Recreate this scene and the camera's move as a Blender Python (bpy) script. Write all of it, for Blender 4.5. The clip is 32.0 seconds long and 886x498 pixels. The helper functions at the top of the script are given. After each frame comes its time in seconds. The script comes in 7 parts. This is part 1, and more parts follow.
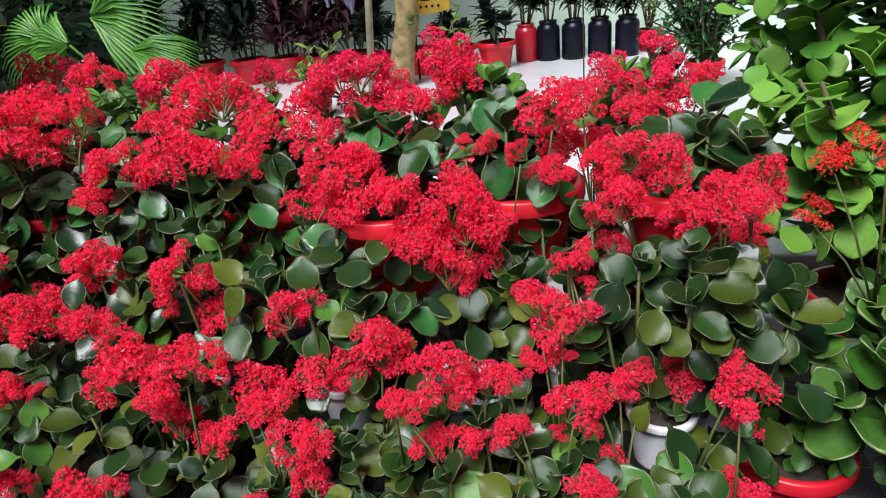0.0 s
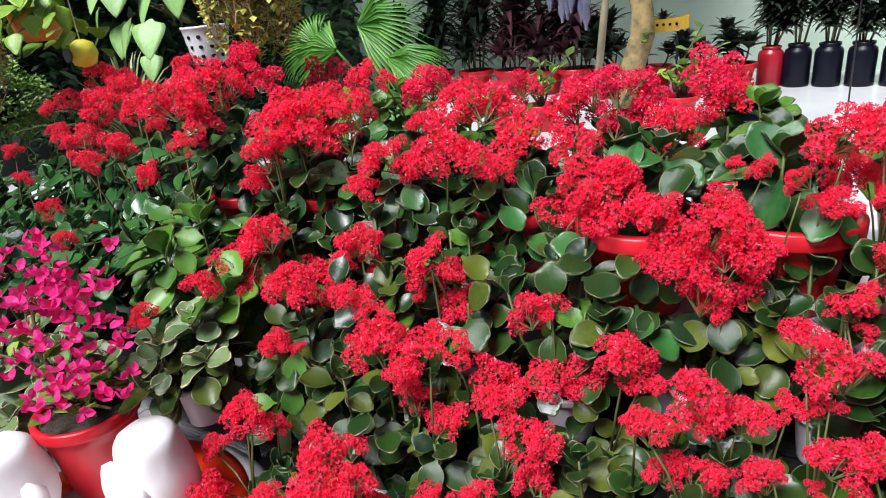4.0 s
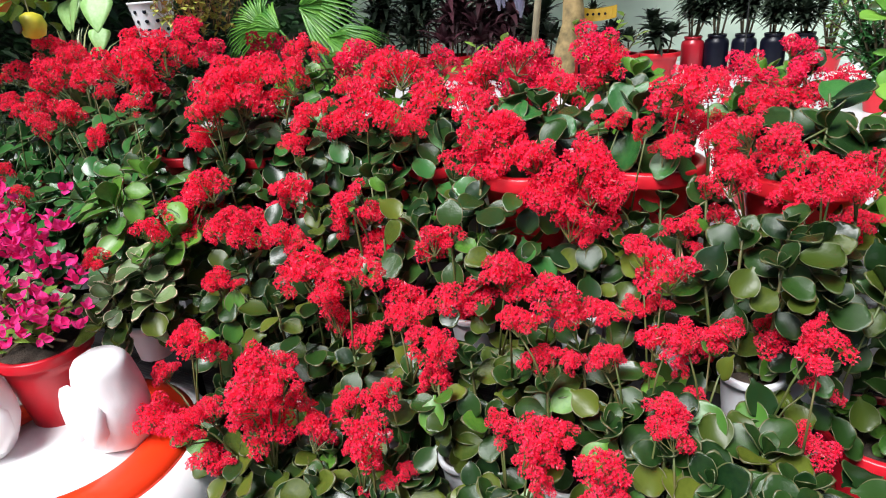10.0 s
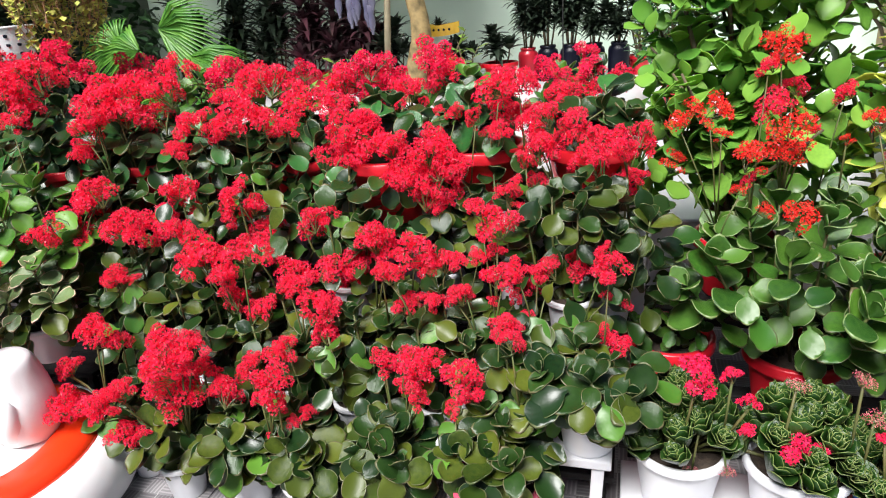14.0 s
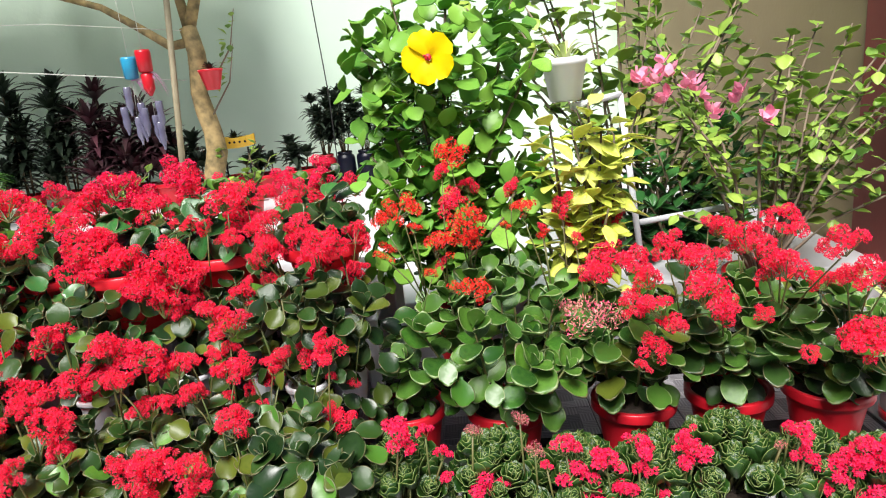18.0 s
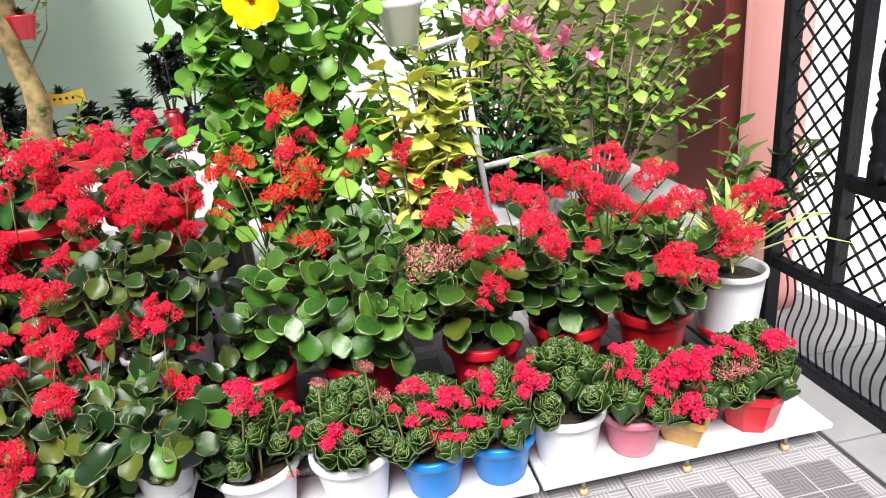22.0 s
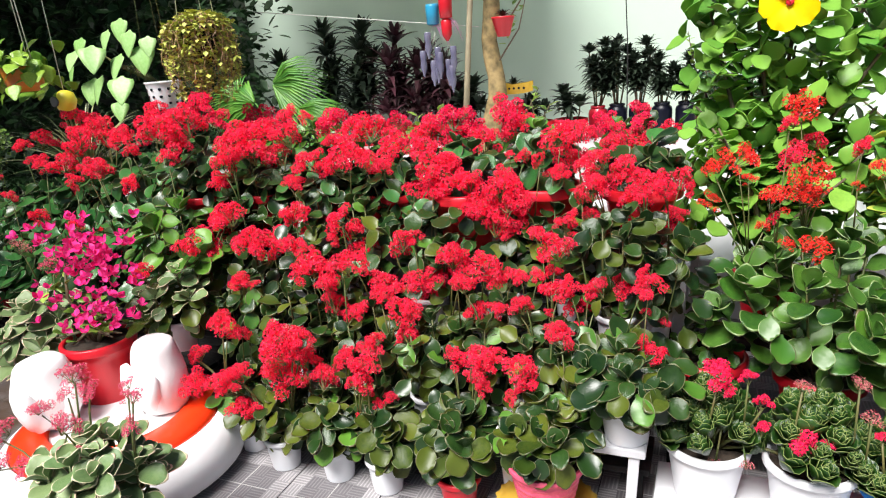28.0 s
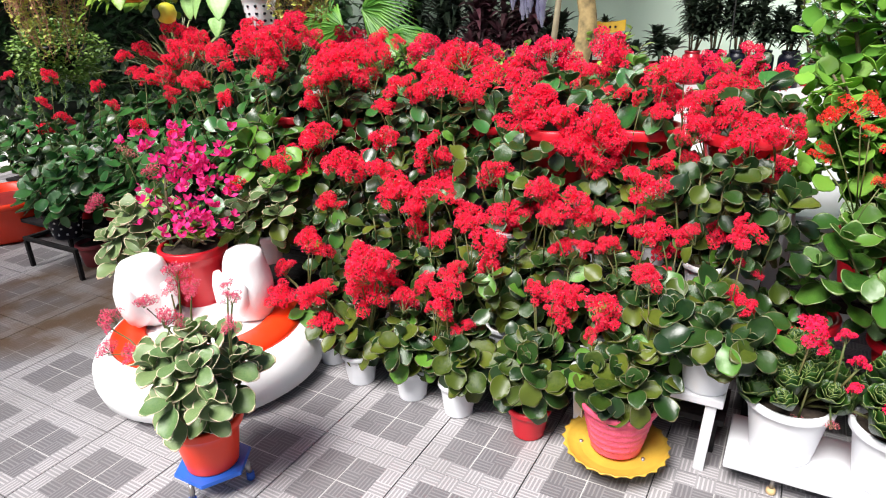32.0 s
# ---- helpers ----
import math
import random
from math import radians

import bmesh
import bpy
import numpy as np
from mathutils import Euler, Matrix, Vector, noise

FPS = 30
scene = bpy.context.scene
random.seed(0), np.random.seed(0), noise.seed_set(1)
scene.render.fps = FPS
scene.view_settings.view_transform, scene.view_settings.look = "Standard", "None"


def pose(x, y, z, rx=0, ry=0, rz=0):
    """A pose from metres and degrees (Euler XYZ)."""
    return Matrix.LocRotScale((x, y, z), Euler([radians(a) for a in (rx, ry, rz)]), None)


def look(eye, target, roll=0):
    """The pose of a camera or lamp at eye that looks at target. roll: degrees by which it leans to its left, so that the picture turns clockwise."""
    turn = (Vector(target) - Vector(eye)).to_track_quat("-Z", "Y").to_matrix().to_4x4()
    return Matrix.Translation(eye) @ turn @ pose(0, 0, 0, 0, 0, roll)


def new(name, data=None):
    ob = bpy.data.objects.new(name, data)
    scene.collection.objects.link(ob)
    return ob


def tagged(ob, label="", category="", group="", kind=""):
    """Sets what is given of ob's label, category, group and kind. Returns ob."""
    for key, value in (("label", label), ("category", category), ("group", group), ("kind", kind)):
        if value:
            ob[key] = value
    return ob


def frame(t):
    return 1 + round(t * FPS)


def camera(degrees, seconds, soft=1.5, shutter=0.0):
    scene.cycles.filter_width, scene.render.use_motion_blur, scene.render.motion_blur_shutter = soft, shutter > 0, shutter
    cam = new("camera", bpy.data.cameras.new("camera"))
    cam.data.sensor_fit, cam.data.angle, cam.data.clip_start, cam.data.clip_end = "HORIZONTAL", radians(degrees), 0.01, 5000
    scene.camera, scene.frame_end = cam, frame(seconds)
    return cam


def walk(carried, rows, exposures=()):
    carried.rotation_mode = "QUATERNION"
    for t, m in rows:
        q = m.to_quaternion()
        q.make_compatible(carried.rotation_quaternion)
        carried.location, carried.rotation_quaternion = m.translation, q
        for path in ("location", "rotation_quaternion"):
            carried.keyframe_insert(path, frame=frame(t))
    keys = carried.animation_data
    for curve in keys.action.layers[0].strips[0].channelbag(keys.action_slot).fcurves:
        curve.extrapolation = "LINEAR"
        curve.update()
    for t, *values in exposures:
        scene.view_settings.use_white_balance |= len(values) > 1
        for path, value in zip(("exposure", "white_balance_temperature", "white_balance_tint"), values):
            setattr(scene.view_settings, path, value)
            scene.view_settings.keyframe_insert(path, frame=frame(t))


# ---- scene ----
cam = camera(69.3, 32.0, soft=1.1)
METRES, EYE, TILT, LEAN, TURN = 2.0, 1.25, -25.0, 5.5, 13.2
ROWS = [
    (0.0, 0.0, 0.0, 0.0, 0.0, 0.0, -0.0),
    (0.5, -0.0027, 0.0006, -0.0001, 1.01, 0.09, -0.5),
    (1.0, -0.01, -0.0005, -0.0011, 2.86, 0.52, -1.35),
    (1.5, -0.0203, -0.0027, -0.0025, 5.02, 0.53, -2.52),
    (2.0, -0.0304, -0.0076, -0.0038, 7.41, 0.77, -3.66),
    (2.5, -0.04, -0.0103, -0.0064, 10.48, 0.23, -4.98),
    (3.0, -0.0444, -0.0118, -0.0082, 12.38, 0.37, -5.97),
    (3.5, -0.0499, -0.0159, -0.0096, 14.52, 0.42, -6.66),
    (4.0, -0.0554, -0.0182, -0.0106, 16.49, 0.21, -7.54),
    (4.5, -0.0625, -0.0214, -0.0123, 18.92, 0.07, -8.48),
    (6.5, -0.0913, -0.0261, -0.0221, 16.39, 2.58, -8.21),
    (7.0, -0.0942, -0.0279, -0.0307, 13.42, 2.49, -7.41),
    (7.5, -0.0696, -0.0431, -0.0311, 12.5, 2.51, -8.1),
    (8.0, -0.0285, -0.0715, -0.0352, 13.16, 3.98, -9.2),
    (8.5, -0.005, -0.0985, -0.0453, 14.31, 4.69, -8.73),
    (9.0, 0.0107, -0.1126, -0.056, 14.15, 3.12, -8.79),
    (9.5, 0.0194, -0.1141, -0.0614, 13.24, 1.31, -8.31),
    (10.0, 0.0248, -0.1107, -0.0626, 12.58, 0.04, -7.24),
    (10.5, 0.0275, -0.1074, -0.0625, 12.37, -1.32, -6.86),
    (11.0, 0.0312, -0.1091, -0.0596, 10.84, 0.05, -5.9),
    (11.5, 0.0383, -0.1084, -0.0575, 8.92, 0.69, -4.57),
    (12.0, 0.0493, -0.1183, -0.0561, 8.02, 1.33, -3.82),
    (12.5, 0.0486, -0.1395, -0.0631, 6.21, 2.5, -3.1),
    (13.0, 0.0401, -0.1789, -0.0813, 3.62, 2.73, -2.37),
    (13.5, 0.0373, -0.2258, -0.1075, 2.27, 2.57, -1.99),
    (15.5, 0.1424, -0.3045, -0.133, -1.34, 1.96, -0.52),
    (16.0, 0.1568, -0.3263, -0.1397, -3.02, 3.19, 0.52),
    (16.5, 0.1678, -0.3397, -0.1458, -5.25, 3.77, 1.64),
    (17.0, 0.1837, -0.3499, -0.1428, -8.35, 6.06, 3.31),
    (17.5, 0.195, -0.3634, -0.1409, -10.04, 9.5, 4.35),
    (18.0, 0.2039, -0.3698, -0.1422, -11.24, 10.57, 5.34),
    (18.5, 0.2091, -0.3746, -0.1461, -13.24, 10.78, 5.85),
    (19.0, 0.2143, -0.3744, -0.1479, -15.3, 10.11, 6.58),
    (19.5, 0.2224, -0.3753, -0.1504, -16.6, 8.9, 7.23),
    (20.0, 0.2296, -0.3744, -0.1519, -17.5, 7.06, 7.64),
    (20.5, 0.2361, -0.3723, -0.1539, -17.92, 5.36, 8.21),
    (21.0, 0.2406, -0.3731, -0.1537, -18.93, 5.11, 8.97),
    (21.5, 0.2435, -0.3744, -0.1538, -20.04, 5.15, 9.68),
    (22.0, 0.2502, -0.3736, -0.1527, -21.7, 4.97, 10.36),
    (22.5, 0.2597, -0.3691, -0.1526, -23.19, 4.29, 11.21),
    (23.0, 0.2686, -0.364, -0.1504, -24.95, 3.49, 12.26),
    (23.5, 0.2688, -0.3606, -0.1485, -24.04, 3.27, 12.09),
    (24.0, 0.2545, -0.364, -0.1491, -20.68, 4.35, 10.54),
    (24.5, 0.2396, -0.3712, -0.1492, -13.6, 5.38, 7.5),
    (25.0, 0.2181, -0.3749, -0.1496, -9.43, 6.11, 4.93),
    (25.5, 0.176, -0.385, -0.1553, -8.18, 6.54, 3.51),
    (26.0, 0.1375, -0.3971, -0.1625, -6.25, 6.85, 2.09),
    (26.5, 0.1085, -0.4077, -0.1699, -2.72, 6.94, 0.13),
    (28.5, 0.0542, -0.4207, -0.1824, 10.2, 6.3, -6.65),
    (29.0, 0.0435, -0.4282, -0.1859, 12.65, 5.85, -8.55),
    (29.5, 0.0359, -0.4353, -0.1912, 14.04, 5.96, -9.59),
    (30.0, 0.0307, -0.4385, -0.1938, 14.65, 5.96, -9.93),
    (30.5, 0.0281, -0.4349, -0.1981, 14.63, 4.69, -10.22),
    (31.0, 0.0275, -0.4272, -0.1994, 13.81, 2.74, -10.29),
    (31.5, 0.0303, -0.4228, -0.2, 13.18, 1.83, -10.08),
    (32.0, 0.0307, -0.4217, -0.2013, 12.6, 0.85, -9.77),
]
walk(cam, [(t, pose(0, 0, EYE, TILT, LEAN, TURN) @ pose(METRES * x, METRES * y, METRES * z, 90 + pitch, roll, yaw)) for t, x, y, z, yaw, pitch, roll in ROWS],
     exposures=[(0, 0.24, 6000, 10), (4, 0.46, 6050, 10), (8, 0.54, 6150, 10), (13, 0.62, 6300, 10), (16, 0.76, 6500, 10), (19, 0.78, 6500, 10), (23, 0.82, 6500, 10), (26, 0.72, 6500, 10), (29, 0.84, 6500, 10), (32, 0.82, 6500, 10)])

# ---- light ----
world = bpy.data.worlds.new("world")
scene.world = world
world.use_nodes = True
wn = world.node_tree.nodes
sky = wn.new("ShaderNodeTexSky")
sky.sky_type = "NISHITA"
sky.sun_disc = False
sky.sun_elevation, sky.sun_rotation = radians(57), radians(193)
sky.air_density, sky.dust_density = 1.0, 2.0
world.node_tree.links.new(sky.outputs[0], wn["Background"].inputs[0])
wn["Background"].inputs[1].default_value = 0.043
sun = new("sun", bpy.data.lights.new("sun", "SUN"))
sun.data.energy, sun.data.angle, sun.data.color = 5.0, radians(28), (1.0, 0.975, 0.945)
sun.matrix_world = look((-0.7, -3.0, 4.74), (0, 0, 0))

# ---- materials ----
MATS = {}


def material(name, col, col2=None, rough=0.5, scale=20.0, bump=0.0, spread=0.0, coat=0.0, metal=0.0, spec=0.5, fine=0.0, trans=0.0, emit=0.0):
    """A surface whose colour wanders between two tones, with some change from piece to piece, and fine relief."""
    if name in MATS:
        return MATS[name]
    m = bpy.data.materials.new(name)
    MATS[name] = m
    m.use_nodes = True
    nt = m.node_tree
    nd, ln = nt.nodes, nt.links
    b = nd["Principled BSDF"]
    b.inputs["Roughness"].default_value = rough
    b.inputs["Metallic"].default_value = metal
    b.inputs["Coat Weight"].default_value = coat
    b.inputs["Specular IOR Level"].default_value = spec
    tc = nd.new("ShaderNodeTexCoord")
    n1 = nd.new("ShaderNodeTexNoise")
    n1.inputs["Scale"].default_value, n1.inputs["Detail"].default_value = scale, 4
    ln.new(tc.outputs["Object"], n1.inputs["Vector"])
    ramp = nd.new("ShaderNodeMapRange")
    ramp.inputs[1].default_value, ramp.inputs[2].default_value = 0.32, 0.68
    ln.new(n1.outputs[0], ramp.inputs[0])
    mix = nd.new("ShaderNodeMix")
    mix.data_type = "RGBA"
    mix.inputs[6].default_value = (*col, 1)
    mix.inputs[7].default_value = (*(col2 or [c * 0.75 for c in col]), 1)
    fac = ramp.outputs[0]
    if spread:
        info = nd.new("ShaderNodeObjectInfo")
        geo = nd.new("ShaderNodeNewGeometry")
        s = nd.new("ShaderNodeMath")
        s.operation = "ADD"
        ln.new(info.outputs["Random"], s.inputs[0])
        ln.new(geo.outputs["Random Per Island"], s.inputs[1])
        fr = nd.new("ShaderNodeMath")
        fr.operation = "FRACT"
        ln.new(s.outputs[0], fr.inputs[0])
        mx = nd.new("ShaderNodeMix")
        mx.inputs[0].default_value = spread
        ln.new(ramp.outputs[0], mx.inputs[2])
        ln.new(fr.outputs[0], mx.inputs[3])
        fac = mx.outputs[0]
    ln.new(fac, mix.inputs[0])
    ln.new(mix.outputs[2], b.inputs["Base Color"])
    if bump:
        n2 = nd.new("ShaderNodeTexNoise")
        n2.inputs["Scale"].default_value, n2.inputs["Detail"].default_value = fine or scale * 6, 5
        ln.new(tc.outputs["Object"], n2.inputs["Vector"])
        bp = nd.new("ShaderNodeBump")
        bp.inputs["Strength"].default_value, bp.inputs["Distance"].default_value = bump, 0.004
        ln.new(n2.outputs[0], bp.inputs["Height"])
        ln.new(bp.outputs[0], b.inputs["Normal"])
    if trans:
        tr = nd.new("ShaderNodeBsdfTranslucent")
        ms = nd.new("ShaderNodeMixShader")
        ms.inputs[0].default_value = trans
        ln.new(mix.outputs[2], tr.inputs[0])
        ln.new(b.outputs[0], ms.inputs[1])
        ln.new(tr.outputs[0], ms.inputs[2])
        ln.new(ms.outputs[0], nd["Material Output"].inputs["Surface"])
    return m


LEAF = material("kalanchoe_leaf", (0.003, 0.016, 0.005), (0.027, 0.066, 0.011), 0.31, 7, 0.2, 0.75, 0.0, fine=60, spec=0.42)
LEAF_RIM = material("leaf_margin", (0.06, 0.1, 0.03), (0.12, 0.09, 0.045), 0.4, 20, spread=0.5)
LEAF_OLIVE = material("olive_leaf", (0.012, 0.034, 0.005), (0.11, 0.135, 0.016), 0.38, 7, 0.2, 0.75, 0.0, fine=60, spec=0.3)
LEAF_FRESH = material("fresh_leaf", (0.018, 0.09, 0.01), (0.12, 0.27, 0.03), 0.38, 8, 0.2, 0.7, 0.0, fine=60, trans=0.08, spec=0.5)
LEAF_DARK = material("dark_leaf", (0.014, 0.075, 0.018), (0.05, 0.17, 0.035), 0.3, 9, 0.2, 0.6, 0.0, fine=60, spec=0.5)
LEAF_HIB = material("hibiscus_leaf", (0.07, 0.27, 0.035), (0.32, 0.58, 0.08), 0.4, 8, 0.25, 0.75, 0.0, fine=60, trans=0.35, spec=0.4)
LEAF_BROAD = material("broad_glossy_leaf", (0.009, 0.045, 0.008), (0.085, 0.19, 0.024), 0.34, 6, 0.2, 0.75, 0.0, fine=60, spec=0.4)
RIM_BROAD = material("pale_green_margin", (0.14, 0.24, 0.07), (0.2, 0.22, 0.1), 0.4, 20, spread=0.5)
LEAF_GREY = material("grey_green_leaf", (0.075, 0.15, 0.05), (0.2, 0.27, 0.11), 0.38, 9, 0.25, 0.7, fine=60)
LEAF_PALE = material("pale_variegated_leaf", (0.38, 0.58, 0.24), (0.22, 0.45, 0.1), 0.4, 9, 0.2, 0.5, fine=60, trans=0.2)
RIM_PALE = material("pale_leaf_margin", (0.55, 0.54, 0.36), (0.6, 0.42, 0.3), 0.45, 20, spread=0.5)
ROSETTE = material("rosette_leaf", (0.004, 0.022, 0.004), (0.028, 0.075, 0.009), 0.32, 12, 0.2, 0.6, 0.0, fine=80)
ROSETTE_RIM = material("rosette_margin", (0.12, 0.19, 0.04), (0.2, 0.22, 0.07), 0.42, 20, spread=0.5)
STEM = material("green_stem", (0.06, 0.11, 0.025), (0.13, 0.1, 0.035), 0.5, 30, spread=0.4)
STEM_DARK = material("brown_stem", (0.07, 0.055, 0.03), (0.13, 0.1, 0.05), 0.7, 40, 0.5)
PETAL = material("red_petal", (0.97, 0.009, 0.058), (1.0, 0.075, 0.18), 0.6, 30, spread=0.8, trans=0.5, spec=0.1)
PETAL_ORANGE = material("orange_red_petal", (0.85, 0.012, 0.018), (0.92, 0.075, 0.05), 0.6, 30, spread=0.8, trans=0.25, spec=0.1)
PETAL_PINK = material("crimson_petal", (0.88, 0.006, 0.075), (0.95, 0.05, 0.16), 0.55, 30, spread=0.8, trans=0.35, spec=0.1)
PETAL_DULL = material("dusty_pink_petal", (0.7, 0.03, 0.13), (0.8, 0.18, 0.28), 0.55, 30, spread=0.9, trans=0.15, spec=0.12)
BUD = material("pale_bud", (0.6, 0.13, 0.13), (0.72, 0.36, 0.3), 0.55, 30, spread=0.8)
BUD_RED = material("rosy_bud", (0.72, 0.04, 0.08), (0.85, 0.2, 0.22), 0.55, 30, spread=0.8)
SOIL = material("soil", (0.03, 0.022, 0.016), (0.07, 0.05, 0.035), 0.95, 60, 1.0, fine=180)
P_WHITE = material("white_plastic", (0.78, 0.78, 0.8), (0.68, 0.69, 0.73), 0.35, 6, 0.08, fine=40)
P_RED = material("red_plastic", (0.62, 0.012, 0.025), (0.52, 0.01, 0.02), 0.34, 6, 0.08, fine=40)
P_BLUE = material("blue_plastic", (0.004, 0.2, 0.6), (0.004, 0.16, 0.5), 0.32, 6, 0.08, fine=40)
P_PINK = material("dusty_pink_plastic", (0.55, 0.13, 0.2), (0.5, 0.22, 0.27), 0.5, 10, 0.1, fine=40)
P_ORANGE = material("orange_plastic", (0.86, 0.045, 0.007), (0.78, 0.035, 0.007), 0.32, 6, 0.06, fine=40)
P_BLACK = material("dark_navy_plastic", (0.0025, 0.003, 0.008), (0.005, 0.006, 0.014), 0.36, 12, 0.1, spec=0.22)
P_YELLOW = material("yellow_plastic", (0.75, 0.48, 0.03), (0.65, 0.38, 0.03), 0.4, 12, 0.1)
P_WICKER = material("straw_yellow_plastic", (0.62, 0.38, 0.13), (0.5, 0.28, 0.08), 0.5, 30, 0.3)
P_LILAC = material("pale_blue_plastic", (0.5, 0.54, 0.72), (0.6, 0.62, 0.75), 0.35, 6, 0.08)
PAINT_WHITE = material("white_paint", (0.7, 0.7, 0.73), (0.6, 0.6, 0.63), 0.4, 5, 0.15, fine=30)
PLASTER = material("white_plaster", (0.87, 0.87, 0.87), (0.8, 0.8, 0.81), 0.55, 4, 0.5, fine=18)
MARBLE = material("white_floor_slab", (0.6, 0.6, 0.62), (0.5, 0.5, 0.52), 0.3, 3, 0.05)
IRON = material("black_iron", (0.004, 0.0045, 0.007), (0.011, 0.012, 0.015), 0.45, 25, 0.5, fine=90, spec=0.25)
IRON_RACK = material("dark_rack_metal", (0.01, 0.009, 0.01), (0.022, 0.02, 0.02), 0.75, 20, 0.4, spec=0.15)
BARK = material("smooth_tan_bark", (0.42, 0.3, 0.13), (0.13, 0.1, 0.045), 0.8, 14, 1.0, fine=50)
BAMBOO = material("dry_pole", (0.36, 0.31, 0.2), (0.26, 0.22, 0.14), 0.65, 12, 0.4)
TWIG = material("dry_twig", (0.25, 0.19, 0.13), (0.15, 0.11, 0.08), 0.8, 40, 0.4, spread=0.5)
WALL_PALE = material("pale_green_wall_paint", (0.54, 0.66, 0.55), (0.48, 0.6, 0.5), 0.8, 0.8, 0.25, fine=30)
WALL_OLIVE = material("olive_beige_wall_paint", (0.3, 0.23, 0.12), (0.25, 0.19, 0.1), 0.8, 2, 0.3, fine=40)
WALL_MAROON = material("maroon_paint", (0.2, 0.035, 0.025), (0.16, 0.03, 0.022), 0.7, 3, 0.3, fine=40)
WALL_PINK = material("salmon_pink_paint", (0.72, 0.33, 0.3), (0.64, 0.28, 0.26), 0.7, 2, 0.3, fine=40)
CONCRETE = material("pale_concrete", (0.36, 0.36, 0.36), (0.2, 0.2, 0.205), 0.8, 3, 0.6, fine=60)
STREET = material("bright_concrete_road", (0.8, 0.8, 0.79), (0.7, 0.7, 0.69), 0.9, 1.5, 0.4, fine=40)
GROUT = material("dark_joint", (0.05, 0.05, 0.05), (0.03, 0.03, 0.03), 0.95, 30)


def tile_material():
    """Grey paving tile: a lighter hatched border and four darker hatched fields parted by thin pale lines."""
    m = bpy.data.materials.new("patterned_grey_tile")
    m.use_nodes = True
    nt = m.node_tree
    nd, ln = nt.nodes, nt.links
    b = nd["Principled BSDF"]
    b.inputs["Roughness"].default_value = 0.5

    def op(kind, a, c=0.0):
        n = nd.new("ShaderNodeMath")
        n.operation = kind
        for i, v in enumerate((a, c)):
            if isinstance(v, (int, float)):
                n.inputs[i].default_value = v
            else:
                ln.new(v, n.inputs[i])
        return n.outputs[0]

    def blend(f, a, c):
        n = nd.new("ShaderNodeMix")
        n.data_type = "RGBA"
        ln.new(f, n.inputs[0])
        for i, v in ((6, a), (7, c)):
            if isinstance(v, tuple):
                n.inputs[i].default_value = (*v, 1)
            else:
                ln.new(v, n.inputs[i])
        return n.outputs[2]

    tc = nd.new("ShaderNodeTexCoord")
    sp = nd.new("ShaderNodeSeparateXYZ")
    ln.new(tc.outputs["Object"], sp.inputs[0])
    x, y = sp.outputs[0], sp.outputs[1]
    ax, ay = op("ABSOLUTE", x), op("ABSOLUTE", y)
    border = op("GREATER_THAN", op("MAXIMUM", ax, ay), 0.1)
    cross = op("LESS_THAN", op("MINIMUM", ax, ay), 0.0016)
    cell = op("ADD", op("FLOOR", op("MULTIPLY", x, 20)), op("FLOOR", op("MULTIPLY", y, 20)))
    odd = op("GREATER_THAN", op("ABSOLUTE", op("MODULO", cell, 2)), 0.5)
    wx, wy = op("SINE", op("MULTIPLY", x, 560)), op("SINE", op("MULTIPLY", y, 560))
    wave = op("ADD", op("MULTIPLY", wx, odd), op("MULTIPLY", wy, op("SUBTRACT", 1, odd)))
    hatch = op("GREATER_THAN", wave, 0.35)
    noise_t = nd.new("ShaderNodeTexNoise")
    noise_t.inputs["Scale"].default_value, noise_t.inputs["Detail"].default_value = 5, 6
    geo = nd.new("ShaderNodeNewGeometry")
    ln.new(geo.outputs["Position"], noise_t.inputs["Vector"])
    dirt = nd.new("ShaderNodeMapRange")
    dirt.inputs[1].default_value, dirt.inputs[2].default_value = 0.35, 0.7
    ln.new(noise_t.outputs[0], dirt.inputs[0])
    inner = blend(op("MULTIPLY", hatch, 0.8), (0.135, 0.127, 0.137), (0.24, 0.228, 0.24))
    rim = blend(op("MULTIPLY", hatch, 0.8), (0.27, 0.257, 0.27), (0.5, 0.48, 0.49))
    c = blend(border, inner, rim)
    c = blend(op("MULTIPLY", cross, op("SUBTRACT", 1, border)), c, (0.5, 0.49, 0.48))
    c = blend(op("MULTIPLY", dirt.outputs[0], 0.35), c, (0.16, 0.15, 0.145))
    pos = nd.new("ShaderNodeVectorMath")
    pos.operation = "DISTANCE"
    ln.new(geo.outputs["Position"], pos.inputs[0])
    pos.inputs[1].default_value = (-2.48, 0.5, 0.0)
    near = op("SUBTRACT", op("ADD", 0.36, op("MULTIPLY", noise_t.outputs[0], 0.3)), pos.outputs["Value"])
    stain = op("MINIMUM", op("MAXIMUM", op("MULTIPLY", near, 9.0), 0.0), 0.92)
    c = blend(op("MULTIPLY", stain, op("SUBTRACT", 1.2, dirt.outputs[0])), c, (0.11, 0.07, 0.045))
    ln.new(c, b.inputs["Base Color"])
    bp = nd.new("ShaderNodeBump")
    bp.inputs["Strength"].default_value, bp.inputs["Distance"].default_value = 0.4, 0.001
    ln.new(hatch, bp.inputs["Height"])
    ln.new(bp.outputs[0], b.inputs["Normal"])
    return m


TILE = tile_material()

# ---- mesh helpers ----
RND = random.Random(7)


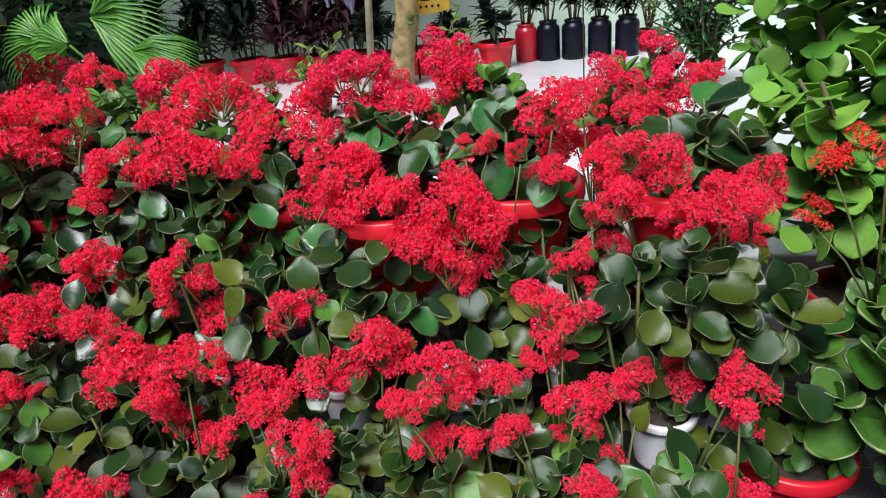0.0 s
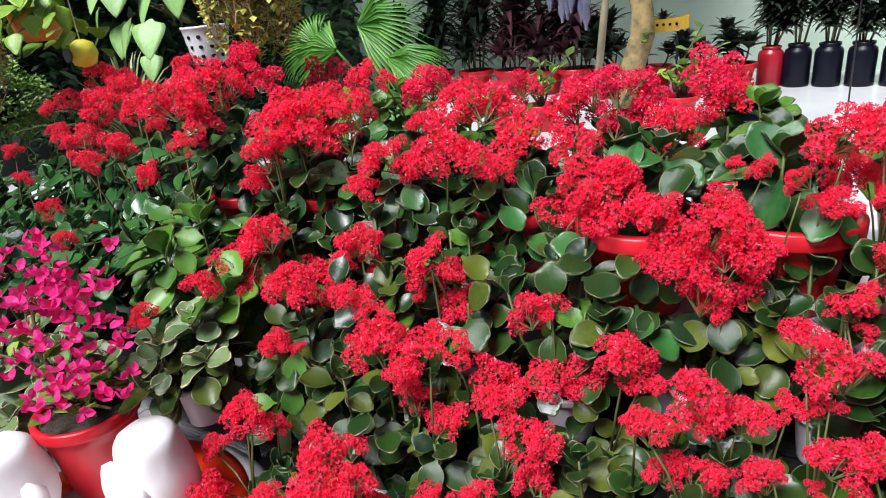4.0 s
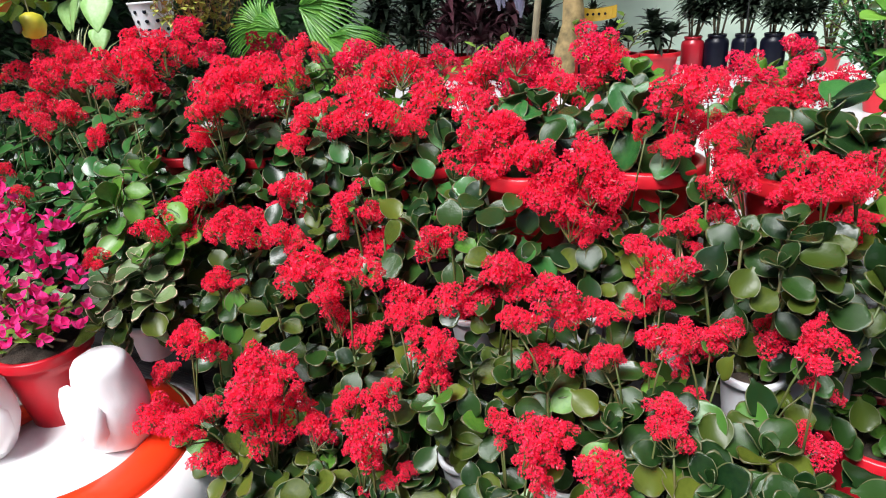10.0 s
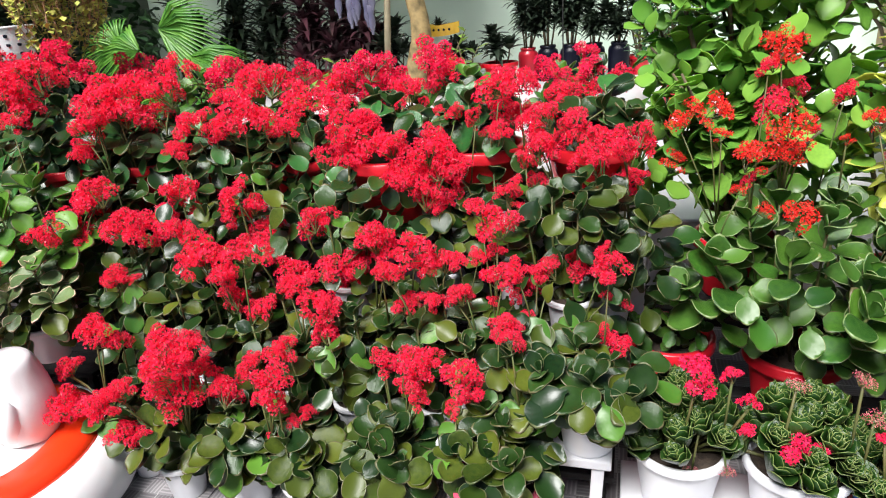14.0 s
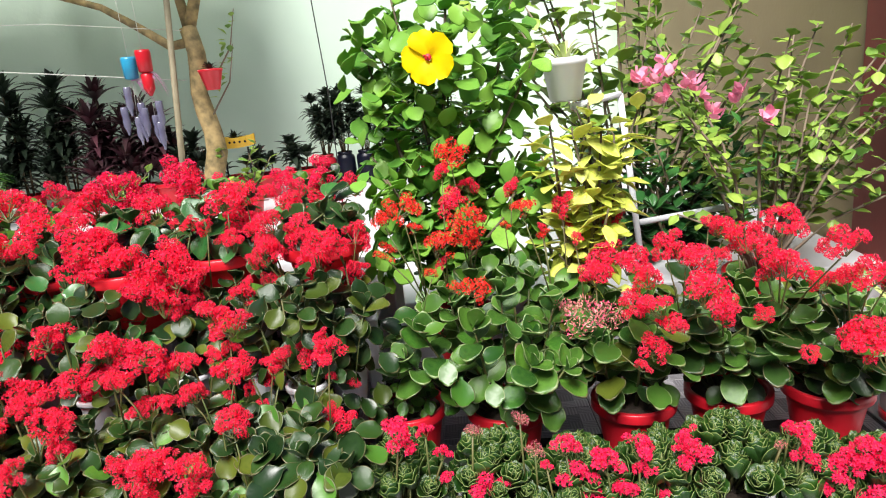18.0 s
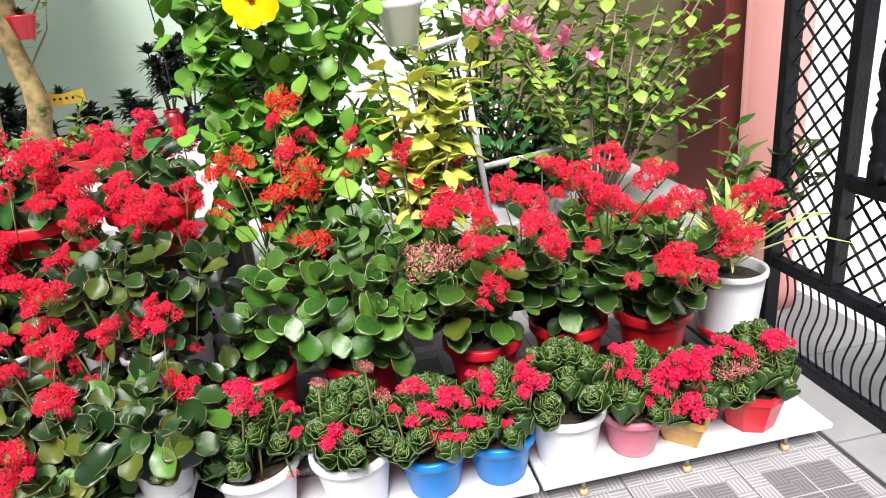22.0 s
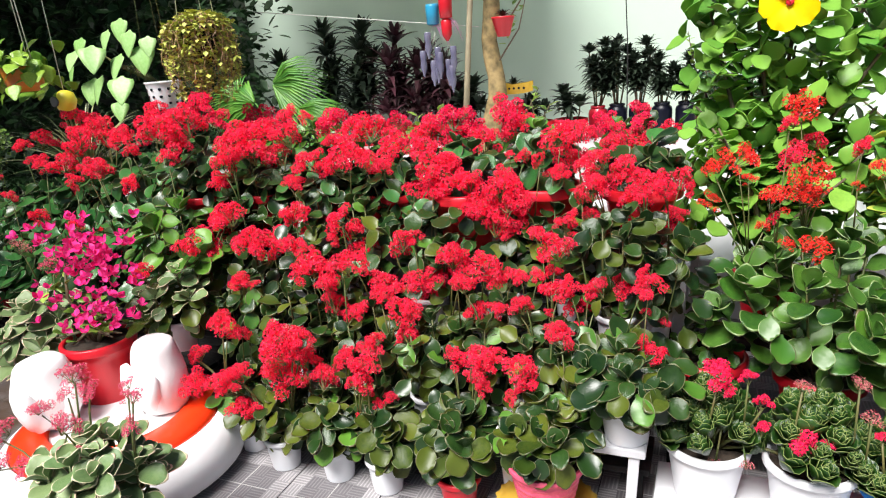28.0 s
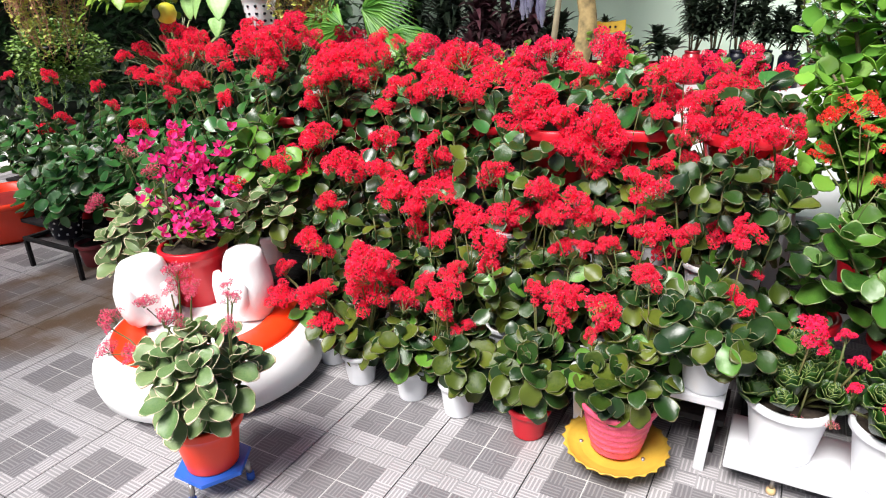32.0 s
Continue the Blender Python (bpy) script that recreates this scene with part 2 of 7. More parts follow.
def mesh_of(name, verts, faces, mats, index=None, smooth=True):
    me = bpy.data.meshes.new(name)
    me.from_pydata([tuple(v) for v in verts], [], faces)
    for m in mats:
        me.materials.append(m)
    if index:
        me.polygons.foreach_set("material_index", index)
    me.polygons.foreach_set("use_smooth", [smooth] * len(faces))
    me.update()
    return me


def put(name, me, parent=None, at=None, label=""):
    ob = new(name, me)
    if parent:
        ob.parent = parent
    if at is not None:
        ob.matrix_basis = at
    if label:
        ob["label"] = label
    return ob


def thing(name, at, label, category, group="", kind=""):
    ob = new(name)
    ob.matrix_basis = at
    ob.empty_display_size = 0.05
    return tagged(ob, label, category, group, kind)


class Shape:
    """Gathers vertices and faces of one mesh."""

    def __init__(self):
        self.v, self.f, self.i = [], [], []

    def add(self, verts, faces, slot=0):
        o = len(self.v)
        self.v += [tuple(p) for p in verts]
        self.f += [tuple(a + o for a in f) for f in faces]
        self.i += [slot] * len(faces)

    def tube(self, path, radii, sides=6, slot=0):
        path = [Vector(p) for p in path]
        rings = []
        for k, p in enumerate(path):
            d = (path[min(k + 1, len(path) - 1)] - path[max(k - 1, 0)]).normalized()
            a = d.orthogonal().normalized()
            c = d.cross(a)
            r = radii[k] if isinstance(radii, (list, tuple)) else radii
            rings.append([p + (a * math.cos(6.2832 * s / sides) + c * math.sin(6.2832 * s / sides)) * r for s in range(sides)])
        faces = [(k * sides + s, k * sides + (s + 1) % sides, (k + 1) * sides + (s + 1) % sides, (k + 1) * sides + s) for k in range(len(path) - 1) for s in range(sides)]
        n = len(path)
        faces += [tuple(range(sides - 1, -1, -1)), tuple((n - 1) * sides + s for s in range(sides))]
        self.add([p for r in rings for p in r], faces, slot)

    def lathe(self, profile, sides=32, slot=0, at=(0, 0, 0), wobble=0.0):
        o = Vector(at)
        v, f = [], []
        for r, z in profile:
            for s in range(sides):
                a = 6.2832 * s / sides
                k = 1 + wobble * math.sin(3 * a + z * 9)
                v.append(o + Vector((r * k * math.cos(a), r * k * math.sin(a), z)))
        for k in range(len(profile) - 1):
            for s in range(sides):
                f.append((k * sides + s, k * sides + (s + 1) % sides, (k + 1) * sides + (s + 1) % sides, (k + 1) * sides + s))
        f.append(tuple(range(sides - 1, -1, -1)))
        n = len(profile) - 1
        f.append(tuple(n * sides + s for s in range(sides)))
        self.add(v, f, slot)

    def box(self, lo, hi, slot=0, bevel=0.0):
        bm = bmesh.new()
        bmesh.ops.create_cube(bm, size=1)
        lo, hi = Vector(lo), Vector(hi)
        for p in bm.verts:
            p.co = Vector([(lo[k] + hi[k]) / 2 + p.co[k] * (hi[k] - lo[k]) for k in range(3)])
        if bevel:
            bmesh.ops.bevel(bm, geom=bm.edges[:], offset=bevel, segments=2, affect="EDGES", profile=0.5)
        bm.verts.index_update()
        self.add([p.co for p in bm.verts], [[q.index for q in f.verts] for f in bm.faces], slot)
        bm.free()

    def mesh(self, name, mats, smooth=True):
        return mesh_of(name, self.v, self.f, mats, self.i, smooth)


def blade(length, width, cup=0.25, curl=0.2, tail=0.25, point=0.0, thick=0.0022, mats=(LEAF, LEAF_RIM), rim=True, nu=9, nv=4, wave=0.0, skew=0.72):
    """A leaf along +x with its face up: an oval or pointed blade on a short stalk, with thickness and a margin of its own."""
    s = Shape()
    rows = []
    for k in range(nu + 1):
        u = k / nu
        t = max(0.0, (u - tail) / (1 - tail))
        w = width * 0.5 * (math.sin(math.pi * min(1, t ** skew)) ** (0.62 + 0.5 * point)) if 0 < t < 1 else 0
        w = max(w, width * 0.045 if u < tail + 0.05 else 0.0008)
        row = []
        for j in range(nv + 1):
            q = 2 * j / nv - 1
            z = cup * width * 0.5 * (abs(q) ** 2) * (w / (width * 0.5)) - curl * length * (u ** 2) * 0.6 + curl * length * 0.35 * u
            z += wave * width * math.sin(u * 14) * abs(q)
            row.append(Vector((u * length, q * w, z)))
        rows.append(row)
    top = [p for r in rows for p in r]
    low = [p - Vector((0, 0, thick)) for p in top]
    m = nv + 1
    n = len(top)
    s.add(top + low, [])
    for k in range(nu):
        for j in range(nv):
            a = k * m + j
            edge = rim and (j in (0, nv - 1) or k == nu - 1) and k / nu >= tail
            s.f.append((a, a + m, a + m + 1, a + 1))
            s.i.append(0)
            s.f.append((n + a, n + a + 1, n + a + m + 1, n + a + m))
            s.i.append(0)
        for j, flip in ((0, False), (nv, True)):
            a = k * m + j
            q = (a, n + a, n + a + m, a + m)
            s.f.append(q if not flip else q[::-1])
            s.i.append(1 if rim else 0)
    a = nu * m
    for j in range(nv):
        s.f.append((a + j, n + a + j, n + a + j + 1, a + j + 1))
        s.i.append(1 if rim else 0)
    return s.mesh("leaf", mats)


def spoon(length, width, cup, curl, mats, thick=0.003):
    """A fleshy spoon-shaped leaf: petiole, broad rounded end, a raised pale margin."""
    s = Shape()
    nu, nv = 10, 6
    prof = (0.12, 0.15, 0.5, 0.77, 0.92, 0.99, 1.0, 0.975, 0.9, 0.78, 0.68)
    along = (0, 0.1, 0.2, 0.3, 0.4, 0.5, 0.6, 0.73, 0.86, 0.955, 1)
    across = (-1, -0.93, -0.5, 0, 0.5, 0.93, 1)
    top, low = [], []
    for k in range(nu + 1):
        u = along[k]
        for j in range(nv + 1):
            q = across[j]
            w = width * 0.5 * prof[k]
            x = length * (u - 0.2 * (q * q) * u ** 4)
            z = cup * width * (q * q) * prof[k] * 0.5 + curl * length * (0.5 * u - u * u) + 0.02 * width * math.sin(7 * u + 2 * q)
            top.append((x, q * w, z))
            low.append((x, q * w, z - thick * (1.6 - abs(q))))
    m, n = nv + 1, len(top)
    s.add(top + low, [])
    for k in range(nu):
        for j in range(nv):
            a = k * m + j
            s.f.append((a, a + m, a + m + 1, a + 1))
            s.i.append(1 if k > 1 and j in (0, nv - 1) or k == nu - 1 else 0)
            s.f.append((n + a, n + a + 1, n + a + m + 1, n + a + m))
            s.i.append(0)
        for j in (0, nv):
            a = k * m + j
            q = (a, n + a, n + a + m, a + m)
            s.f.append(q if j == 0 else q[::-1])
            s.i.append(1)
    a = nu * m
    for j in range(nv):
        s.f.append((a + j, n + a + j, n + a + j + 1, a + j + 1))
        s.i.append(1)
    return s.mesh("leaf", mats)


def spoon_set(mats, k=5, seed=1):
    r = random.Random(seed)
    return [spoon(1.0, 0.66 + 0.18 * r.random(), 0.08 + 0.28 * r.random(), -0.1 + 0.5 * r.random(), mats, 0.035) for _ in range(k)]


def tip_set(leaves, seed):
    """Young leaves in two crossed pairs at a shoot's tip."""
    out = []
    r = random.Random(seed)
    for k in range(3):
        s = Shape()
        for j, (pitch, size) in enumerate(((76, 0.5), (74, 0.48), (50, 0.75), (47, 0.72))):
            me = r.choice(leaves)
            m = aim(Vector((0, 0, -0.03 * (j // 2))), 90 * (j // 2) + 180 * (j % 2) + r.uniform(-20, 20), pitch + r.uniform(-10, 10), r.uniform(-15, 15), size)
            o = len(s.v)
            s.v += [tuple(m @ v.co) for v in me.vertices]
            s.f += [tuple(a + o for a in f.vertices) for f in me.polygons]
            s.i += [f.material_index for f in me.polygons]
        out.append(s.mesh("shoot_tip", tuple(leaves[0].materials)))
    return out


def aim(p, az, pitch, roll, size, lean=0.0):
    """A pose at p whose +x points along az (degrees) and rises by pitch, scaled by size; lean tips the face towards -y."""
    return Matrix.Translation(p) @ Matrix.Rotation(radians(lean), 4, "X") @ Euler((radians(roll), radians(-pitch), radians(az)), "XYZ").to_matrix().to_4x4() @ Matrix.Scale(size, 4)


SPOON = spoon_set((LEAF, LEAF_RIM), 6, 1)
SPOON_OLIVE = spoon_set((LEAF_OLIVE, LEAF_RIM), 5, 2)
SPOON_FRESH = spoon_set((LEAF_FRESH, LEAF_RIM), 5, 3)
SPOON_HIB = spoon_set((LEAF_HIB, LEAF_HIB), 5, 9)
SPOON_BROAD = spoon_set((LEAF_BROAD, RIM_BROAD), 6, 12)
SPOON_DARK = spoon_set((LEAF_DARK, LEAF_RIM), 5, 4)
SPOON_GREY = spoon_set((LEAF_GREY, RIM_PALE), 5, 5)


TIPS = {ls[0].name: tip_set(ls, k) for k, ls in enumerate((SPOON, SPOON_OLIVE, SPOON_FRESH, SPOON_DARK, SPOON_GREY, SPOON_BROAD))}


def flower_head(domes, per, petal, seed, size=0.078, gap=0.0, buds=0.06, rise=0.2, spread=0.7):
    """A flower cluster about one unit in radius: uneven puffs of tiny four-petalled florets and buds on stalks from one node."""
    r = random.Random(seed)
    s = Shape()
    node = Vector((0, 0, -0.6))
    spots = [(Vector((r.uniform(-0.12, 0.12), r.uniform(-0.12, 0.12), rise + r.uniform(0.05, 0.25))), r.uniform(0.34, 0.44))]
    for k in range(domes - 1):
        a = 2.39996 * k + r.uniform(-0.4, 0.4)
        q = spread * (0.55 + 0.5 * math.sqrt((k + 0.5) / (domes - 1))) + r.uniform(-0.08, 0.08)
        spots.append((Vector((q * math.cos(a), q * math.sin(a), rise + 0.16 - 0.6 * q * q + r.uniform(-0.42, 0.3))), r.uniform(0.2, 0.38)))
    for c, big in spots:
        s.tube([node, node.lerp(c, 0.6) + Vector((0.04, 0.03, -0.05)), c - Vector((0, 0, 0.08))], [0.026, 0.02, 0.016], 4, 1)
        n = int(per * (big / 0.33) ** 2)
        for k in range(n):
            if r.random() < gap:
                continue
            z = 1 - 1.6 * (k + 0.5) / n
            a = 2.39996 * k + r.uniform(-0.3, 0.3)
            q = math.sqrt(max(0.0, 1 - z * z))
            out = Vector((q * math.cos(a), q * math.sin(a), z))
            nrm = (out + Vector((r.uniform(-0.4, 0.4), r.uniform(-0.4, 0.4), 0.2 + r.uniform(-0.2, 0.3)))).normalized()
            p = c + Vector((out.x * big, out.y * big, out.z * big * 0.85)) * r.uniform(0.78, 1.2)
            t1 = nrm.orthogonal().normalized()
            t1.rotate(Matrix.Rotation(r.uniform(0, 6.28), 3, nrm))
            t2 = nrm.cross(t1)
            if k % 6 == 0:
                s.tube([c - Vector((0, 0, 0.12)), p - nrm * 0.03], 0.011, 3, 1)
            if r.random() < buds:
                w = [p + nrm * 0.1] + [p + (t1 * math.cos(g) + t2 * math.sin(g)) * 0.03 for g in (0, 2.09, 4.19)] + [p - nrm * 0.09]
                s.add(w, [(0, 1, 2), (0, 2, 3), (0, 3, 1), (4, 2, 1), (4, 3, 2), (4, 1, 3)], 2)
                continue
            f = size * r.uniform(0.75, 1.25)
            lift = r.uniform(0.1, 0.75) * f
            w, fs = [p - nrm * 0.03], []
            for j in range(4):
                g = 1.5708 * j
                d = t1 * math.cos(g) + t2 * math.sin(g)
                e = nrm.cross(d)
                w += [p + d * f * 0.55 + e * f * 0.36 + nrm * lift * 0.5, p + d * f * 1.1 + nrm * lift, p + d * f * 0.55 - e * f * 0.36 + nrm * lift * 0.5]
                fs.append((0, 1 + 3 * j, 2 + 3 * j, 3 + 3 * j))
            s.add(w, fs, 0)
    return s.mesh("flower_head", (petal, STEM, BUD if buds > 0.1 else BUD_RED), smooth=False)


HEADS = [flower_head(8 + k % 4, 62, PETAL, 10 + k, rise=0.12 + 0.06 * k) for k in range(6)]
HEADS_ORANGE = [flower_head(7 + k, 44, PETAL_ORANGE, 20 + k, gap=0.1) for k in range(3)]
HEADS_PINK = [flower_head(8 + k, 62, PETAL_PINK, 30 + k) for k in range(3)]
HEADS_DULL = [flower_head(9, 40, PETAL_DULL, 40 + k, gap=0.12, buds=0.15) for k in range(3)]
HEADS_BUD = [flower_head(12, 22, PETAL_DULL, 50 + k, 0.06, 0.2, 0.6) for k in range(2)]
HEADS_ROUND = [flower_head(5, 44, PETAL_PINK, 60 + k, 0.12, rise=0.3) for k in range(3)]


def pot_mesh(height, top, foot, mat, lip=0.012, lip_h=0.03, ribs=0, holes=False):
    """A tapered plastic pot with a rolled rim, wall thickness and a foot ring; the rim is at z = height."""
    s = Shape()
    w = 0.004
    prof = [(foot * 0.92, 0.0), (foot, 0.002), (foot, 0.006)]
    steps = 6
    for k in range(1, steps + 1):
        z = 0.006 + (height - lip_h - 0.006) * k / steps
        r = foot + (top - foot) * (z / height)
        prof.append((r, z))
        if ribs and k < steps:
            prof += [(r + 0.0015, z + 0.002), (r, z + 0.005)]
    prof += [(top + lip * 0.9, height - lip_h + 0.001), (top + lip, height - lip_h + 0.005), (top + lip, height - 0.004), (top + lip * 0.7, height), (top - w, height), (top - w * 2, height - 0.006)]
    prof += [(foot + (top - foot) * 0.8 - w, height * 0.8), (foot - w, 0.012)]
    s.lathe(prof, 36)
    return s.mesh("pot", (mat,))


def soil_mesh(radius, z):
    r = random.Random(3)
    s = Shape()
    v, f = [(0, 0, z + 0.006)], []
    n = 18
    for ring, rad in ((1, 0.5), (2, 1.0)):
        for k in range(n):
            a = 6.2832 * k / n
            v.append((radius * rad * math.cos(a), radius * rad * math.sin(a), z + r.uniform(-0.004, 0.006)))
    for k in range(n):
        f += [(0, 1 + k, 1 + (k + 1) % n), (1 + k, 1 + n + k, 1 + n + (k + 1) % n, 1 + (k + 1) % n)]
    s.add(v, f)
    return s.mesh("soil", (SOIL,))


POTS = {
    "white": (pot_mesh(0.115, 0.058, 0.045, P_WHITE, 0.005, 0.016), soil_mesh(0.053, 0.1), 0.115, 0.058),
    "tablewhite": (pot_mesh(0.125, 0.07, 0.056, P_WHITE, 0.006, 0.018), soil_mesh(0.064, 0.108), 0.125, 0.07),
    "lilac": (pot_mesh(0.13, 0.062, 0.047, P_LILAC, 0.005, 0.018), soil_mesh(0.056, 0.11), 0.13, 0.062),
    "redsmall": (pot_mesh(0.1, 0.06, 0.046, P_RED, 0.006, 0.018), soil_mesh(0.054, 0.085), 0.1, 0.06),
    "red": (pot_mesh(0.19, 0.115, 0.08, P_RED, 0.014, 0.035), soil_mesh(0.105, 0.165), 0.19, 0.115),
    "bigred": (pot_mesh(0.19, 0.113, 0.082, P_RED, 0.01, 0.032), soil_mesh(0.104, 0.165), 0.19, 0.113),
    "shelfwhite": (pot_mesh(0.17, 0.1, 0.074, P_WHITE, 0.007, 0.022), soil_mesh(0.092, 0.145), 0.17, 0.1),
    "blue": (pot_mesh(0.132, 0.09, 0.066, P_BLUE, 0.008, 0.022), soil_mesh(0.082, 0.118), 0.132, 0.09),
    "pink": (pot_mesh(0.125, 0.083, 0.06, P_PINK, 0.007, 0.02), soil_mesh(0.076, 0.11), 0.125, 0.083),
    "orange": (pot_mesh(0.15, 0.09, 0.068, P_ORANGE, 0.008, 0.024), soil_mesh(0.082, 0.13), 0.15, 0.09),
    "redtall": (pot_mesh(0.16, 0.098, 0.068, P_RED, 0.01, 0.03), soil_mesh(0.09, 0.14), 0.16, 0.098),
}
POT_WORDS = {"white": "small white plastic", "tablewhite": "white plastic", "lilac": "pale blue plastic", "redsmall": "small red plastic", "red": "wide red plastic", "bigred": "deep red plastic", "shelfwhite": "white plastic", "blue": "bright blue plastic", "pink": "faded pink plastic", "orange": "orange plastic", "redtall": "red plastic", "pinkmesh": "pink woven-pattern plastic"}


FLOWERS = []
LEAN = 27
OPEN_SIDE = Vector((0, -0.85, 0.53))


def crowded(p):
    """Whether a leaf at p would stand before a flower head, on the bright side to which the heads push out."""
    for c, q in FLOWERS:
        d = p - c
        t = d.dot(OPEN_SIDE)
        if -0.6 * q < t < 0.2 and (d - OPEN_SIDE * t).length < q * 1.3 + 0.006:
            return True
    return False


def skirt_mesh(leaves, n, r0, r1, z0, z1, big, r, at=Vector((0, 0, 0)), lift=0):
    """The close lower leaves of one plant, standing outwards round its stems and over the pot."""
    s = Shape()
    mats = []
    for k in range(n):
        u = (k + 0.5) / n
        a = 2.39996 * k + r.uniform(-0.4, 0.4)
        q = r0 + (r1 - r0) * (1 - abs(2 * u - 1) ** 1.5) * r.uniform(0.5, 1.0)
        m = aim(Vector((q * math.cos(a), q * math.sin(a), z0 + (z1 - z0) * u)), math.degrees(a) + r.uniform(-50, 50), lift + r.uniform(-48, 28), r.uniform(-25, 25), big * r.uniform(0.72, 1.12), 20 if lift else LEAN)
        me = r.choice(leaves)
        if crowded(at + m @ Vector((0.6, 0, 0))):
            continue
        for mt in me.materials:
            if mt not in mats:
                mats.append(mt)
        slots = [mats.index(mt) for mt in me.materials]
        o = len(s.v)
        s.v += [tuple(m @ v.co) for v in me.vertices]
        s.f += [tuple(i + o for i in f.vertices) for f in me.polygons]
        s.i += [slots[f.material_index] for f in me.polygons]
    return s.mesh("foliage", tuple(mats))


def kalanchoe(label, potkind, x, y, z, spread, count, heads, leaves=None, big=0.085, group="", heads_set=None, crown=None, rnd=None, pot_parent=True, category="potted plant", name="kalanchoe_plant", thick_stem=0.0035, bottom=None, drop=0.65, steep=-75, skirt=0, skirt_low=0.05, skirt_top=0.7, puff=1.32, lift=0):
    """A potted succulent: pot, soil, branching stems with fleshy leaves in pairs and flower clusters on long stalks."""
    r = rnd or RND
    leaves = leaves or SPOON
    heads_set = heads_set or HEADS
    pot, soil, ph, pr = POTS[potkind]
    root = thing(name, Matrix.Translation((x, y, z)), label, category, group)
    put("pot", pot, root)
    put("soil", soil, root)
    top = crown or (sorted(h[2] for h in heads)[len(heads) // 2] - 0.07 if heads else ph + 0.18)
    top = max(top, ph + 0.1)
    low = ph if bottom is None else bottom
    s = Shape()
    # main stems, each ending in crossed pairs of leaves
    stems = []
    n = max(4, round(count / 8))
    for k in range(n):
        a = 2.39996 * k + r.uniform(-0.35, 0.35)
        q = math.sqrt((k + 0.35) / n)
        e = Vector((q * spread * math.cos(a), q * spread * math.sin(a), top - (top - ph) * drop * q * q + r.uniform(-0.02, 0.02)))
        b = Vector((pr * 0.5 * q * math.cos(a), pr * 0.5 * q * math.sin(a), ph - 0.02))
        mid = b.lerp(e, 0.55) + Vector((0.02 * math.cos(a), 0.02 * math.sin(a), 0.0))
        stems.append((b, mid, e))
        s.tube([b, mid, e], [thick_stem * 1.3, thick_stem, thick_stem * 0.8], 5)
    for hx, hy, hz, hr in heads:
        hr = abs(hr)
        foot = min(stems, key=lambda st: (st[2].x - hx) ** 2 + (st[2].y - hy) ** 2)[2]
        node = Vector((hx, hy, hz - hr * 0.8))
        s.tube([foot, foot.lerp(node, 0.5) + Vector((0, 0, 0.015)), node], [0.0028, 0.0024, 0.002], 4)
    put("stem", s.mesh("stem", (STEM,)), root)
    for b, mid, e in stems:
        turn = r.uniform(0, 360)
        tips = TIPS[leaves[0].name]
        if not crowded(Vector((x, y, z)) + e):
            put("shoot_tip", r.choice(tips), root, Matrix.Translation(e) @ Euler((-e.y / max(spread, 0.01) * 0.5, e.x / max(spread, 0.01) * 0.5, radians(turn))).to_matrix().to_4x4() @ Matrix.Scale(big, 4))
        lean = Vector((e.x, e.y, 0)) / max(spread, 0.01)
        for j, (t, pitch, k) in enumerate(((0.93, 38, 0.88), (0.84, 14, 1.0), (0.7, -8, 1.04), (0.52, -26, 1.0), (0.3, -38, 0.88))):
            p = b.lerp(mid, t / 0.55) if t < 0.55 else mid.lerp(e, (t - 0.55) / 0.45)
            if p.z < low - 0.005:
                continue
            for side in (0, 180):
                if r.random() < 0.1:
                    continue
                az = turn + 90 * j + side + r.uniform(-22, 22)
                d = lean.x * math.cos(radians(az)) + lean.y * math.sin(radians(az))
                m = aim(p, az, max(steep, pitch + lift - 28 * d + r.uniform(-16, 16)), r.uniform(-20, 20), big * k * r.uniform(0.78, 1.18), 20 if lift else LEAN)
                if not crowded(Vector((x, y, z)) + m @ Vector((0.6, 0, 0))):
                    put("leaf", r.choice(leaves), root, m)
    if skirt:
        put("foliage", skirt_mesh(leaves, skirt, pr + 0.012, spread * 0.95, skirt_low, low + (top - low) * skirt_top, big, r, Vector((x, y, z)), lift), root)
    for hx, hy, hz, hr in heads:
        hs = HEADS_BUD if hr < 0 else heads_set
        m = Matrix.Translation((hx, hy, hz)) @ Euler((r.uniform(0.2, 0.95), r.uniform(-0.4, 0.4), r.uniform(0, 6.28))).to_matrix().to_4x4() @ Matrix.Scale(hr * puff if hr > 0 else -1.1 * hr, 4)
        put("flower_head", r.choice(hs), root, m)
    return root

# ---- structure ----
PITCH = 0.3052


def slab(name, lo, hi, mat, label="", bevel=0.0, category="", at=None):
    s = Shape()
    s.box(lo, hi, 0, bevel)
    ob = put(name, s.mesh(name, (mat,), smooth=False))
    return tagged(ob, label, category, kind="structure")


slab("ground", (-60, -60, -0.4), (60, 60, -0.035), STREET, "bright pale concrete ground reaching the street")
floor = slab("floor", (-7.0, -4.0, -0.034), (1.93, 1.75, -0.006), GROUT, "grey patterned paving with dark joints")
terrace = slab("terrace", (-3.9, 1.75, -0.03), (2.2, 5.9, 0.4), MARBLE, "raised white stone terrace in front of the wall", 0.008)
wall_north = slab("wall_north", (-4.9, 5.9, -0.03), (6.0, 6.1, 3.2), WALL_PALE, "pale green painted boundary wall")
# The left walls carry the deep shade of that side in their base colour.
wall_dark = slab("wall_west", (-9.0, 4.6, -0.03), (-4.9, 4.8, 3.4), material("shade_dark_wall", (0.1, 0.11, 0.09), (0.06, 0.07, 0.055), 0.8, 1.5, 0.3), "wall behind the hanging plants, coloured dark for the deep shade")
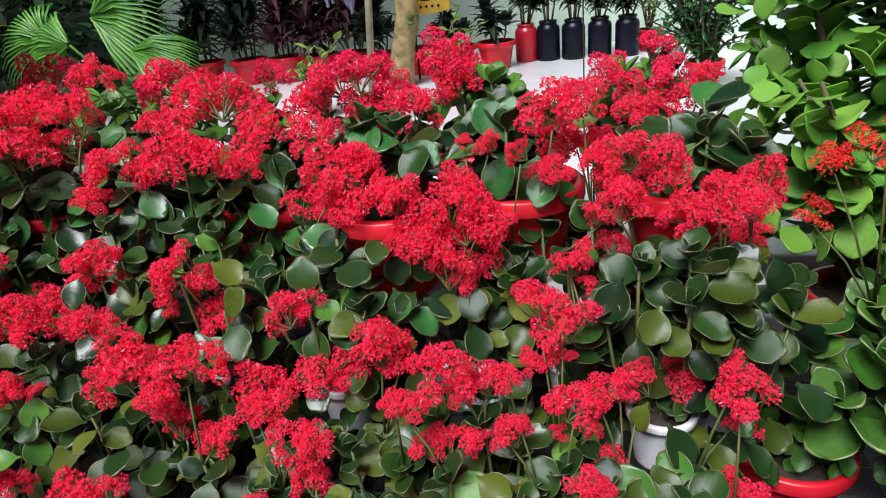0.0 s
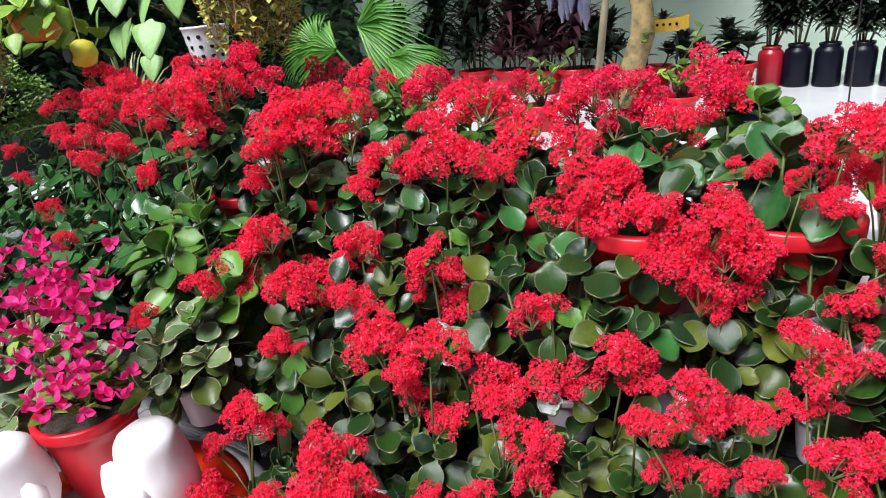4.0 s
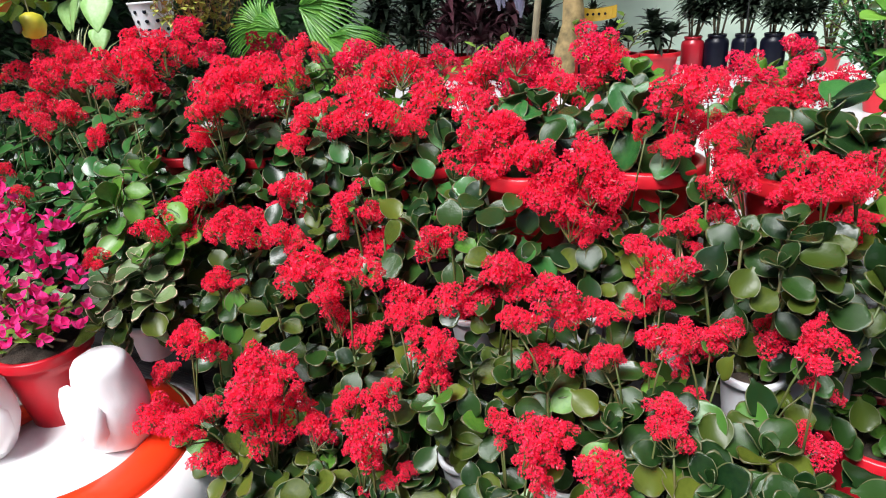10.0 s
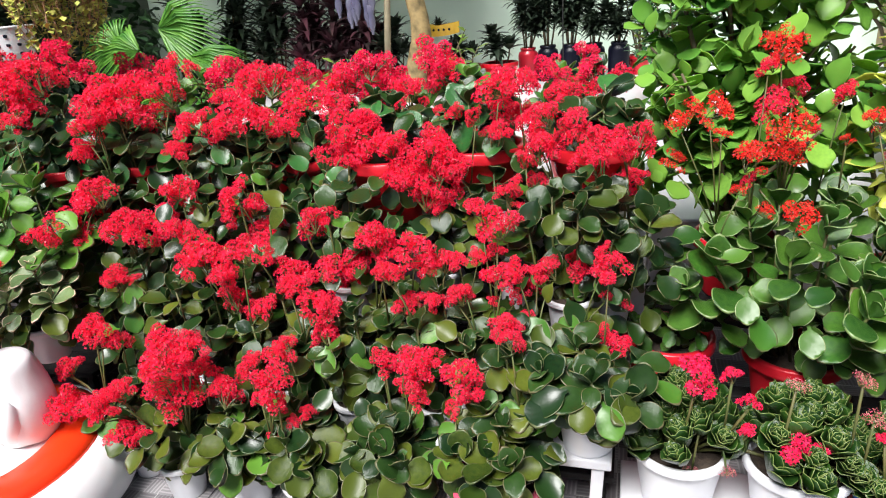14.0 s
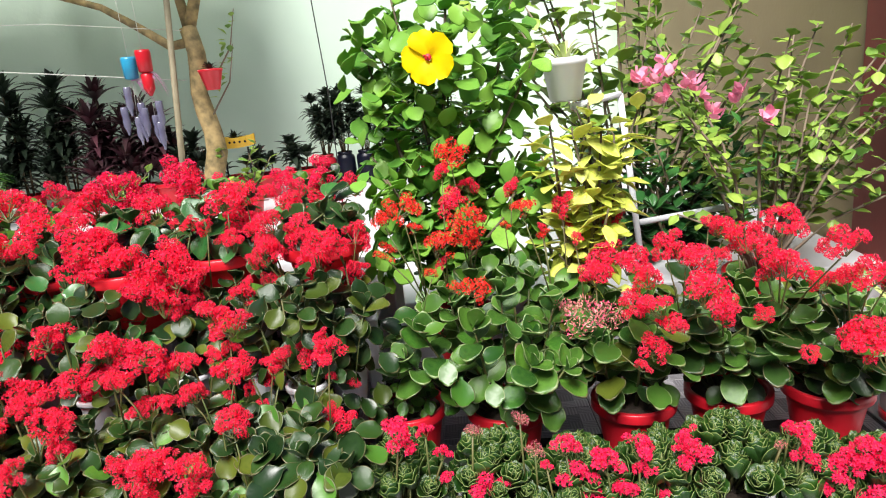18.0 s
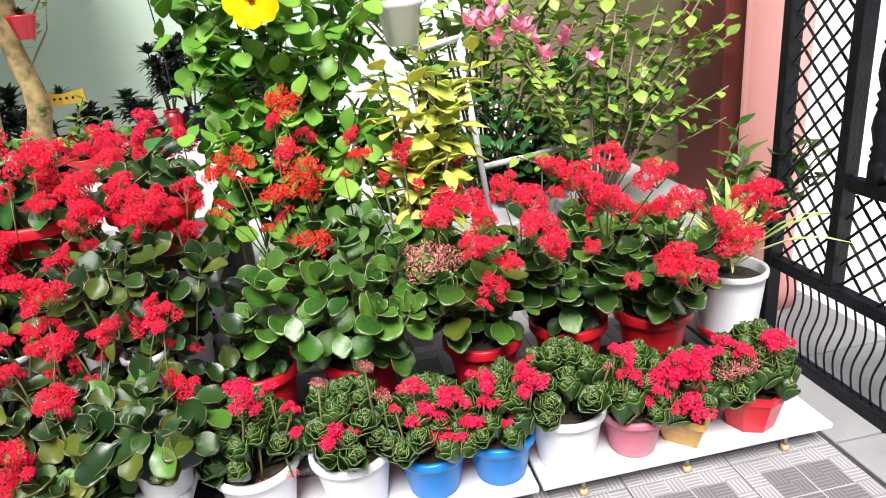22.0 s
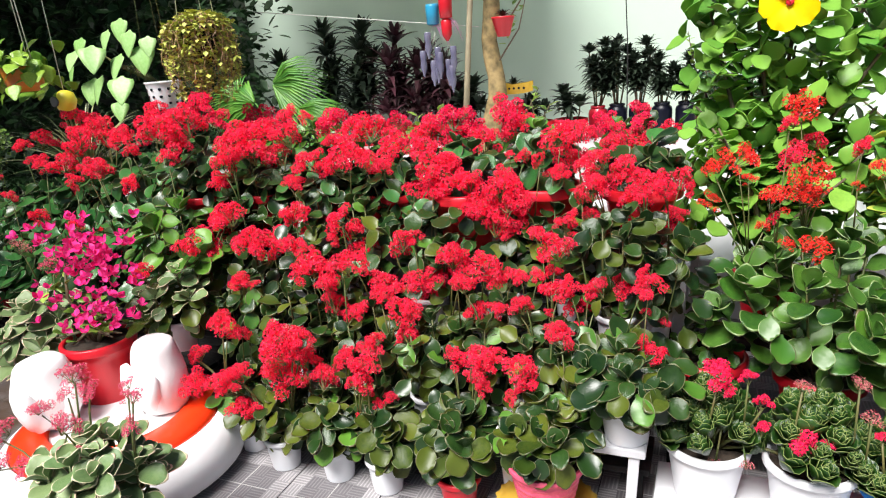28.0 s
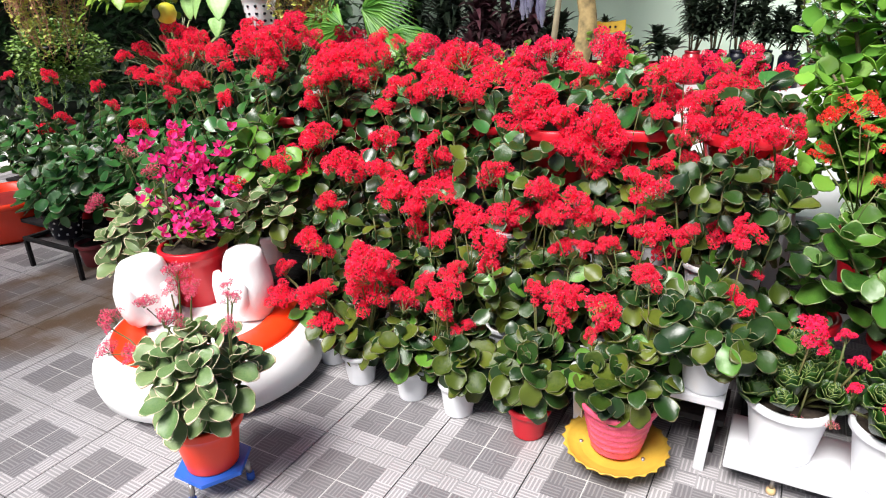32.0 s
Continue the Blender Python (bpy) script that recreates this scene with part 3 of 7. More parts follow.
slab("wall_return", (-5.0, 4.8, -0.03), (-4.9, 5.9, 3.2), MATS["shade_dark_wall"], "short wall joining the boundary walls, its shade put into the colour")
for yb in (1.22, 1.45):
    slab("beam", (-7.0, yb - 0.03, 2.5), (-1.4, yb + 0.03, 2.58), BAMBOO, "thin wooden beam carrying the hanging plants")
slab("crossbeam", (-1.52, 1.2, 2.585), (-1.46, 5.9, 2.65), BAMBOO, "thin wooden crossbeam to the boundary wall")
wall_east = slab("wall_east", (2.22, 1.98, -0.03), (2.45, 5.9, 3.0), WALL_OLIVE, "olive beige painted side wall")
panel = slab("wall_panel", (2.2, 1.66, -0.03), (2.45, 1.98, 3.0), WALL_MAROON, "maroon painted strip of wall beside the pillar", 0.01)
wall_side = slab("wall_side", (-7.2, -4.2, -0.03), (-7.0, 4.6, 3.4), MATS["shade_dark_wall"], "wall along the garden side, coloured dark for the deep shade")
# Added wall, never in view; gives reflections something pale behind the viewer.
unseen_back = slab("wall_south", (-7.0, -4.4, -0.03), (3.5, -4.2, 2.4), WALL_PALE, "plain pale wall added out of view behind the viewer")


def pillar():
    s = Shape()
    s.lathe([(0.14, -0.03), (0.14, 0.1), (0.112, 0.13), (0.112, 2.9)], 28, at=(2.315, 1.505, 0))
    return tagged(put("pillar", s.mesh("pillar", (WALL_PINK,))), "round salmon pink painted gate pillar", "pillar", kind="structure")


pillar()

# ---- stands and benches ----


def white_bench():
    root = thing("white_bench", Matrix.Translation((-0.66, 1.3, 0)), "long white painted bench carrying the upper row of pots", "bench")
    s = Shape()
    s.box((-1.15, -0.2, 0.585), (0.96, 0.42, 0.62), 0, 0.006)
    put("bench_top", s.mesh("bench_top", (PAINT_WHITE,), False), root)
    leg = Shape()
    leg.box((-0.02, -0.02, 0), (0.02, 0.02, 0.584), 0, 0.004)
    me = leg.mesh("leg", (PAINT_WHITE,), False)
    for x in (-1.1, -0.4, 0.3, 0.93):
        for y in (-0.16, 0.38):
            put("leg", me, root, Matrix.Translation((x, y, 0)))
    s = Shape()
    s.box((-1.12, 0.39, 0.1), (0.98, 0.41, 0.58), 0, 0.003)
    put("back_board", s.mesh("back_board", (PAINT_WHITE,), False), root)
    return root


white_bench()


def step_rack(x0, x1, steps, label, mat):
    root = thing("plant_rack", Matrix.Translation((x0, 0, 0)), label, "plant rack")
    w = x1 - x0
    leg = {}
    for y0, y1, z in steps:
        n = max(2, int((y1 - y0) / 0.05))
        for k in range(n):
            s = Shape()
            yk = y0 + (y1 - y0) * k / n
            s.box((0, yk, z - 0.02), (w, yk + (y1 - y0) / n * 0.88, z), 0, 0.003)
            put("slat", s.mesh("slat", (mat,), False), root)
        for lx in (0.03, w / 2, w - 0.03):
            s = Shape()
            s.box((lx - 0.012, y0 + 0.01, 0), (lx + 0.012, y0 + 0.034, z - 0.02), 0, 0.002)
            put("leg", s.mesh("leg", (mat,), False), root)
    return root


# This rack's dark colour stands in for shade between the bank's leaves.
step_rack(-1.35, 0.225, [(0.72, 0.9, 0.12), (0.93, 1.16, 0.36)], "stepped rack hidden under the flowering plants, darkened to deepen the shaded gaps", IRON_RACK)
step_rack(0.24, 1.74, [(0.93, 1.16, 0.12), (1.2, 1.42, 0.3)], "stepped dark metal rack under the red pots", IRON_RACK)


def white_table():
    root = thing("low_table", Matrix.Translation((-0.025, 0.77, 0)), "low white painted table with slim legs", "table")
    s = Shape()
    s.box((-0.16, -0.14, 0.215), (0.245, 0.12, 0.24), 0, 0.004)
    put("tabletop", s.mesh("tabletop", (PAINT_WHITE,), False), root)
    leg = Shape()
    leg.box((-0.014, -0.01, 0), (0.014, 0.01, 0.214), 0, 0.003)
    me = leg.mesh("leg", (PAINT_WHITE,), False)
    for x, y in ((-0.13, -0.12), (0.205, -0.12), (-0.13, 0.1), (0.205, 0.1)):
        put("leg", me, root, Matrix.Translation((x, y, 0)) @ pose(0, 0, 0, 0, 3 if x > 0 else -3, 0))
    return root


white_table()


def long_shelf(x0, x1, label):
    root = thing("low_shelf", Matrix.Translation((x0, 0.72, 0)), label, "shelf", "low shelves")
    w = x1 - x0
    s = Shape()
    s.box((0, -0.115, 0.062), (w, 0.115, 0.08), 0, 0.004)
    put("board", s.mesh("board", (PAINT_WHITE,), False), root)
    for lx in (0.12, w / 2, w - 0.12):
        for ly in (-0.085, 0.085):
            s = Shape()
            s.tube([(lx, ly, 0.014), (lx, ly, 0.062)], 0.006, 8)
            leg = put("leg", s.mesh("leg", (material("dull_steel", (0.4, 0.38, 0.36), (0.3, 0.27, 0.25), 0.35, 40, metal=0.8),)), root)
            s = Shape()
            s.lathe([(0.009, 0), (0.012, 0.003), (0.012, 0.014), (0.008, 0.018)], 10, at=(lx, ly, 0))
            put("rubber_foot", s.mesh("rubber_foot", (material("tan_rubber", (0.5, 0.28, 0.2), (0.6, 0.45, 0.2), 0.6, 20),)), leg)
    return root


long_shelf(0.24, 1.055, "low white board shelf on short metal legs")
long_shelf(1.065, 1.9, "low white board shelf on short metal legs by the gate")

# ---- flowering bank ----


BANK = []


def bank_plant(*row):
    BANK.append(row)


def grow(potkind, x, y, z, spread, count, heads):
    up = z > 0.5
    words = "beneath a dome of small red flower clusters"
    if potkind == "bigred":
        label, hs = "tall red kalanchoe with broad glossy leaves in a red pot", HEADS
        lv, big = SPOON_BROAD + SPOON[:2] + SPOON_OLIVE[:1], 0.09
        if x < 0.9:
            hs, lv = HEADS_ORANGE + HEADS[:1], SPOON_BROAD + SPOON_FRESH[:2]
    elif up:
        label, hs, lv, big = "red flowering kalanchoe in a " + POT_WORDS[potkind] + " pot on the bench", HEADS if y < 1.4 else HEADS_PINK + HEADS[:1], SPOON + SPOON_DARK if y < 1.4 else SPOON_FRESH + SPOON[:2], 0.085
    elif z < 0.1:
        label, hs, lv, big = "compact red kalanchoe in a " + POT_WORDS[potkind] + " pot", HEADS, SPOON[:3] + SPOON_FRESH[:1] + SPOON_OLIVE[:4], 0.115
    else:
        label, hs, lv, big = "red kalanchoe with olive leaves in a " + POT_WORDS[potkind] + " pot", HEADS, SPOON + SPOON_OLIVE[:3] + SPOON_FRESH[:1], 0.074
    drop, low, top, steep, skirt, sl, st = 0.65, None, None, -75, 0, 0.05, 0.7
    if potkind == "bigred":
        drop, low, steep, skirt, sl, st = 0.5, 0.22, -26, 42, 0.28, 0.95
        top = min(0.58 if x < 0.9 else 0.5, sorted(h[2] for h in heads)[len(heads) // 2] - 0.08)
    elif up:
        top = 0.33 if x > -0.5 else None
        if x < -0.2 and y < 1.4:
            skirt, sl, st = 84, 0.0, 0.75
    elif z < 0.1:
        spread, drop, low, big, skirt, sl = spread * 0.72, 0.5, 0.125, 0.08, 14, 0.18 if potkind == "white" else 0.21
        top = 0.29
    elif not up:
        if x > -0.1:
            lv = SPOON + SPOON_OLIVE[:2] + SPOON_FRESH[:1]
        drop, skirt, sl, st = 0.45, 54, -0.04, 0.95
        top = 0.42 if z > 0.3 else None
        if potkind == "tablewhite":
            low, skirt, sl, big = 0.16, 26, 0.17, 0.085
    return kalanchoe(label, potkind, x, y, z, spread, count, heads, lv, big, "red kalanchoes", hs, bottom=low, drop=drop, crown=top, steep=steep, skirt=skirt, skirt_low=sl, skirt_top=st, puff=1.2 if up or potkind == "bigred" else 1.3, lift=24 if potkind == "bigred" else 0)


POTS["pinkmesh"] = (pot_mesh(0.15, 0.1, 0.068, material("bright_pink_plastic", (0.8, 0.11, 0.2), (0.7, 0.08, 0.16), 0.45, 40, 0.8, fine=130), 0.005, 0.015, 1), soil_mesh(0.092, 0.125), 0.15, 0.1)
bank_plant('white', -1.07, 0.66, 0, 0.12, 56, [(-0.028, -0.021, 0.448, 0.044), (-0.013, 0.032, 0.407, 0.024), (-0.16, -0.028, 0.347, 0.032), (-0.114, -0.107, 0.278, 0.041)])
bank_plant('white', -0.905, 0.6, 0, 0.13, 56, [(0.097, -0.049, 0.466, 0.05), (0.008, 0.054, 0.431, 0.045), (0.086, -0.067, 0.429, 0.043), (0.097, -0.041, 0.348, 0.047), (-0.108, -0.101, 0.344, 0.034), (-0.095, -0.039, 0.339, 0.031), (-0.095, -0.103, 0.321, 0.031), (-0.071, -0.081, 0.247, 0.038)])
bank_plant('white', -0.7, 0.6, 0, 0.13, 56, [(-0.075, 0.018, 0.4, 0.031), (0.022, 0.07, 0.374, 0.031), (-0.004, -0.01, 0.335, 0.038)])
bank_plant('white', -0.525, 0.59, 0, 0.12, 56, [(-0.041, 0.056, 0.437, 0.033), (-0.021, -0.019, 0.414, 0.039), (-0.033, -0.025, 0.358, 0.036), (0.027, 0.022, 0.297, 0.02), (0.0, -0.007, 0.288, 0.016), (-0.062, -0.007, 0.242, 0.017)])
bank_plant('redsmall', -0.29, 0.59, 0, 0.12, 56, [(0.062, 0.078, 0.43, 0.039), (0.07, 0.018, 0.429, 0.038), (-0.024, 0.098, 0.403, 0.03), (0.087, 0.007, 0.38, 0.022)])
bank_plant('pinkmesh', -0.03, 0.575, 0.06, 0.14, 56, [(0.037, 0.061, 0.469, 0.027), (-0.066, 0.019, 0.386, 0.041), (-0.09, 0.025, 0.31, 0.023)])
bank_plant('white', -1.13, 0.86, 0.12, 0.14, 56, [(0.04, -0.044, 0.562, 0.047), (0.02, 0.092, 0.524, 0.057), (0.006, -0.085, 0.44, 0.03), (0.05, -0.067, 0.429, 0.018)])
bank_plant('white', -0.9, 0.83, 0.12, 0.14, 56, [(-0.049, 0.01, 0.554, 0.034), (0.08, -0.034, 0.504, 0.05), (0.044, -0.076, 0.494, 0.034)])
bank_plant('white', -0.68, 0.82, 0.12, 0.14, 56, [(-0.038, -0.033, 0.507, 0.043), (-0.086, -0.062, 0.467, 0.028), (0.072, 0.016, 0.452, 0.043), (-0.089, -0.027, 0.38, 0.038), (0.001, -0.035, 0.366, 0.037)])
bank_plant('white', -0.45, 0.78, 0.12, 0.14, 56, [(0.087, 0.055, 0.547, 0.043), (-0.113, 0.003, 0.431, 0.034), (-0.065, -0.031, 0.39, 0.038), (-0.03, -0.034, 0.323, 0.034)])
bank_plant('white', -0.22, 0.8, 0.12, 0.14, 56, [(-0.027, -0.017, 0.534, 0.045), (-0.07, -0.068, 0.502, 0.028), (0.037, 0.023, 0.497, 0.031), (0.099, 0.101, 0.482, 0.021), (0.076, -0.015, 0.426, 0.029), (-0.005, -0.037, 0.414, 0.027), (-0.055, -0.034, 0.409, 0.027)])
bank_plant('white', -0.02, 0.74, 0.18, 0.13, 56, [(-0.047, 0.157, 0.509, 0.047), (-0.058, 0.162, 0.437, 0.025), (-0.025, 0.075, 0.411, 0.039), (0.079, 0.17, 0.386, 0.032), (0.003, 0.101, 0.349, 0.018), (0.002, -0.027, 0.344, 0.029), (-0.051, 0.093, 0.339, 0.015), (0.029, 0.084, 0.299, 0.023)])
bank_plant('tablewhite', 0.165, 0.69, 0.24, 0.14, 56, [(0.035, 0.154, 0.373, 0.037), (0.026, 0.181, 0.284, 0.015), (0.053, 0.128, 0.189, 0.03)])
bank_plant('white', -1.3, 1.02, 0.36, 0.15, 56, [(0.001, 0.027, 0.613, 0.057), (-0.009, -0.013, 0.548, 0.047), (-0.052, -0.01, 0.487, 0.031), (0.053, -0.119, 0.392, 0.055), (-0.048, -0.022, 0.293, 0.028), (-0.015, -0.145, 0.263, 0.03)])
bank_plant('white', -1.02, 1.02, 0.36, 0.15, 56, [(0.039, 0.053, 0.547, 0.049), (-0.022, 0.04, 0.483, 0.034), (0.04, -0.078, 0.401, 0.044), (0.051, -0.036, 0.318, 0.023), (-0.066, -0.023, 0.318, 0.025)])
bank_plant('white', -0.78, 1.02, 0.36, 0.15, 56, [(-0.03, 0.037, 0.583, 0.059), (-0.02, -0.07, 0.376, 0.046), (-0.022, -0.032, 0.321, 0.028), (-0.047, -0.097, 0.316, 0.022), (0.011, -0.046, 0.26, 0.042)])
bank_plant('white', -0.52, 1, 0.36, 0.15, 56, [(0.023, 0.049, 0.547, 0.054), (0.075, 0.046, 0.501, 0.058), (0.026, 0.058, 0.463, 0.044), (-0.082, 0.122, 0.432, 0.039), (-0.038, -0.102, 0.325, 0.042), (0.018, -0.113, 0.203, 0.043), (0.047, -0.029, 0.156, 0.056)])
bank_plant('white', -0.28, 1.1, 0.36, 0.15, 56, [(0.025, 0.022, 0.565, 0.015), (0.067, 0.026, 0.561, 0.025), (0.019, -0.036, 0.461, 0.052), (-0.047, -0.063, 0.453, 0.047), (0.063, -0.052, 0.443, 0.039), (-0.057, -0.09, 0.412, 0.034), (-0.021, -0.061, 0.392, 0.05), (0.043, -0.029, 0.374, 0.035), (0.004, -0.098, 0.356, 0.039), (0.047, -0.036, 0.332, 0.025)])
bank_plant('white', -0.06, 1.12, 0.36, 0.15, 56, [(-0.035, 0.007, 0.622, 0.049), (-0.088, -0.037, 0.554, 0.022), (0.08, -0.035, 0.545, 0.043), (0.034, 0.071, 0.543, 0.028), (-0.03, -0.007, 0.515, 0.027), (0.058, -0.01, 0.481, 0.034), (0.087, -0.081, 0.469, 0.038), (0.047, -0.072, 0.454, 0.026), (0.073, -0.053, 0.387, 0.024), (0.001, -0.106, 0.376, 0.031), (0.03, -0.098, 0.332, 0.019), (0.061, -0.136, 0.123, 0.028)])
bank_plant('white', 0.2, 1.06, 0.36, 0.15, 56, [(-0.018, -0.081, 0.507, 0.036), (0.015, -0.032, 0.495, 0.032), (0.057, 0.075, 0.482, 0.035), (-0.065, 0.035, 0.441, 0.042), (0.065, 0.083, 0.38, 0.023), (0.031, 0.082, 0.362, 0.031), (-0.068, -0.135, 0.219, 0.03), (0.04, -0.14, 0.118, 0.019)])
bank_plant('redtall', -1.55, 1.14, 0.62, 0.15, 56, [(-0.024, -0.046, 0.428, 0.079), (-0.032, -0.146, 0.423, 0.066), (-0.001, -0.14, 0.367, 0.066)])
bank_plant('redtall', -1.28, 1.2, 0.62, 0.15, 56, [(-0.038, -0.08, 0.392, 0.066), (0.008, 0.002, 0.38, 0.063), (0.125, -0.014, 0.361, 0.057), (0.047, -0.1, 0.328, 0.067), (0.069, 0.004, 0.285, 0.052)])
bank_plant('redtall', -1, 1.2, 0.62, 0.14, 56, [(0.051, -0.024, 0.352, 0.034), (0.076, 0.088, 0.351, 0.069), (0.105, -0.086, 0.267, 0.051)])
bank_plant('redtall', -0.74, 1.22, 0.62, 0.14, 56, [(-0.066, 0.032, 0.372, 0.065), (0.036, -0.038, 0.327, 0.058), (0.004, -0.077, 0.266, 0.044)])
bank_plant('red', -0.42, 1.14, 0.62, 0.12, 56, [(0.018, 0.184, 0.313, 0.056), (-0.131, -0.006, 0.311, 0.052), (-0.082, 0.191, 0.251, 0.024), (0.044, -0.107, 0.236, 0.052)])
bank_plant('red', -0.17, 1.24, 0.62, 0.12, 56, [(0.122, 0.139, 0.337, 0.032), (0.073, -0.025, 0.286, 0.047)])
bank_plant('red', 0.14, 1.24, 0.62, 0.13, 56, [(-0.086, 0.029, 0.312, 0.04), (-0.025, 0.142, 0.294, 0.046), (-0.038, -0.109, 0.257, 0.049), (-0.04, -0.066, 0.188, 0.052)])
bank_plant('redtall', -1.62, 1.46, 0.62, 0.14, 56, [(-0.046, -0.137, 0.498, 0.054), (0.032, -0.145, 0.435, 0.051), (0.057, 0.096, 0.406, 0.074)])
bank_plant('redtall', -1.28, 1.52, 0.62, 0.14, 56, [(0.101, -0.148, 0.425, 0.029), (-0.055, -0.066, 0.418, 0.055)])
bank_plant('redtall', -0.95, 1.5, 0.62, 0.14, 56, [(-0.163, -0.023, 0.393, 0.067), (0.084, 0.074, 0.371, 0.047)])
bank_plant('redtall', -0.6, 1.52, 0.62, 0.14, 56, [(0.077, -0.143, 0.392, 0.058), (-0.081, 0.049, 0.345, 0.066), (0.133, -0.106, 0.337, 0.053), (-0.109, -0.051, 0.323, 0.071), (0.051, -0.126, 0.312, 0.053)])
bank_plant('red', -0.3, 1.52, 0.62, 0.14, 56, [(-0.061, -0.072, 0.415, 0.053), (-0.037, -0.048, 0.357, 0.066), (-0.061, 0.285, 0.305, 0.052)])
bank_plant('red', 0.08, 1.54, 0.62, 0.14, 56, [(0.026, -0.013, 0.388, 0.037), (-0.08, -0.117, 0.366, 0.038), (0.037, -0.137, 0.355, 0.041), (-0.036, -0.144, 0.335, 0.032), (0.115, -0.028, 0.304, 0.056)])
bank_plant('bigred', 0.66, 1.06, 0.12, 0.3, 150, [(-0.101, 0.052, 0.932, 0.041), (-0.13, 0.028, 0.894, 0.028), (-0.06, 0.087, 0.837, 0.029), (-0.112, 0.022, 0.806, 0.04), (0.069, 0.166, 0.804, 0.03), (-0.245, 0.001, 0.797, 0.046), (0.079, -0.066, 0.784, 0.032), (-0.305, 0.035, 0.769, 0.029), (-0.028, -0.003, 0.753, 0.014), (-0.075, -0.009, 0.75, 0.049), (-0.22, -0.011, 0.746, 0.02), (0.031, -0.031, 0.736, 0.014), (0.132, -0.003, 0.718, 0.014), (-0.065, -0.003, 0.701, 0.031), (0.138, -0.003, 0.697, 0.017), (-0.073, 0.004, 0.697, 0.034), (-0.155, -0.023, 0.693, 0.046), (-0.312, 0.068, 0.663, 0.03), (-0.152, -0.009, 0.641, 0.021), (-0.181, -0.074, 0.632, 0.018), (-0.07, -0.126, 0.593, 0.038), (-0.119, -0.074, 0.584, 0.02), (0.169, -0.129, 0.524, -0.033)])
bank_plant('bigred', 1.03, 1.04, 0.12, 0.19, 84, [(-0.169, 0.079, 0.761, 0.035), (-0.143, 0.14, 0.688, 0.015), (0.001, 0.2, 0.676, 0.035), (-0.143, 0.037, 0.67, 0.019), (0.074, -0.08, 0.661, 0.042), (-0.031, -0.147, 0.644, 0.052), (0.108, -0.126, 0.641, 0.038), (-0.027, 0.097, 0.633, 0.024), (0.129, -0.173, 0.631, 0.049), (-0.013, -0.207, 0.618, 0.035), (-0.082, -0.005, 0.614, 0.053), (-0.113, -0.076, 0.591, 0.037), (0.122, -0.268, 0.584, 0.056), (-0.011, -0.268, 0.558, 0.041), (-0.052, -0.207, 0.555, 0.035), (-0.118, -0.24, 0.545, -0.034), (-0.161, -0.212, 0.533, -0.062), (0.029, -0.266, 0.518, 0.033), (-0.008, -0.234, 0.436, 0.037), (-0.04, -0.25, 0.406, 0.021)])
bank_plant('bigred', 1.31, 1.05, 0.12, 0.18, 84, [(0.103, -0.334, 0.704, 0.045), (-0.054, 0.025, 0.684, 0.024), (0.117, -0.043, 0.673, 0.049), (-0.009, 0.035, 0.658, 0.04), (0.056, -0.073, 0.621, 0.046), (0.043, 0.015, 0.62, 0.05), (0.076, -0.162, 0.604, 0.053), (0.031, 0.025, 0.599, 0.024), (-0.012, 0.025, 0.587, 0.024), (0.074, -0.073, 0.561, 0.04), (-0.115, -0.231, 0.531, 0.036), (-0.001, -0.212, 0.494, 0.023), (0.087, -0.262, 0.4, 0.022)])
bank_plant('bigred', 1.585, 1.03, 0.12, 0.18, 84, [(-0.062, -0.25, 0.603, 0.049), (-0.089, -0.209, 0.584, 0.029), (0.148, -0.2, 0.582, 0.026), (-0.006, -0.225, 0.57, 0.021), (0.208, -0.2, 0.561, 0.051), (-0.131, -0.169, 0.561, 0.031), (0.167, -0.2, 0.549, 0.022), (0.084, -0.2, 0.521, 0.019), (0.106, -0.2, 0.504, 0.046), (0.237, -0.2, 0.501, 0.023), (-0.082, -0.286, 0.457, 0.049), (-0.119, -0.306, 0.453, 0.029), (0.152, -0.2, 0.44, 0.054), (-0.056, -0.326, 0.418, 0.049)])

bank_plant("white", 0.1, 0.97, 0.36, 0.12, 48, [])
for row in BANK:
    for hx, hy, hz, hr in list(row[6]):
        if hr > 0.026 and row[0] != "bigred" and row[3] < 0.5:
            a = RND.uniform(0, 6.28)
            row[6].append((hx + 1.1 * hr * math.cos(a), hy + 0.3 * hr, hz + 0.75 * hr * math.sin(a), hr * RND.uniform(0.55, 0.8)))
    FLOWERS += [(Vector((row[1] + h[0], row[2] + h[1], row[3] + h[2])), abs(h[3])) for h in row[6] if row[3] < 0.3 or h[2] > 0.25]
for row in BANK:
    grow(*row)
FLOWERS.clear()

# ---- rosette plants on the low shelf ----


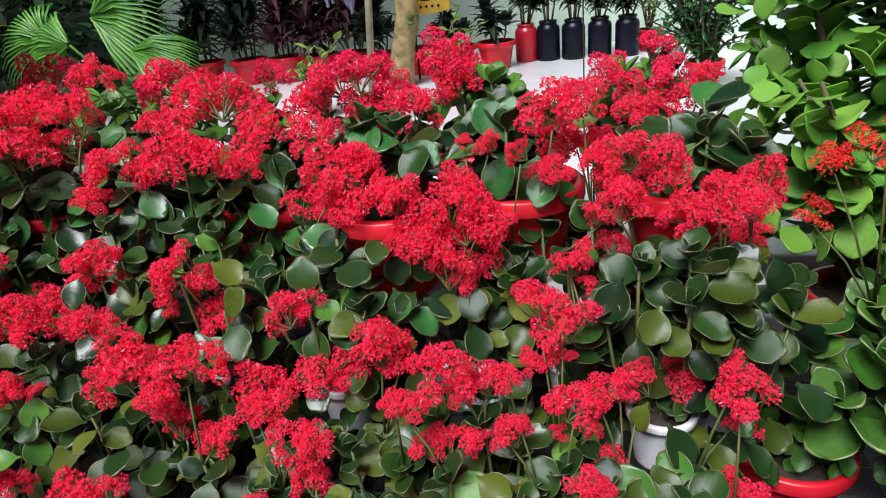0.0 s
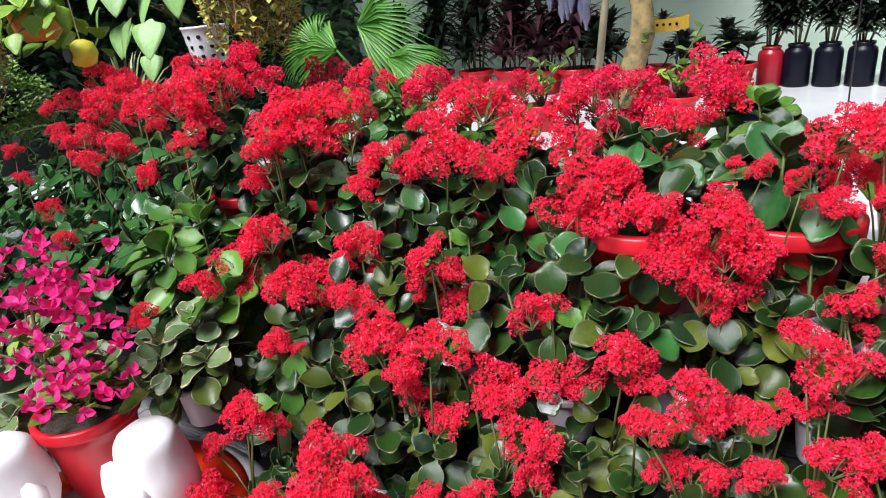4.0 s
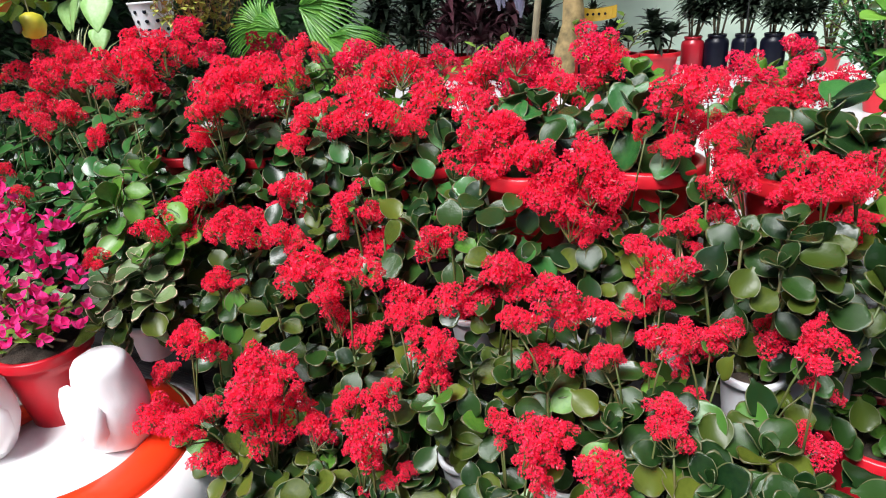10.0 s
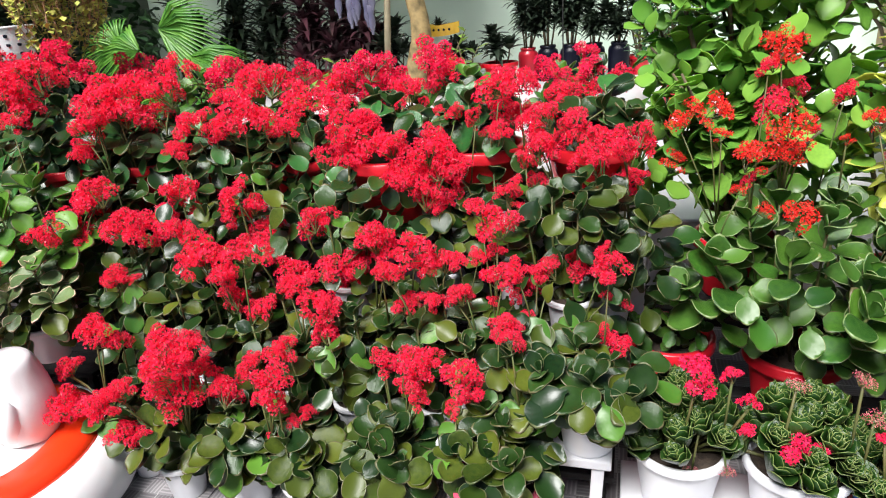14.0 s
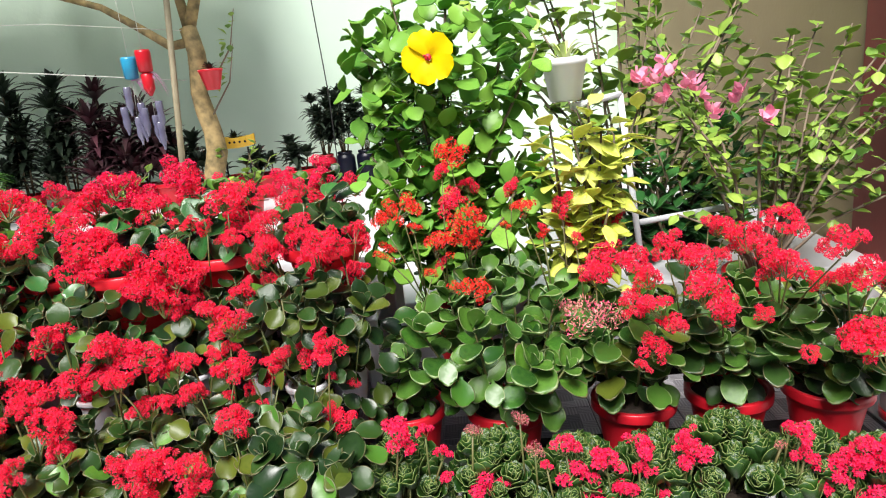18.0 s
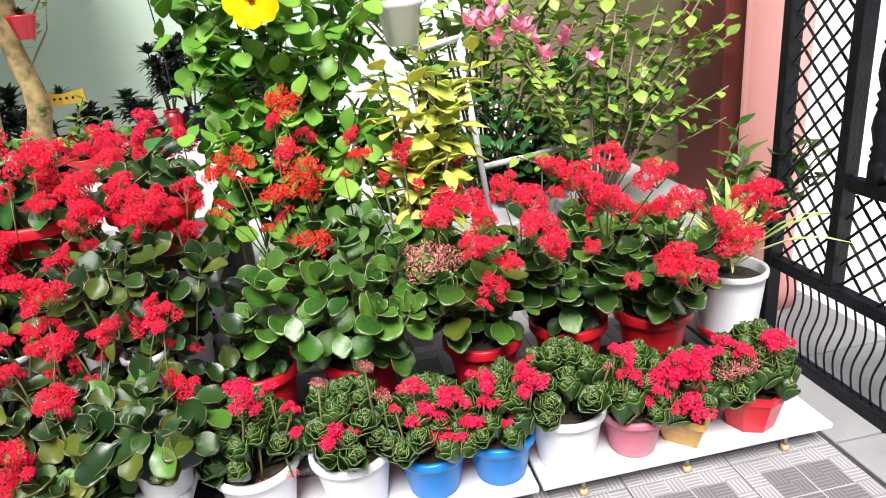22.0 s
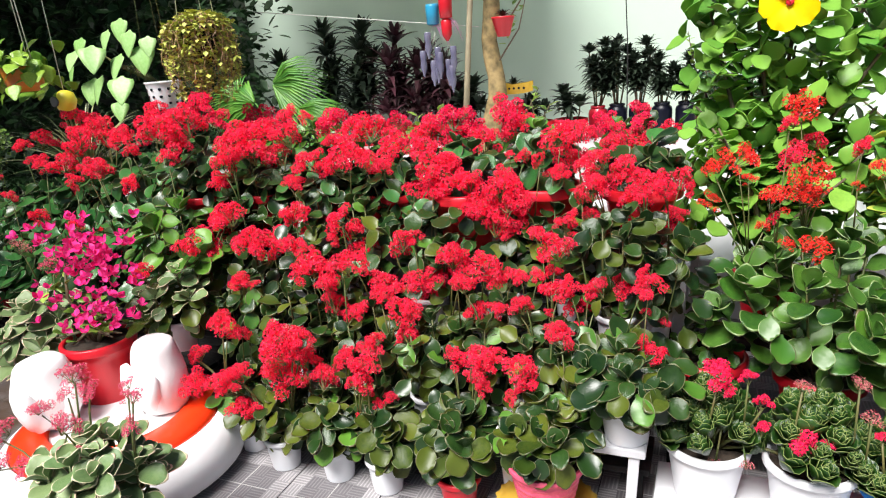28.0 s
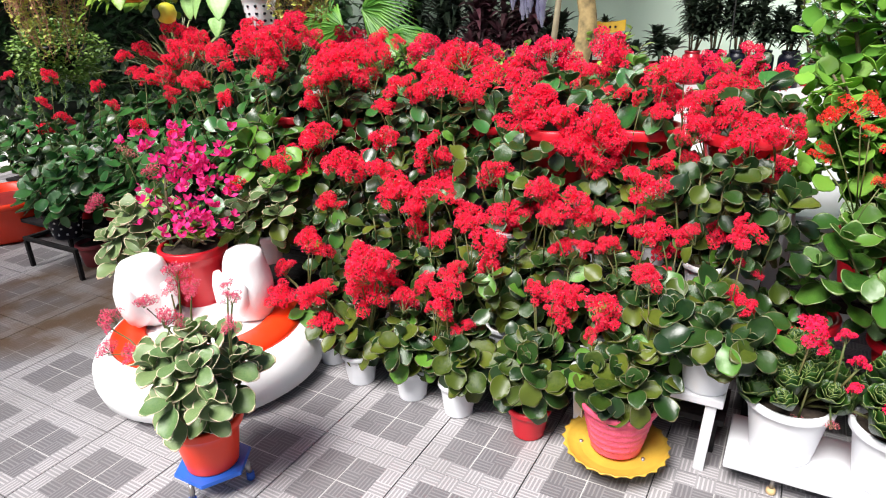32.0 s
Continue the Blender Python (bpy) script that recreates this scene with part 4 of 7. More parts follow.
def rosette_mesh(seed):
    r = random.Random(seed)
    s = Shape()
    for k in range(18):
        t = k / 17
        a = k * 2.39996
        rad = 0.25 + 0.75 * t
        tilt = 90 - 52 * t
        ln_, w = 0.42 + 0.26 * t, 0.5 + 0.42 * t
        m = Matrix.Translation((0.16 * t * math.cos(a), 0.16 * t * math.sin(a), 0.4 - 0.75 * t)) @ Euler((r.uniform(-0.15, 0.15), radians(-tilt), a)).to_matrix().to_4x4()
        pts, low = [], []
        for i in range(5):
            u = i / 4
            wd = w * 0.5 * (0.42, 0.82, 1.0, 0.98, 0.66)[i]
            for j in range(4):
                q = 2 * j / 3 - 1
                v = Vector((u * (ln_ + 0.28), q * wd, 0.4 * q * q * wd * 2 + 0.1 * u * u))
                pts.append(m @ v)
                low.append(m @ (v - Vector((0, 0, 0.03))))
        n = len(pts)
        f, ix = [], []
        for i in range(4):
            for j in range(3):
                c = i * 4 + j
                f.append((c, c + 4, c + 5, c + 1))
                f.append((n + c, n + c + 1, n + c + 5, n + c + 4))
                ix += [0, 0]
            for j in (0, 3):
                c = i * 4 + j
                q = (c, n + c, n + c + 4, c + 4)
                f.append(q if j == 0 else q[::-1])
                ix.append(1)
        for j in range(3):
            f.append((16 + j, n + 16 + j, n + 17 + j, 17 + j))
            ix.append(1)
        o = len(s.v)
        s.add(pts + low, f)
        s.i[-len(f):] = ix
    return s.mesh("leaf_rosette", (ROSETTE, ROSETTE_RIM))


ROSETTES = [rosette_mesh(k) for k in range(4)]


def rosette_plant(potkind, x, y, z, spread, count, heads, label, height=0.15):
    r = RND
    pot, soil, ph, pr = POTS[potkind]
    root = thing("rosette_kalanchoe", Matrix.Translation((x, y, z)), label, "potted plant", "plants on the low shelf")
    put("pot", pot, root)
    put("soil", soil, root)
    s = Shape()
    spots = []
    count += 13
    spread *= 1.18
    for k in range(count):
        a = 2.39996 * k + r.uniform(-0.3, 0.3)
        q = math.sqrt((k + 0.3) / count)
        p = Vector((spread * q * math.cos(a), spread * q * math.sin(a), ph + 0.004 + height * 0.86 * (1.0 - q ** 2.2) + r.uniform(-0.01, 0.012)))
        spots.append(p)
        s = Shape()
        s.tube([(p.x * 0.3, p.y * 0.3, ph - 0.015), p * 0.6 + Vector((0, 0, ph * 0.35)), p], 0.004, 5)
        put("stem", s.mesh("stem", (STEM,)), root)
        m = Matrix.Translation(p) @ Euler((-p.y / spread * 0.6, p.x / spread * 0.6, r.uniform(0, 6.28))).to_matrix().to_4x4() @ Matrix.Scale(r.uniform(0.04, 0.058), 4)
        put("leaf_rosette", r.choice(ROSETTES), root, m)
    for hx, hy, hz, hr in heads:
        foot = min(spots, key=lambda st: (st.x - hx) ** 2 + (st.y - hy) ** 2)
        s = Shape()
        s.tube([foot, (hx, hy, hz - abs(hr) * 0.7)], 0.003, 4)
        put("stalk", s.mesh("stalk", (STEM,)), root)
        hs = HEADS_BUD if hr < 0 else HEADS_ROUND
        put("flower_head", r.choice(hs), root, Matrix.Translation((hx, hy, hz)) @ Euler((r.uniform(0, 0.5), r.uniform(-0.3, 0.3), r.uniform(0, 6.28))).to_matrix().to_4x4() @ Matrix.Scale(abs(hr) * 1.4, 4))
    return root


def tapered_box_pot(w0, w1, h, mat, sides, name="pot"):
    s = Shape()
    k = 1 / math.cos(math.pi / sides)
    s.lathe([(w0 * k, 0), (w1 * 0.97 * k, h - 0.02), (w1 * 1.05 * k, h - 0.018), (w1 * 1.05 * k, h), (w1 * 0.93 * k, h), (w0 * 0.9 * k, 0.02)], sides)
    return s.mesh(name, (mat,), False)


POTS["octagon"] = (tapered_box_pot(0.06, 0.085, 0.12, P_RED, 8), soil_mesh(0.074, 0.1), 0.12, 0.085)
POTS["basket"] = (tapered_box_pot(0.042, 0.062, 0.09, P_WICKER, 4), soil_mesh(0.05, 0.075), 0.09, 0.062)
rosette_plant('shelfwhite', 0.365, 0.72, 0.08, 0.1, 15, [(0.014, -0.075, 0.386, 0.034), (0.081, -0.075, 0.397, 0.017), (0.116, -0.075, 0.335, 0.018), (0.122, -0.075, 0.272, 0.015), (0.092, -0.075, 0.16, -0.013), (0.02, -0.075, 0.151, -0.012)], 'dark rosette kalanchoe with sparse pink flowers in a white pot')
rosette_plant('shelfwhite', 0.6, 0.7, 0.08, 0.1, 15, [(-0.035, -0.075, 0.255, 0.033), (0.015, -0.075, 0.248, 0.019), (0.065, -0.075, 0.424, -0.017), (-0.044, -0.075, 0.402, -0.016), (0.095, -0.075, 0.342, -0.017)], 'dark rosette kalanchoe with sparse pink flowers in a white pot')
rosette_plant('blue', 0.8, 0.7, 0.08, 0.1, 14, [(-0.034, -0.075, 0.338, 0.027), (-0.013, -0.075, 0.254, 0.036), (0.059, -0.075, 0.289, 0.033), (0.034, -0.075, 0.199, 0.027), (0.091, -0.075, 0.211, 0.028), (-0.001, -0.075, 0.193, 0.028), (-0.08, -0.075, 0.296, 0.013)], 'rosette kalanchoe with crimson flowers in a bright blue pot')
rosette_plant('blue', 0.98, 0.7, 0.08, 0.1, 14, [(-0.048, -0.075, 0.321, 0.03), (-0.033, -0.075, 0.273, 0.022), (0.065, -0.075, 0.341, 0.022), (0.075, -0.075, 0.295, 0.033), (0.055, -0.075, 0.313, 0.019), (0.006, -0.075, 0.189, 0.016), (0.113, -0.075, 0.224, -0.017)], 'rosette kalanchoe with crimson flowers in a bright blue pot')
rosette_plant('shelfwhite', 1.165, 0.7, 0.08, 0.105, 17, [(0.105, -0.075, 0.348, 0.014), (0.088, -0.075, 0.304, -0.011)], 'dark rosette kalanchoe with sparse pink flowers in a white pot')
rosette_plant('pink', 1.35, 0.69, 0.08, 0.095, 13, [(-0.063, -0.075, 0.333, 0.026), (-0.049, -0.075, 0.282, 0.023), (0.019, -0.075, 0.223, 0.033), (0.058, -0.075, 0.246, 0.027), (0.0, -0.075, 0.186, 0.018), (0.042, -0.075, 0.14, -0.017)], 'rosette kalanchoe with crimson flowers in a faded pink pot')
rosette_plant('basket', 1.5, 0.68, 0.08, 0.085, 10, [(-0.043, -0.075, 0.264, 0.036), (-0.012, -0.075, 0.289, 0.03), (-0.026, -0.075, 0.235, 0.034), (-0.025, -0.075, 0.15, 0.041), (-0.074, -0.075, 0.288, 0.024)], 'crimson kalanchoe in a square straw-yellow basket pot')
rosette_plant('octagon', 1.7, 0.69, 0.08, 0.09, 14, [(-0.142, -0.075, 0.299, 0.028), (-0.114, -0.075, 0.223, -0.032), (-0.065, -0.075, 0.23, -0.026), (-0.084, -0.075, 0.269, 0.022), (0.007, -0.075, 0.28, 0.036)], 'rosette kalanchoe with red flowers in an octagonal red pot')


# jade plant in the first red pot
kalanchoe("small jade plant with fresh rosettes in a wide red pot", "bigred", 0.355, 1.10, 0.12, 0.1, 46, [], SPOON_FRESH, 0.042, crown=0.3, name="jade_plant")


# ---- gate ----
def gate():
    root = thing("iron_gate", Matrix.Translation((2.1, 0, 0)), "black painted iron gate with lattice, wavy rods and turned balusters", "gate")
    H = 1.95

    def bar(name, lo, hi, b=0.004):
        s = Shape()
        s.box(lo, hi, 0, b)
        return put(name, s.mesh(name, (IRON,), False), root)

    for y, z in ((1.16, 0.0), (0.885, 0.351), (-0.75, 0.0)):
        bar("post", (-0.025, y - 0.017, z), (0.025, y + 0.017, H))
    for z, w in ((0.015, 0.022), (0.33, 0.02)):
        bar("rail", (-0.02, -0.732, z - w), (0.02, 1.142, z + w))
    bar("rail", (-0.02, -0.725, 0.65), (0.02, 0.86, 0.69))
    bar("rail", (-0.02, -0.725, H - 0.04), (0.02, 1.135, H))

    def lattice(y0, y1, z0, z1, pitch):
        s = Shape()
        for sg in (1, -1):
            c = (y0 - z1 if sg > 0 else y0 + z0) - pitch
            end = (y1 - z0 if sg > 0 else y1 + z1) + pitch
            while c < end:
                ya, yb = y0, y1
                za, zb = ((ya - c), (yb - c)) if sg > 0 else ((c - ya), (c - yb))
                pts = [(ya, za), (yb, zb)]
                out = []
                for t in np.linspace(0, 1, 121):
                    yy, zz = ya + (yb - ya) * t, za + (zb - za) * t
                    if z0 <= zz <= z1:
                        out.append((0.006 * sg, yy, zz))
                if len(out) > 2:
                    s.tube([out[0], out[-1]], 0.0045, 5)
                c += pitch
        put("lattice", s.mesh("lattice", (IRON,), False), root)

    lattice(0.91, 1.135, 0.35, H - 0.04, 0.072)
    lattice(-0.725, 0.86, 0.35, 0.65, 0.072)
    for k in range(50):
        y = -0.7 + k * 0.0365
        s = Shape()
        s.tube([(0.0, y + 0.016 * math.sin(6.2832 * t / 11), 0.032 + 0.28 * t / 11) for t in range(12)], 0.0035, 6)
        put("wavy_rod", s.mesh("wavy_rod", (IRON,)), root)
    prof = [(0.026, 0.69), (0.026, 0.75), (0.022, 0.755), (0.027, 0.765), (0.022, 0.775), (0.027, 0.785), (0.021, 0.795), (0.03, 0.84), (0.027, 0.87), (0.021, 0.89), (0.028, 0.9), (0.021, 0.915), (0.028, 0.93), (0.02, 0.94), (0.03, 0.98), (0.027, 1.03), (0.02, 1.05), (0.027, 1.06), (0.021, 1.07), (0.026, 1.08), (0.023, 1.1), (0.023, 1.89)]
    s = Shape()
    s.lathe(prof, 18)
    me = s.mesh("baluster", (IRON,))
    for k in range(15):
        put("baluster", me, root, Matrix.Translation((0, 0.78 - k * 0.105, 0)))
    return root


gate()

# ---- paving tiles ----


def paving():
    s = Shape()
    s.box((-PITCH / 2 + 0.0016, -PITCH / 2 + 0.0016, -0.012), (PITCH / 2 - 0.0016, PITCH / 2 - 0.0016, 0.0), 0, 0.0012)
    me = s.mesh("tile", (TILE,), False)
    r = random.Random(5)
    for i in range(-12, 14):
        for j in range(-3, 5):
            x, y = -2.361 + PITCH * (i + 0.5), 0.3155 + PITCH * (j + 0.5)
            if x > 1.9:
                continue
            put("tile", me, floor, Matrix.Translation((x, y, r.uniform(-0.0008, 0.0008))) @ pose(0, 0, 0, 0, 0, r.choice((0, 90, 180, 270))))
    s = Shape()
    for i in range(-15, 14):
        for j in range(-14, 5):
            x, y = -2.361 + PITCH * (i + 0.5), 0.3155 + PITCH * (j + 0.5)
            if x > 1.9 or (j >= -3 and i >= -12):
                continue
            s.box((x - PITCH / 2 + 0.0016, y - PITCH / 2 + 0.0016, -0.012), (x + PITCH / 2 - 0.0016, y + PITCH / 2 - 0.0016, 0.0))
    rest = put("paving_field", s.mesh("paving_field", (FAR_TILE,), False), floor, None, "plain grey tiles behind the walk")
    rest["kind"] = "stuff"
    for j in range(-12, 12):
        y = 0.62 + 0.42 * j
        s = Shape()
        s.box((1.93, y + 0.004, -0.02), (2.5, y + 0.416, -0.002), 0, 0.003)
        put("paving_slab", s.mesh("paving_slab", (CONCRETE,), False), floor)


# ---- strap-leaved and other plants ----
DRACAENA = material("near_black_strap_leaf", (0.012, 0.022, 0.014), (0.03, 0.045, 0.025), 0.4, 12, spread=0.6)
MAROON_LEAF = material("maroon_strap_leaf", (0.02, 0.018, 0.016), (0.1, 0.03, 0.045), 0.4, 12, spread=0.7)
PALM = material("bright_palm_leaf", (0.03, 0.17, 0.02), (0.2, 0.44, 0.06), 0.4, 12, spread=0.6, trans=0.15)
LIME = material("yellow_green_leaf", (0.5, 0.6, 0.04), (0.78, 0.8, 0.2), 0.36, 8, 0.2, 0.6, 0.1, trans=0.12)
BUSH = material("bush_leaf", (0.09, 0.22, 0.03), (0.38, 0.53, 0.08), 0.42, 12, 0.2, 0.8, trans=0.2)
STRIPE = material("cream_striped_leaf", (0.65, 0.66, 0.3), (0.3, 0.45, 0.08), 0.4, 30, spread=0.5)
VINE = material("dry_green_vine", (0.3, 0.38, 0.05), (0.52, 0.48, 0.1), 0.55, 30, spread=0.9)
VINE_STEM = material("dry_vine_stem", (0.42, 0.27, 0.13), (0.25, 0.13, 0.07), 0.6, 30, spread=0.9)
VINE_RED = material("reddish_trailing_vine", (0.5, 0.22, 0.15), (0.3, 0.12, 0.08), 0.6, 30, spread=0.9)
BRACT = material("magenta_bract", (0.78, 0.008, 0.17), (0.85, 0.06, 0.32), 0.55, 20, spread=0.8, spec=0.2, trans=0.2)
BRACT_PALE = material("pink_bract", (0.85, 0.22, 0.38), (0.85, 0.38, 0.5), 0.55, 20, spread=0.8, spec=0.2, trans=0.25)
YELLOW = material("yellow_hibiscus_petal", (0.9, 0.68, 0.0), (0.88, 0.58, 0.0), 0.55, 12, spread=0.2, spec=0.15, trans=0.2)
SCARLET = material("scarlet_throat", (0.6, 0.02, 0.02), (0.5, 0.0, 0.02), 0.5, 20)
FAR_TILE = material("plain_grey_tile", (0.3, 0.29, 0.3), (0.2, 0.19, 0.2), 0.55, 7, 0.3, spread=0.3, fine=60)
# Leaf green darkened so the left foliage looks deep in shade.
HEDGE = material("shade_dark_leaf", (0.006, 0.028, 0.008), (0.025, 0.07, 0.018), 0.5, 9, spread=0.8)
ROPE = material("pale_cord", (0.62, 0.62, 0.58), (0.5, 0.5, 0.45), 0.8, 60)
WIRE = material("black_wire", (0.015, 0.015, 0.015), (0.02, 0.02, 0.02), 0.5, 30)


def strap_tuft(s, c, n, length, width, droop, seed, up=0.5, slot=0):
    """Arching strap leaves round a point."""
    r = random.Random(seed)
    for k in range(n):
        a = 2.39996 * k + r.uniform(-0.3, 0.3)
        e = radians(85 - 80 * ((k + 0.5) / n) * (1.2 - up) + r.uniform(-10, 10))
        ln_ = length * r.uniform(0.75, 1.15)
        d, side = Vector((math.cos(a), math.sin(a), 0)), Vector((-math.sin(a), math.cos(a), 0))
        pts = []
        for i in range(5):
            u = i / 4
            p = c + d * (ln_ * u * math.cos(e)) + Vector((0, 0, ln_ * (u * math.sin(e) - droop * u * u)))
            w = width * (0.5, 1.0, 0.9, 0.6, 0.06)[i] * 0.5
            pts += [p - side * w + Vector((0, 0, w * 0.4)), p, p + side * w + Vector((0, 0, w * 0.4))]
        f = []
        for i in range(4):
            o = i * 3
            f += [(o, o + 3, o + 4, o + 1), (o + 1, o + 4, o + 5, o + 2)]
        s.add(pts, f, slot)


def cane_plant(pot, x, y, z, canes, label, mat=DRACAENA, length=0.15, width=0.022, seed=1, spread=0.06, category="potted plant", group="", droop=0.35, tuft=26, name="dracaena_plant"):
    """A pot with bare canes, each with a tuft of strap leaves. canes: heights above the rim."""
    r = random.Random(seed)
    me, soil, ph, pr = POTS[pot]
    root = thing(name, Matrix.Translation((x, y, z)), label, category, group)
    put("pot", me, root)
    put("soil", soil, root)
    for k, h in enumerate(canes):
        a = 6.2832 * k / len(canes) + r.uniform(-0.4, 0.4)
        b = Vector((0.4 * pr * math.cos(a), 0.4 * pr * math.sin(a), ph - 0.02))
        e = Vector((spread * math.cos(a) * r.uniform(0.4, 1.2), spread * math.sin(a) * r.uniform(0.4, 1.2), ph + h))
        s = Shape()
        s.tube([b, b.lerp(e, 0.5) + Vector((0.008, 0, 0)), e], [0.008, 0.007, 0.006], 6)
        put("cane", s.mesh("cane", (STEM_DARK,)), root)
        s = Shape()
        strap_tuft(s, e, tuft, length, width, droop, seed * 31 + k)
        if h > 0.12:
            for j, q in enumerate((0.2, 0.38, 0.55)):
                strap_tuft(s, e.lerp(b, q), tuft // 2, length * (1 - 0.1 * j), width, droop + 0.2, seed * 37 + k + 11 * j, 0.2)
        put("foliage", s.mesh("foliage", (mat,)), root)
    return root


def jar_mesh(h, r, mat):
    s = Shape()
    s.lathe([(r * 0.95, 0), (r, 0.01), (r, h * 0.78), (r * 0.93, h * 0.86), (r * 0.72, h * 0.91), (r * 0.72, h * 0.93), (r * 0.78, h * 0.94), (r * 0.78, h), (r * 0.68, h), (r * 0.66, h * 0.9)], 28)
    return s.mesh("pot", (mat,))


def rear_row():
    POTS["blackjar"] = (jar_mesh(0.29, 0.088, P_BLACK), soil_mesh(0.06, 0.262), 0.29, 0.07)
    POTS["redjar"] = (jar_mesh(0.28, 0.085, material("translucent_red_plastic", (0.42, 0.015, 0.03), (0.35, 0.01, 0.02), 0.3, 10)), soil_mesh(0.058, 0.252), 0.28, 0.07)
    POTS["rearred"] = (pot_mesh(0.2, 0.14, 0.1, P_RED, 0.012, 0.035), soil_mesh(0.13, 0.175), 0.2, 0.14)
    for k, (x, h) in enumerate(((-0.45, (0.42, 0.5, 0.38, 0.3, 0.45)), (-0.26, (0.4, 0.48, 0.3, 0.36, 0.25)), (-0.065, (0.25, 0.34, 0.28, 0.16)), (0.135, (0.25, 0.33, 0.2, 0.14)))):
        cane_plant("blackjar", x, 5.2, 0.4, h, "dark-leaved dracaena in a black plastic jar by the wall", length=0.15, width=0.034, tuft=44, seed=80 + k, group="dracaenas along the wall", spread=0.11)
    cane_plant("redjar", -0.62, 5.2, 0.4, (0.42, 0.5, 0.3, 0.46, 0.36, 0.24), "dark-leaved dracaena in a red plastic jar by the wall", length=0.15, width=0.034, tuft=44, seed=90, group="dracaenas along the wall", spread=0.13)
    for k, (x, y, h, le) in enumerate(((-0.82, 4.95, (0.1, 0.2, 0.14), 0.16), (-1.1, 4.85, (0.08, 0.14, 0.1), 0.15), (-1.36, 4.9, (0.08, 0.05), 0.13), (-1.95, 4.9, (0.2, 0.32, 0.42, 0.1, 0.5), 0.22), (-2.22, 4.9, (0.35, 0.6, 0.5, 0.2, 0.1), 0.24), (-2.52, 4.9, (0.4, 0.75, 0.25, 0.1, 0.55), 0.26), (-2.86, 4.9, (0.6, 0.85, 0.4, 0.2, 0.1, 0.7), 0.28), (-3.25, 4.9, (0.5, 0.7, 0.3, 0.15, 0.85), 0.28), (-3.65, 4.8, (0.4, 0.6), 0.28), (-1.68, 4.75, (0.12, 0.3, 0.2), 0.2))):
        red = -2.6 < x < -1.8
        cane_plant("rearred", x, y, 0.4, h, "maroon broad-leaved dracaena in a red pot along the wall" if red else "dark strap-leaved plant in a red pot along the wall", length=le * (1.3 if red else 1.1), width=0.055, mat=MAROON_LEAF if red else DRACAENA, seed=100 + k, group="red pots along the wall", spread=0.12, tuft=24)


def tree():
    root = thing("guava_tree", Matrix.Translation((-1.42, 4.4, 0.4)), "leaning tree with smooth tan trunk and forked limbs", "tree")
    s = Shape()
    s.tube([(0, 0, -0.02), (0.02, 0, 0.12), (0.05, 0, 0.28), (0.1, 0, 0.46), (0.095, 0.01, 0.62), (0.06, 0.02, 0.78), (0.05, 0, 0.92), (0.08, 0.0, 1.08), (0.09, 0, 1.22), (0.06, 0, 1.4)], [0.1, 0.084, 0.076, 0.08, 0.068, 0.072, 0.064, 0.068, 0.064, 0.062], 18)
    s.v = [Vector(v) + noise.noise_vector(Vector(v) * 9) * 0.012 for v in s.v]
    put("trunk", s.mesh("trunk", (BARK,)), root)
    for pts, r0 in (([(0.06, 0, 1.38), (0.14, 0.02, 1.6), (0.28, 0.04, 2.0), (0.4, 0, 2.5)], 0.05), ([(0.07, 0, 1.3), (-0.1, 0, 1.28), (-0.35, 0.05, 1.45), (-0.62, 0.1, 1.62), (-1.0, 0.1, 1.75)], 0.04), ([(0.06, 0, 1.4), (0.0, 0.05, 1.7), (-0.1, 0.1, 2.3)], 0.042)):
        s = Shape()
        s.tube(pts, [r0 * (1 - 0.6 * k / len(pts)) for k in range(len(pts))], 10)
        put("limb", s.mesh("limb", (BARK,)), root)
    for b in ((0.14, -0.03, 0.75), (0.18, 0, 1.0), (0.1, -0.06, 0.4)):
        s = Shape()
        tip = Vector(b) + Vector((0.25, -0.02, 0.5)) if b[2] > 0.7 else Vector(b) + Vector((0.05, 0, 0.1))
        s.tube([b, Vector(b).lerp(tip, 0.5) + Vector((0.05, 0, -0.02)), tip], [0.008, 0.006, 0.003], 5)
        tw = put("twig", s.mesh("twig", (TWIG,)), root)
        for k in range(9):
            put("leaf", RND.choice(LEAVES_BUSH), tw, aim(Vector(b).lerp(tip, 0.25 + 0.08 * k), RND.uniform(0, 360), RND.uniform(-10, 50), 0, RND.uniform(0.05, 0.08)))
    leafy = Shape()
    r = random.Random(77)
    for k in range(3600):
        c = Vector((r.uniform(-3.0, 0.3), r.uniform(-0.8, 1.2), r.uniform(2.0, 2.9)))
        m = aim(c, r.uniform(0, 360), r.uniform(-50, 20), r.uniform(-30, 30), r.uniform(0.09, 0.15))
        q = [m @ Vector(p) for p in ((0, 0, 0), (0.35, 0.2, 0.02), (0.75, 0.17, 0), (1, 0, -0.08), (0.75, -0.17, 0), (0.35, -0.2, 0.02))]
        leafy.add(q, [(0, 1, 2, 3, 4, 5)])
    put("crown", leafy.mesh("crown", (BUSH,), False), root)
    s = Shape()
    s.tube([(-1.587, 4.25, 0.4), (-1.51, 4.26, 1.2), (-1.394, 4.28, 2.4)], [0.026, 0.024, 0.022], 10)
    tagged(put("support_pole", s.mesh("support_pole", (BAMBOO,))), "slim dry wooden pole beside the tree trunk", "pole")


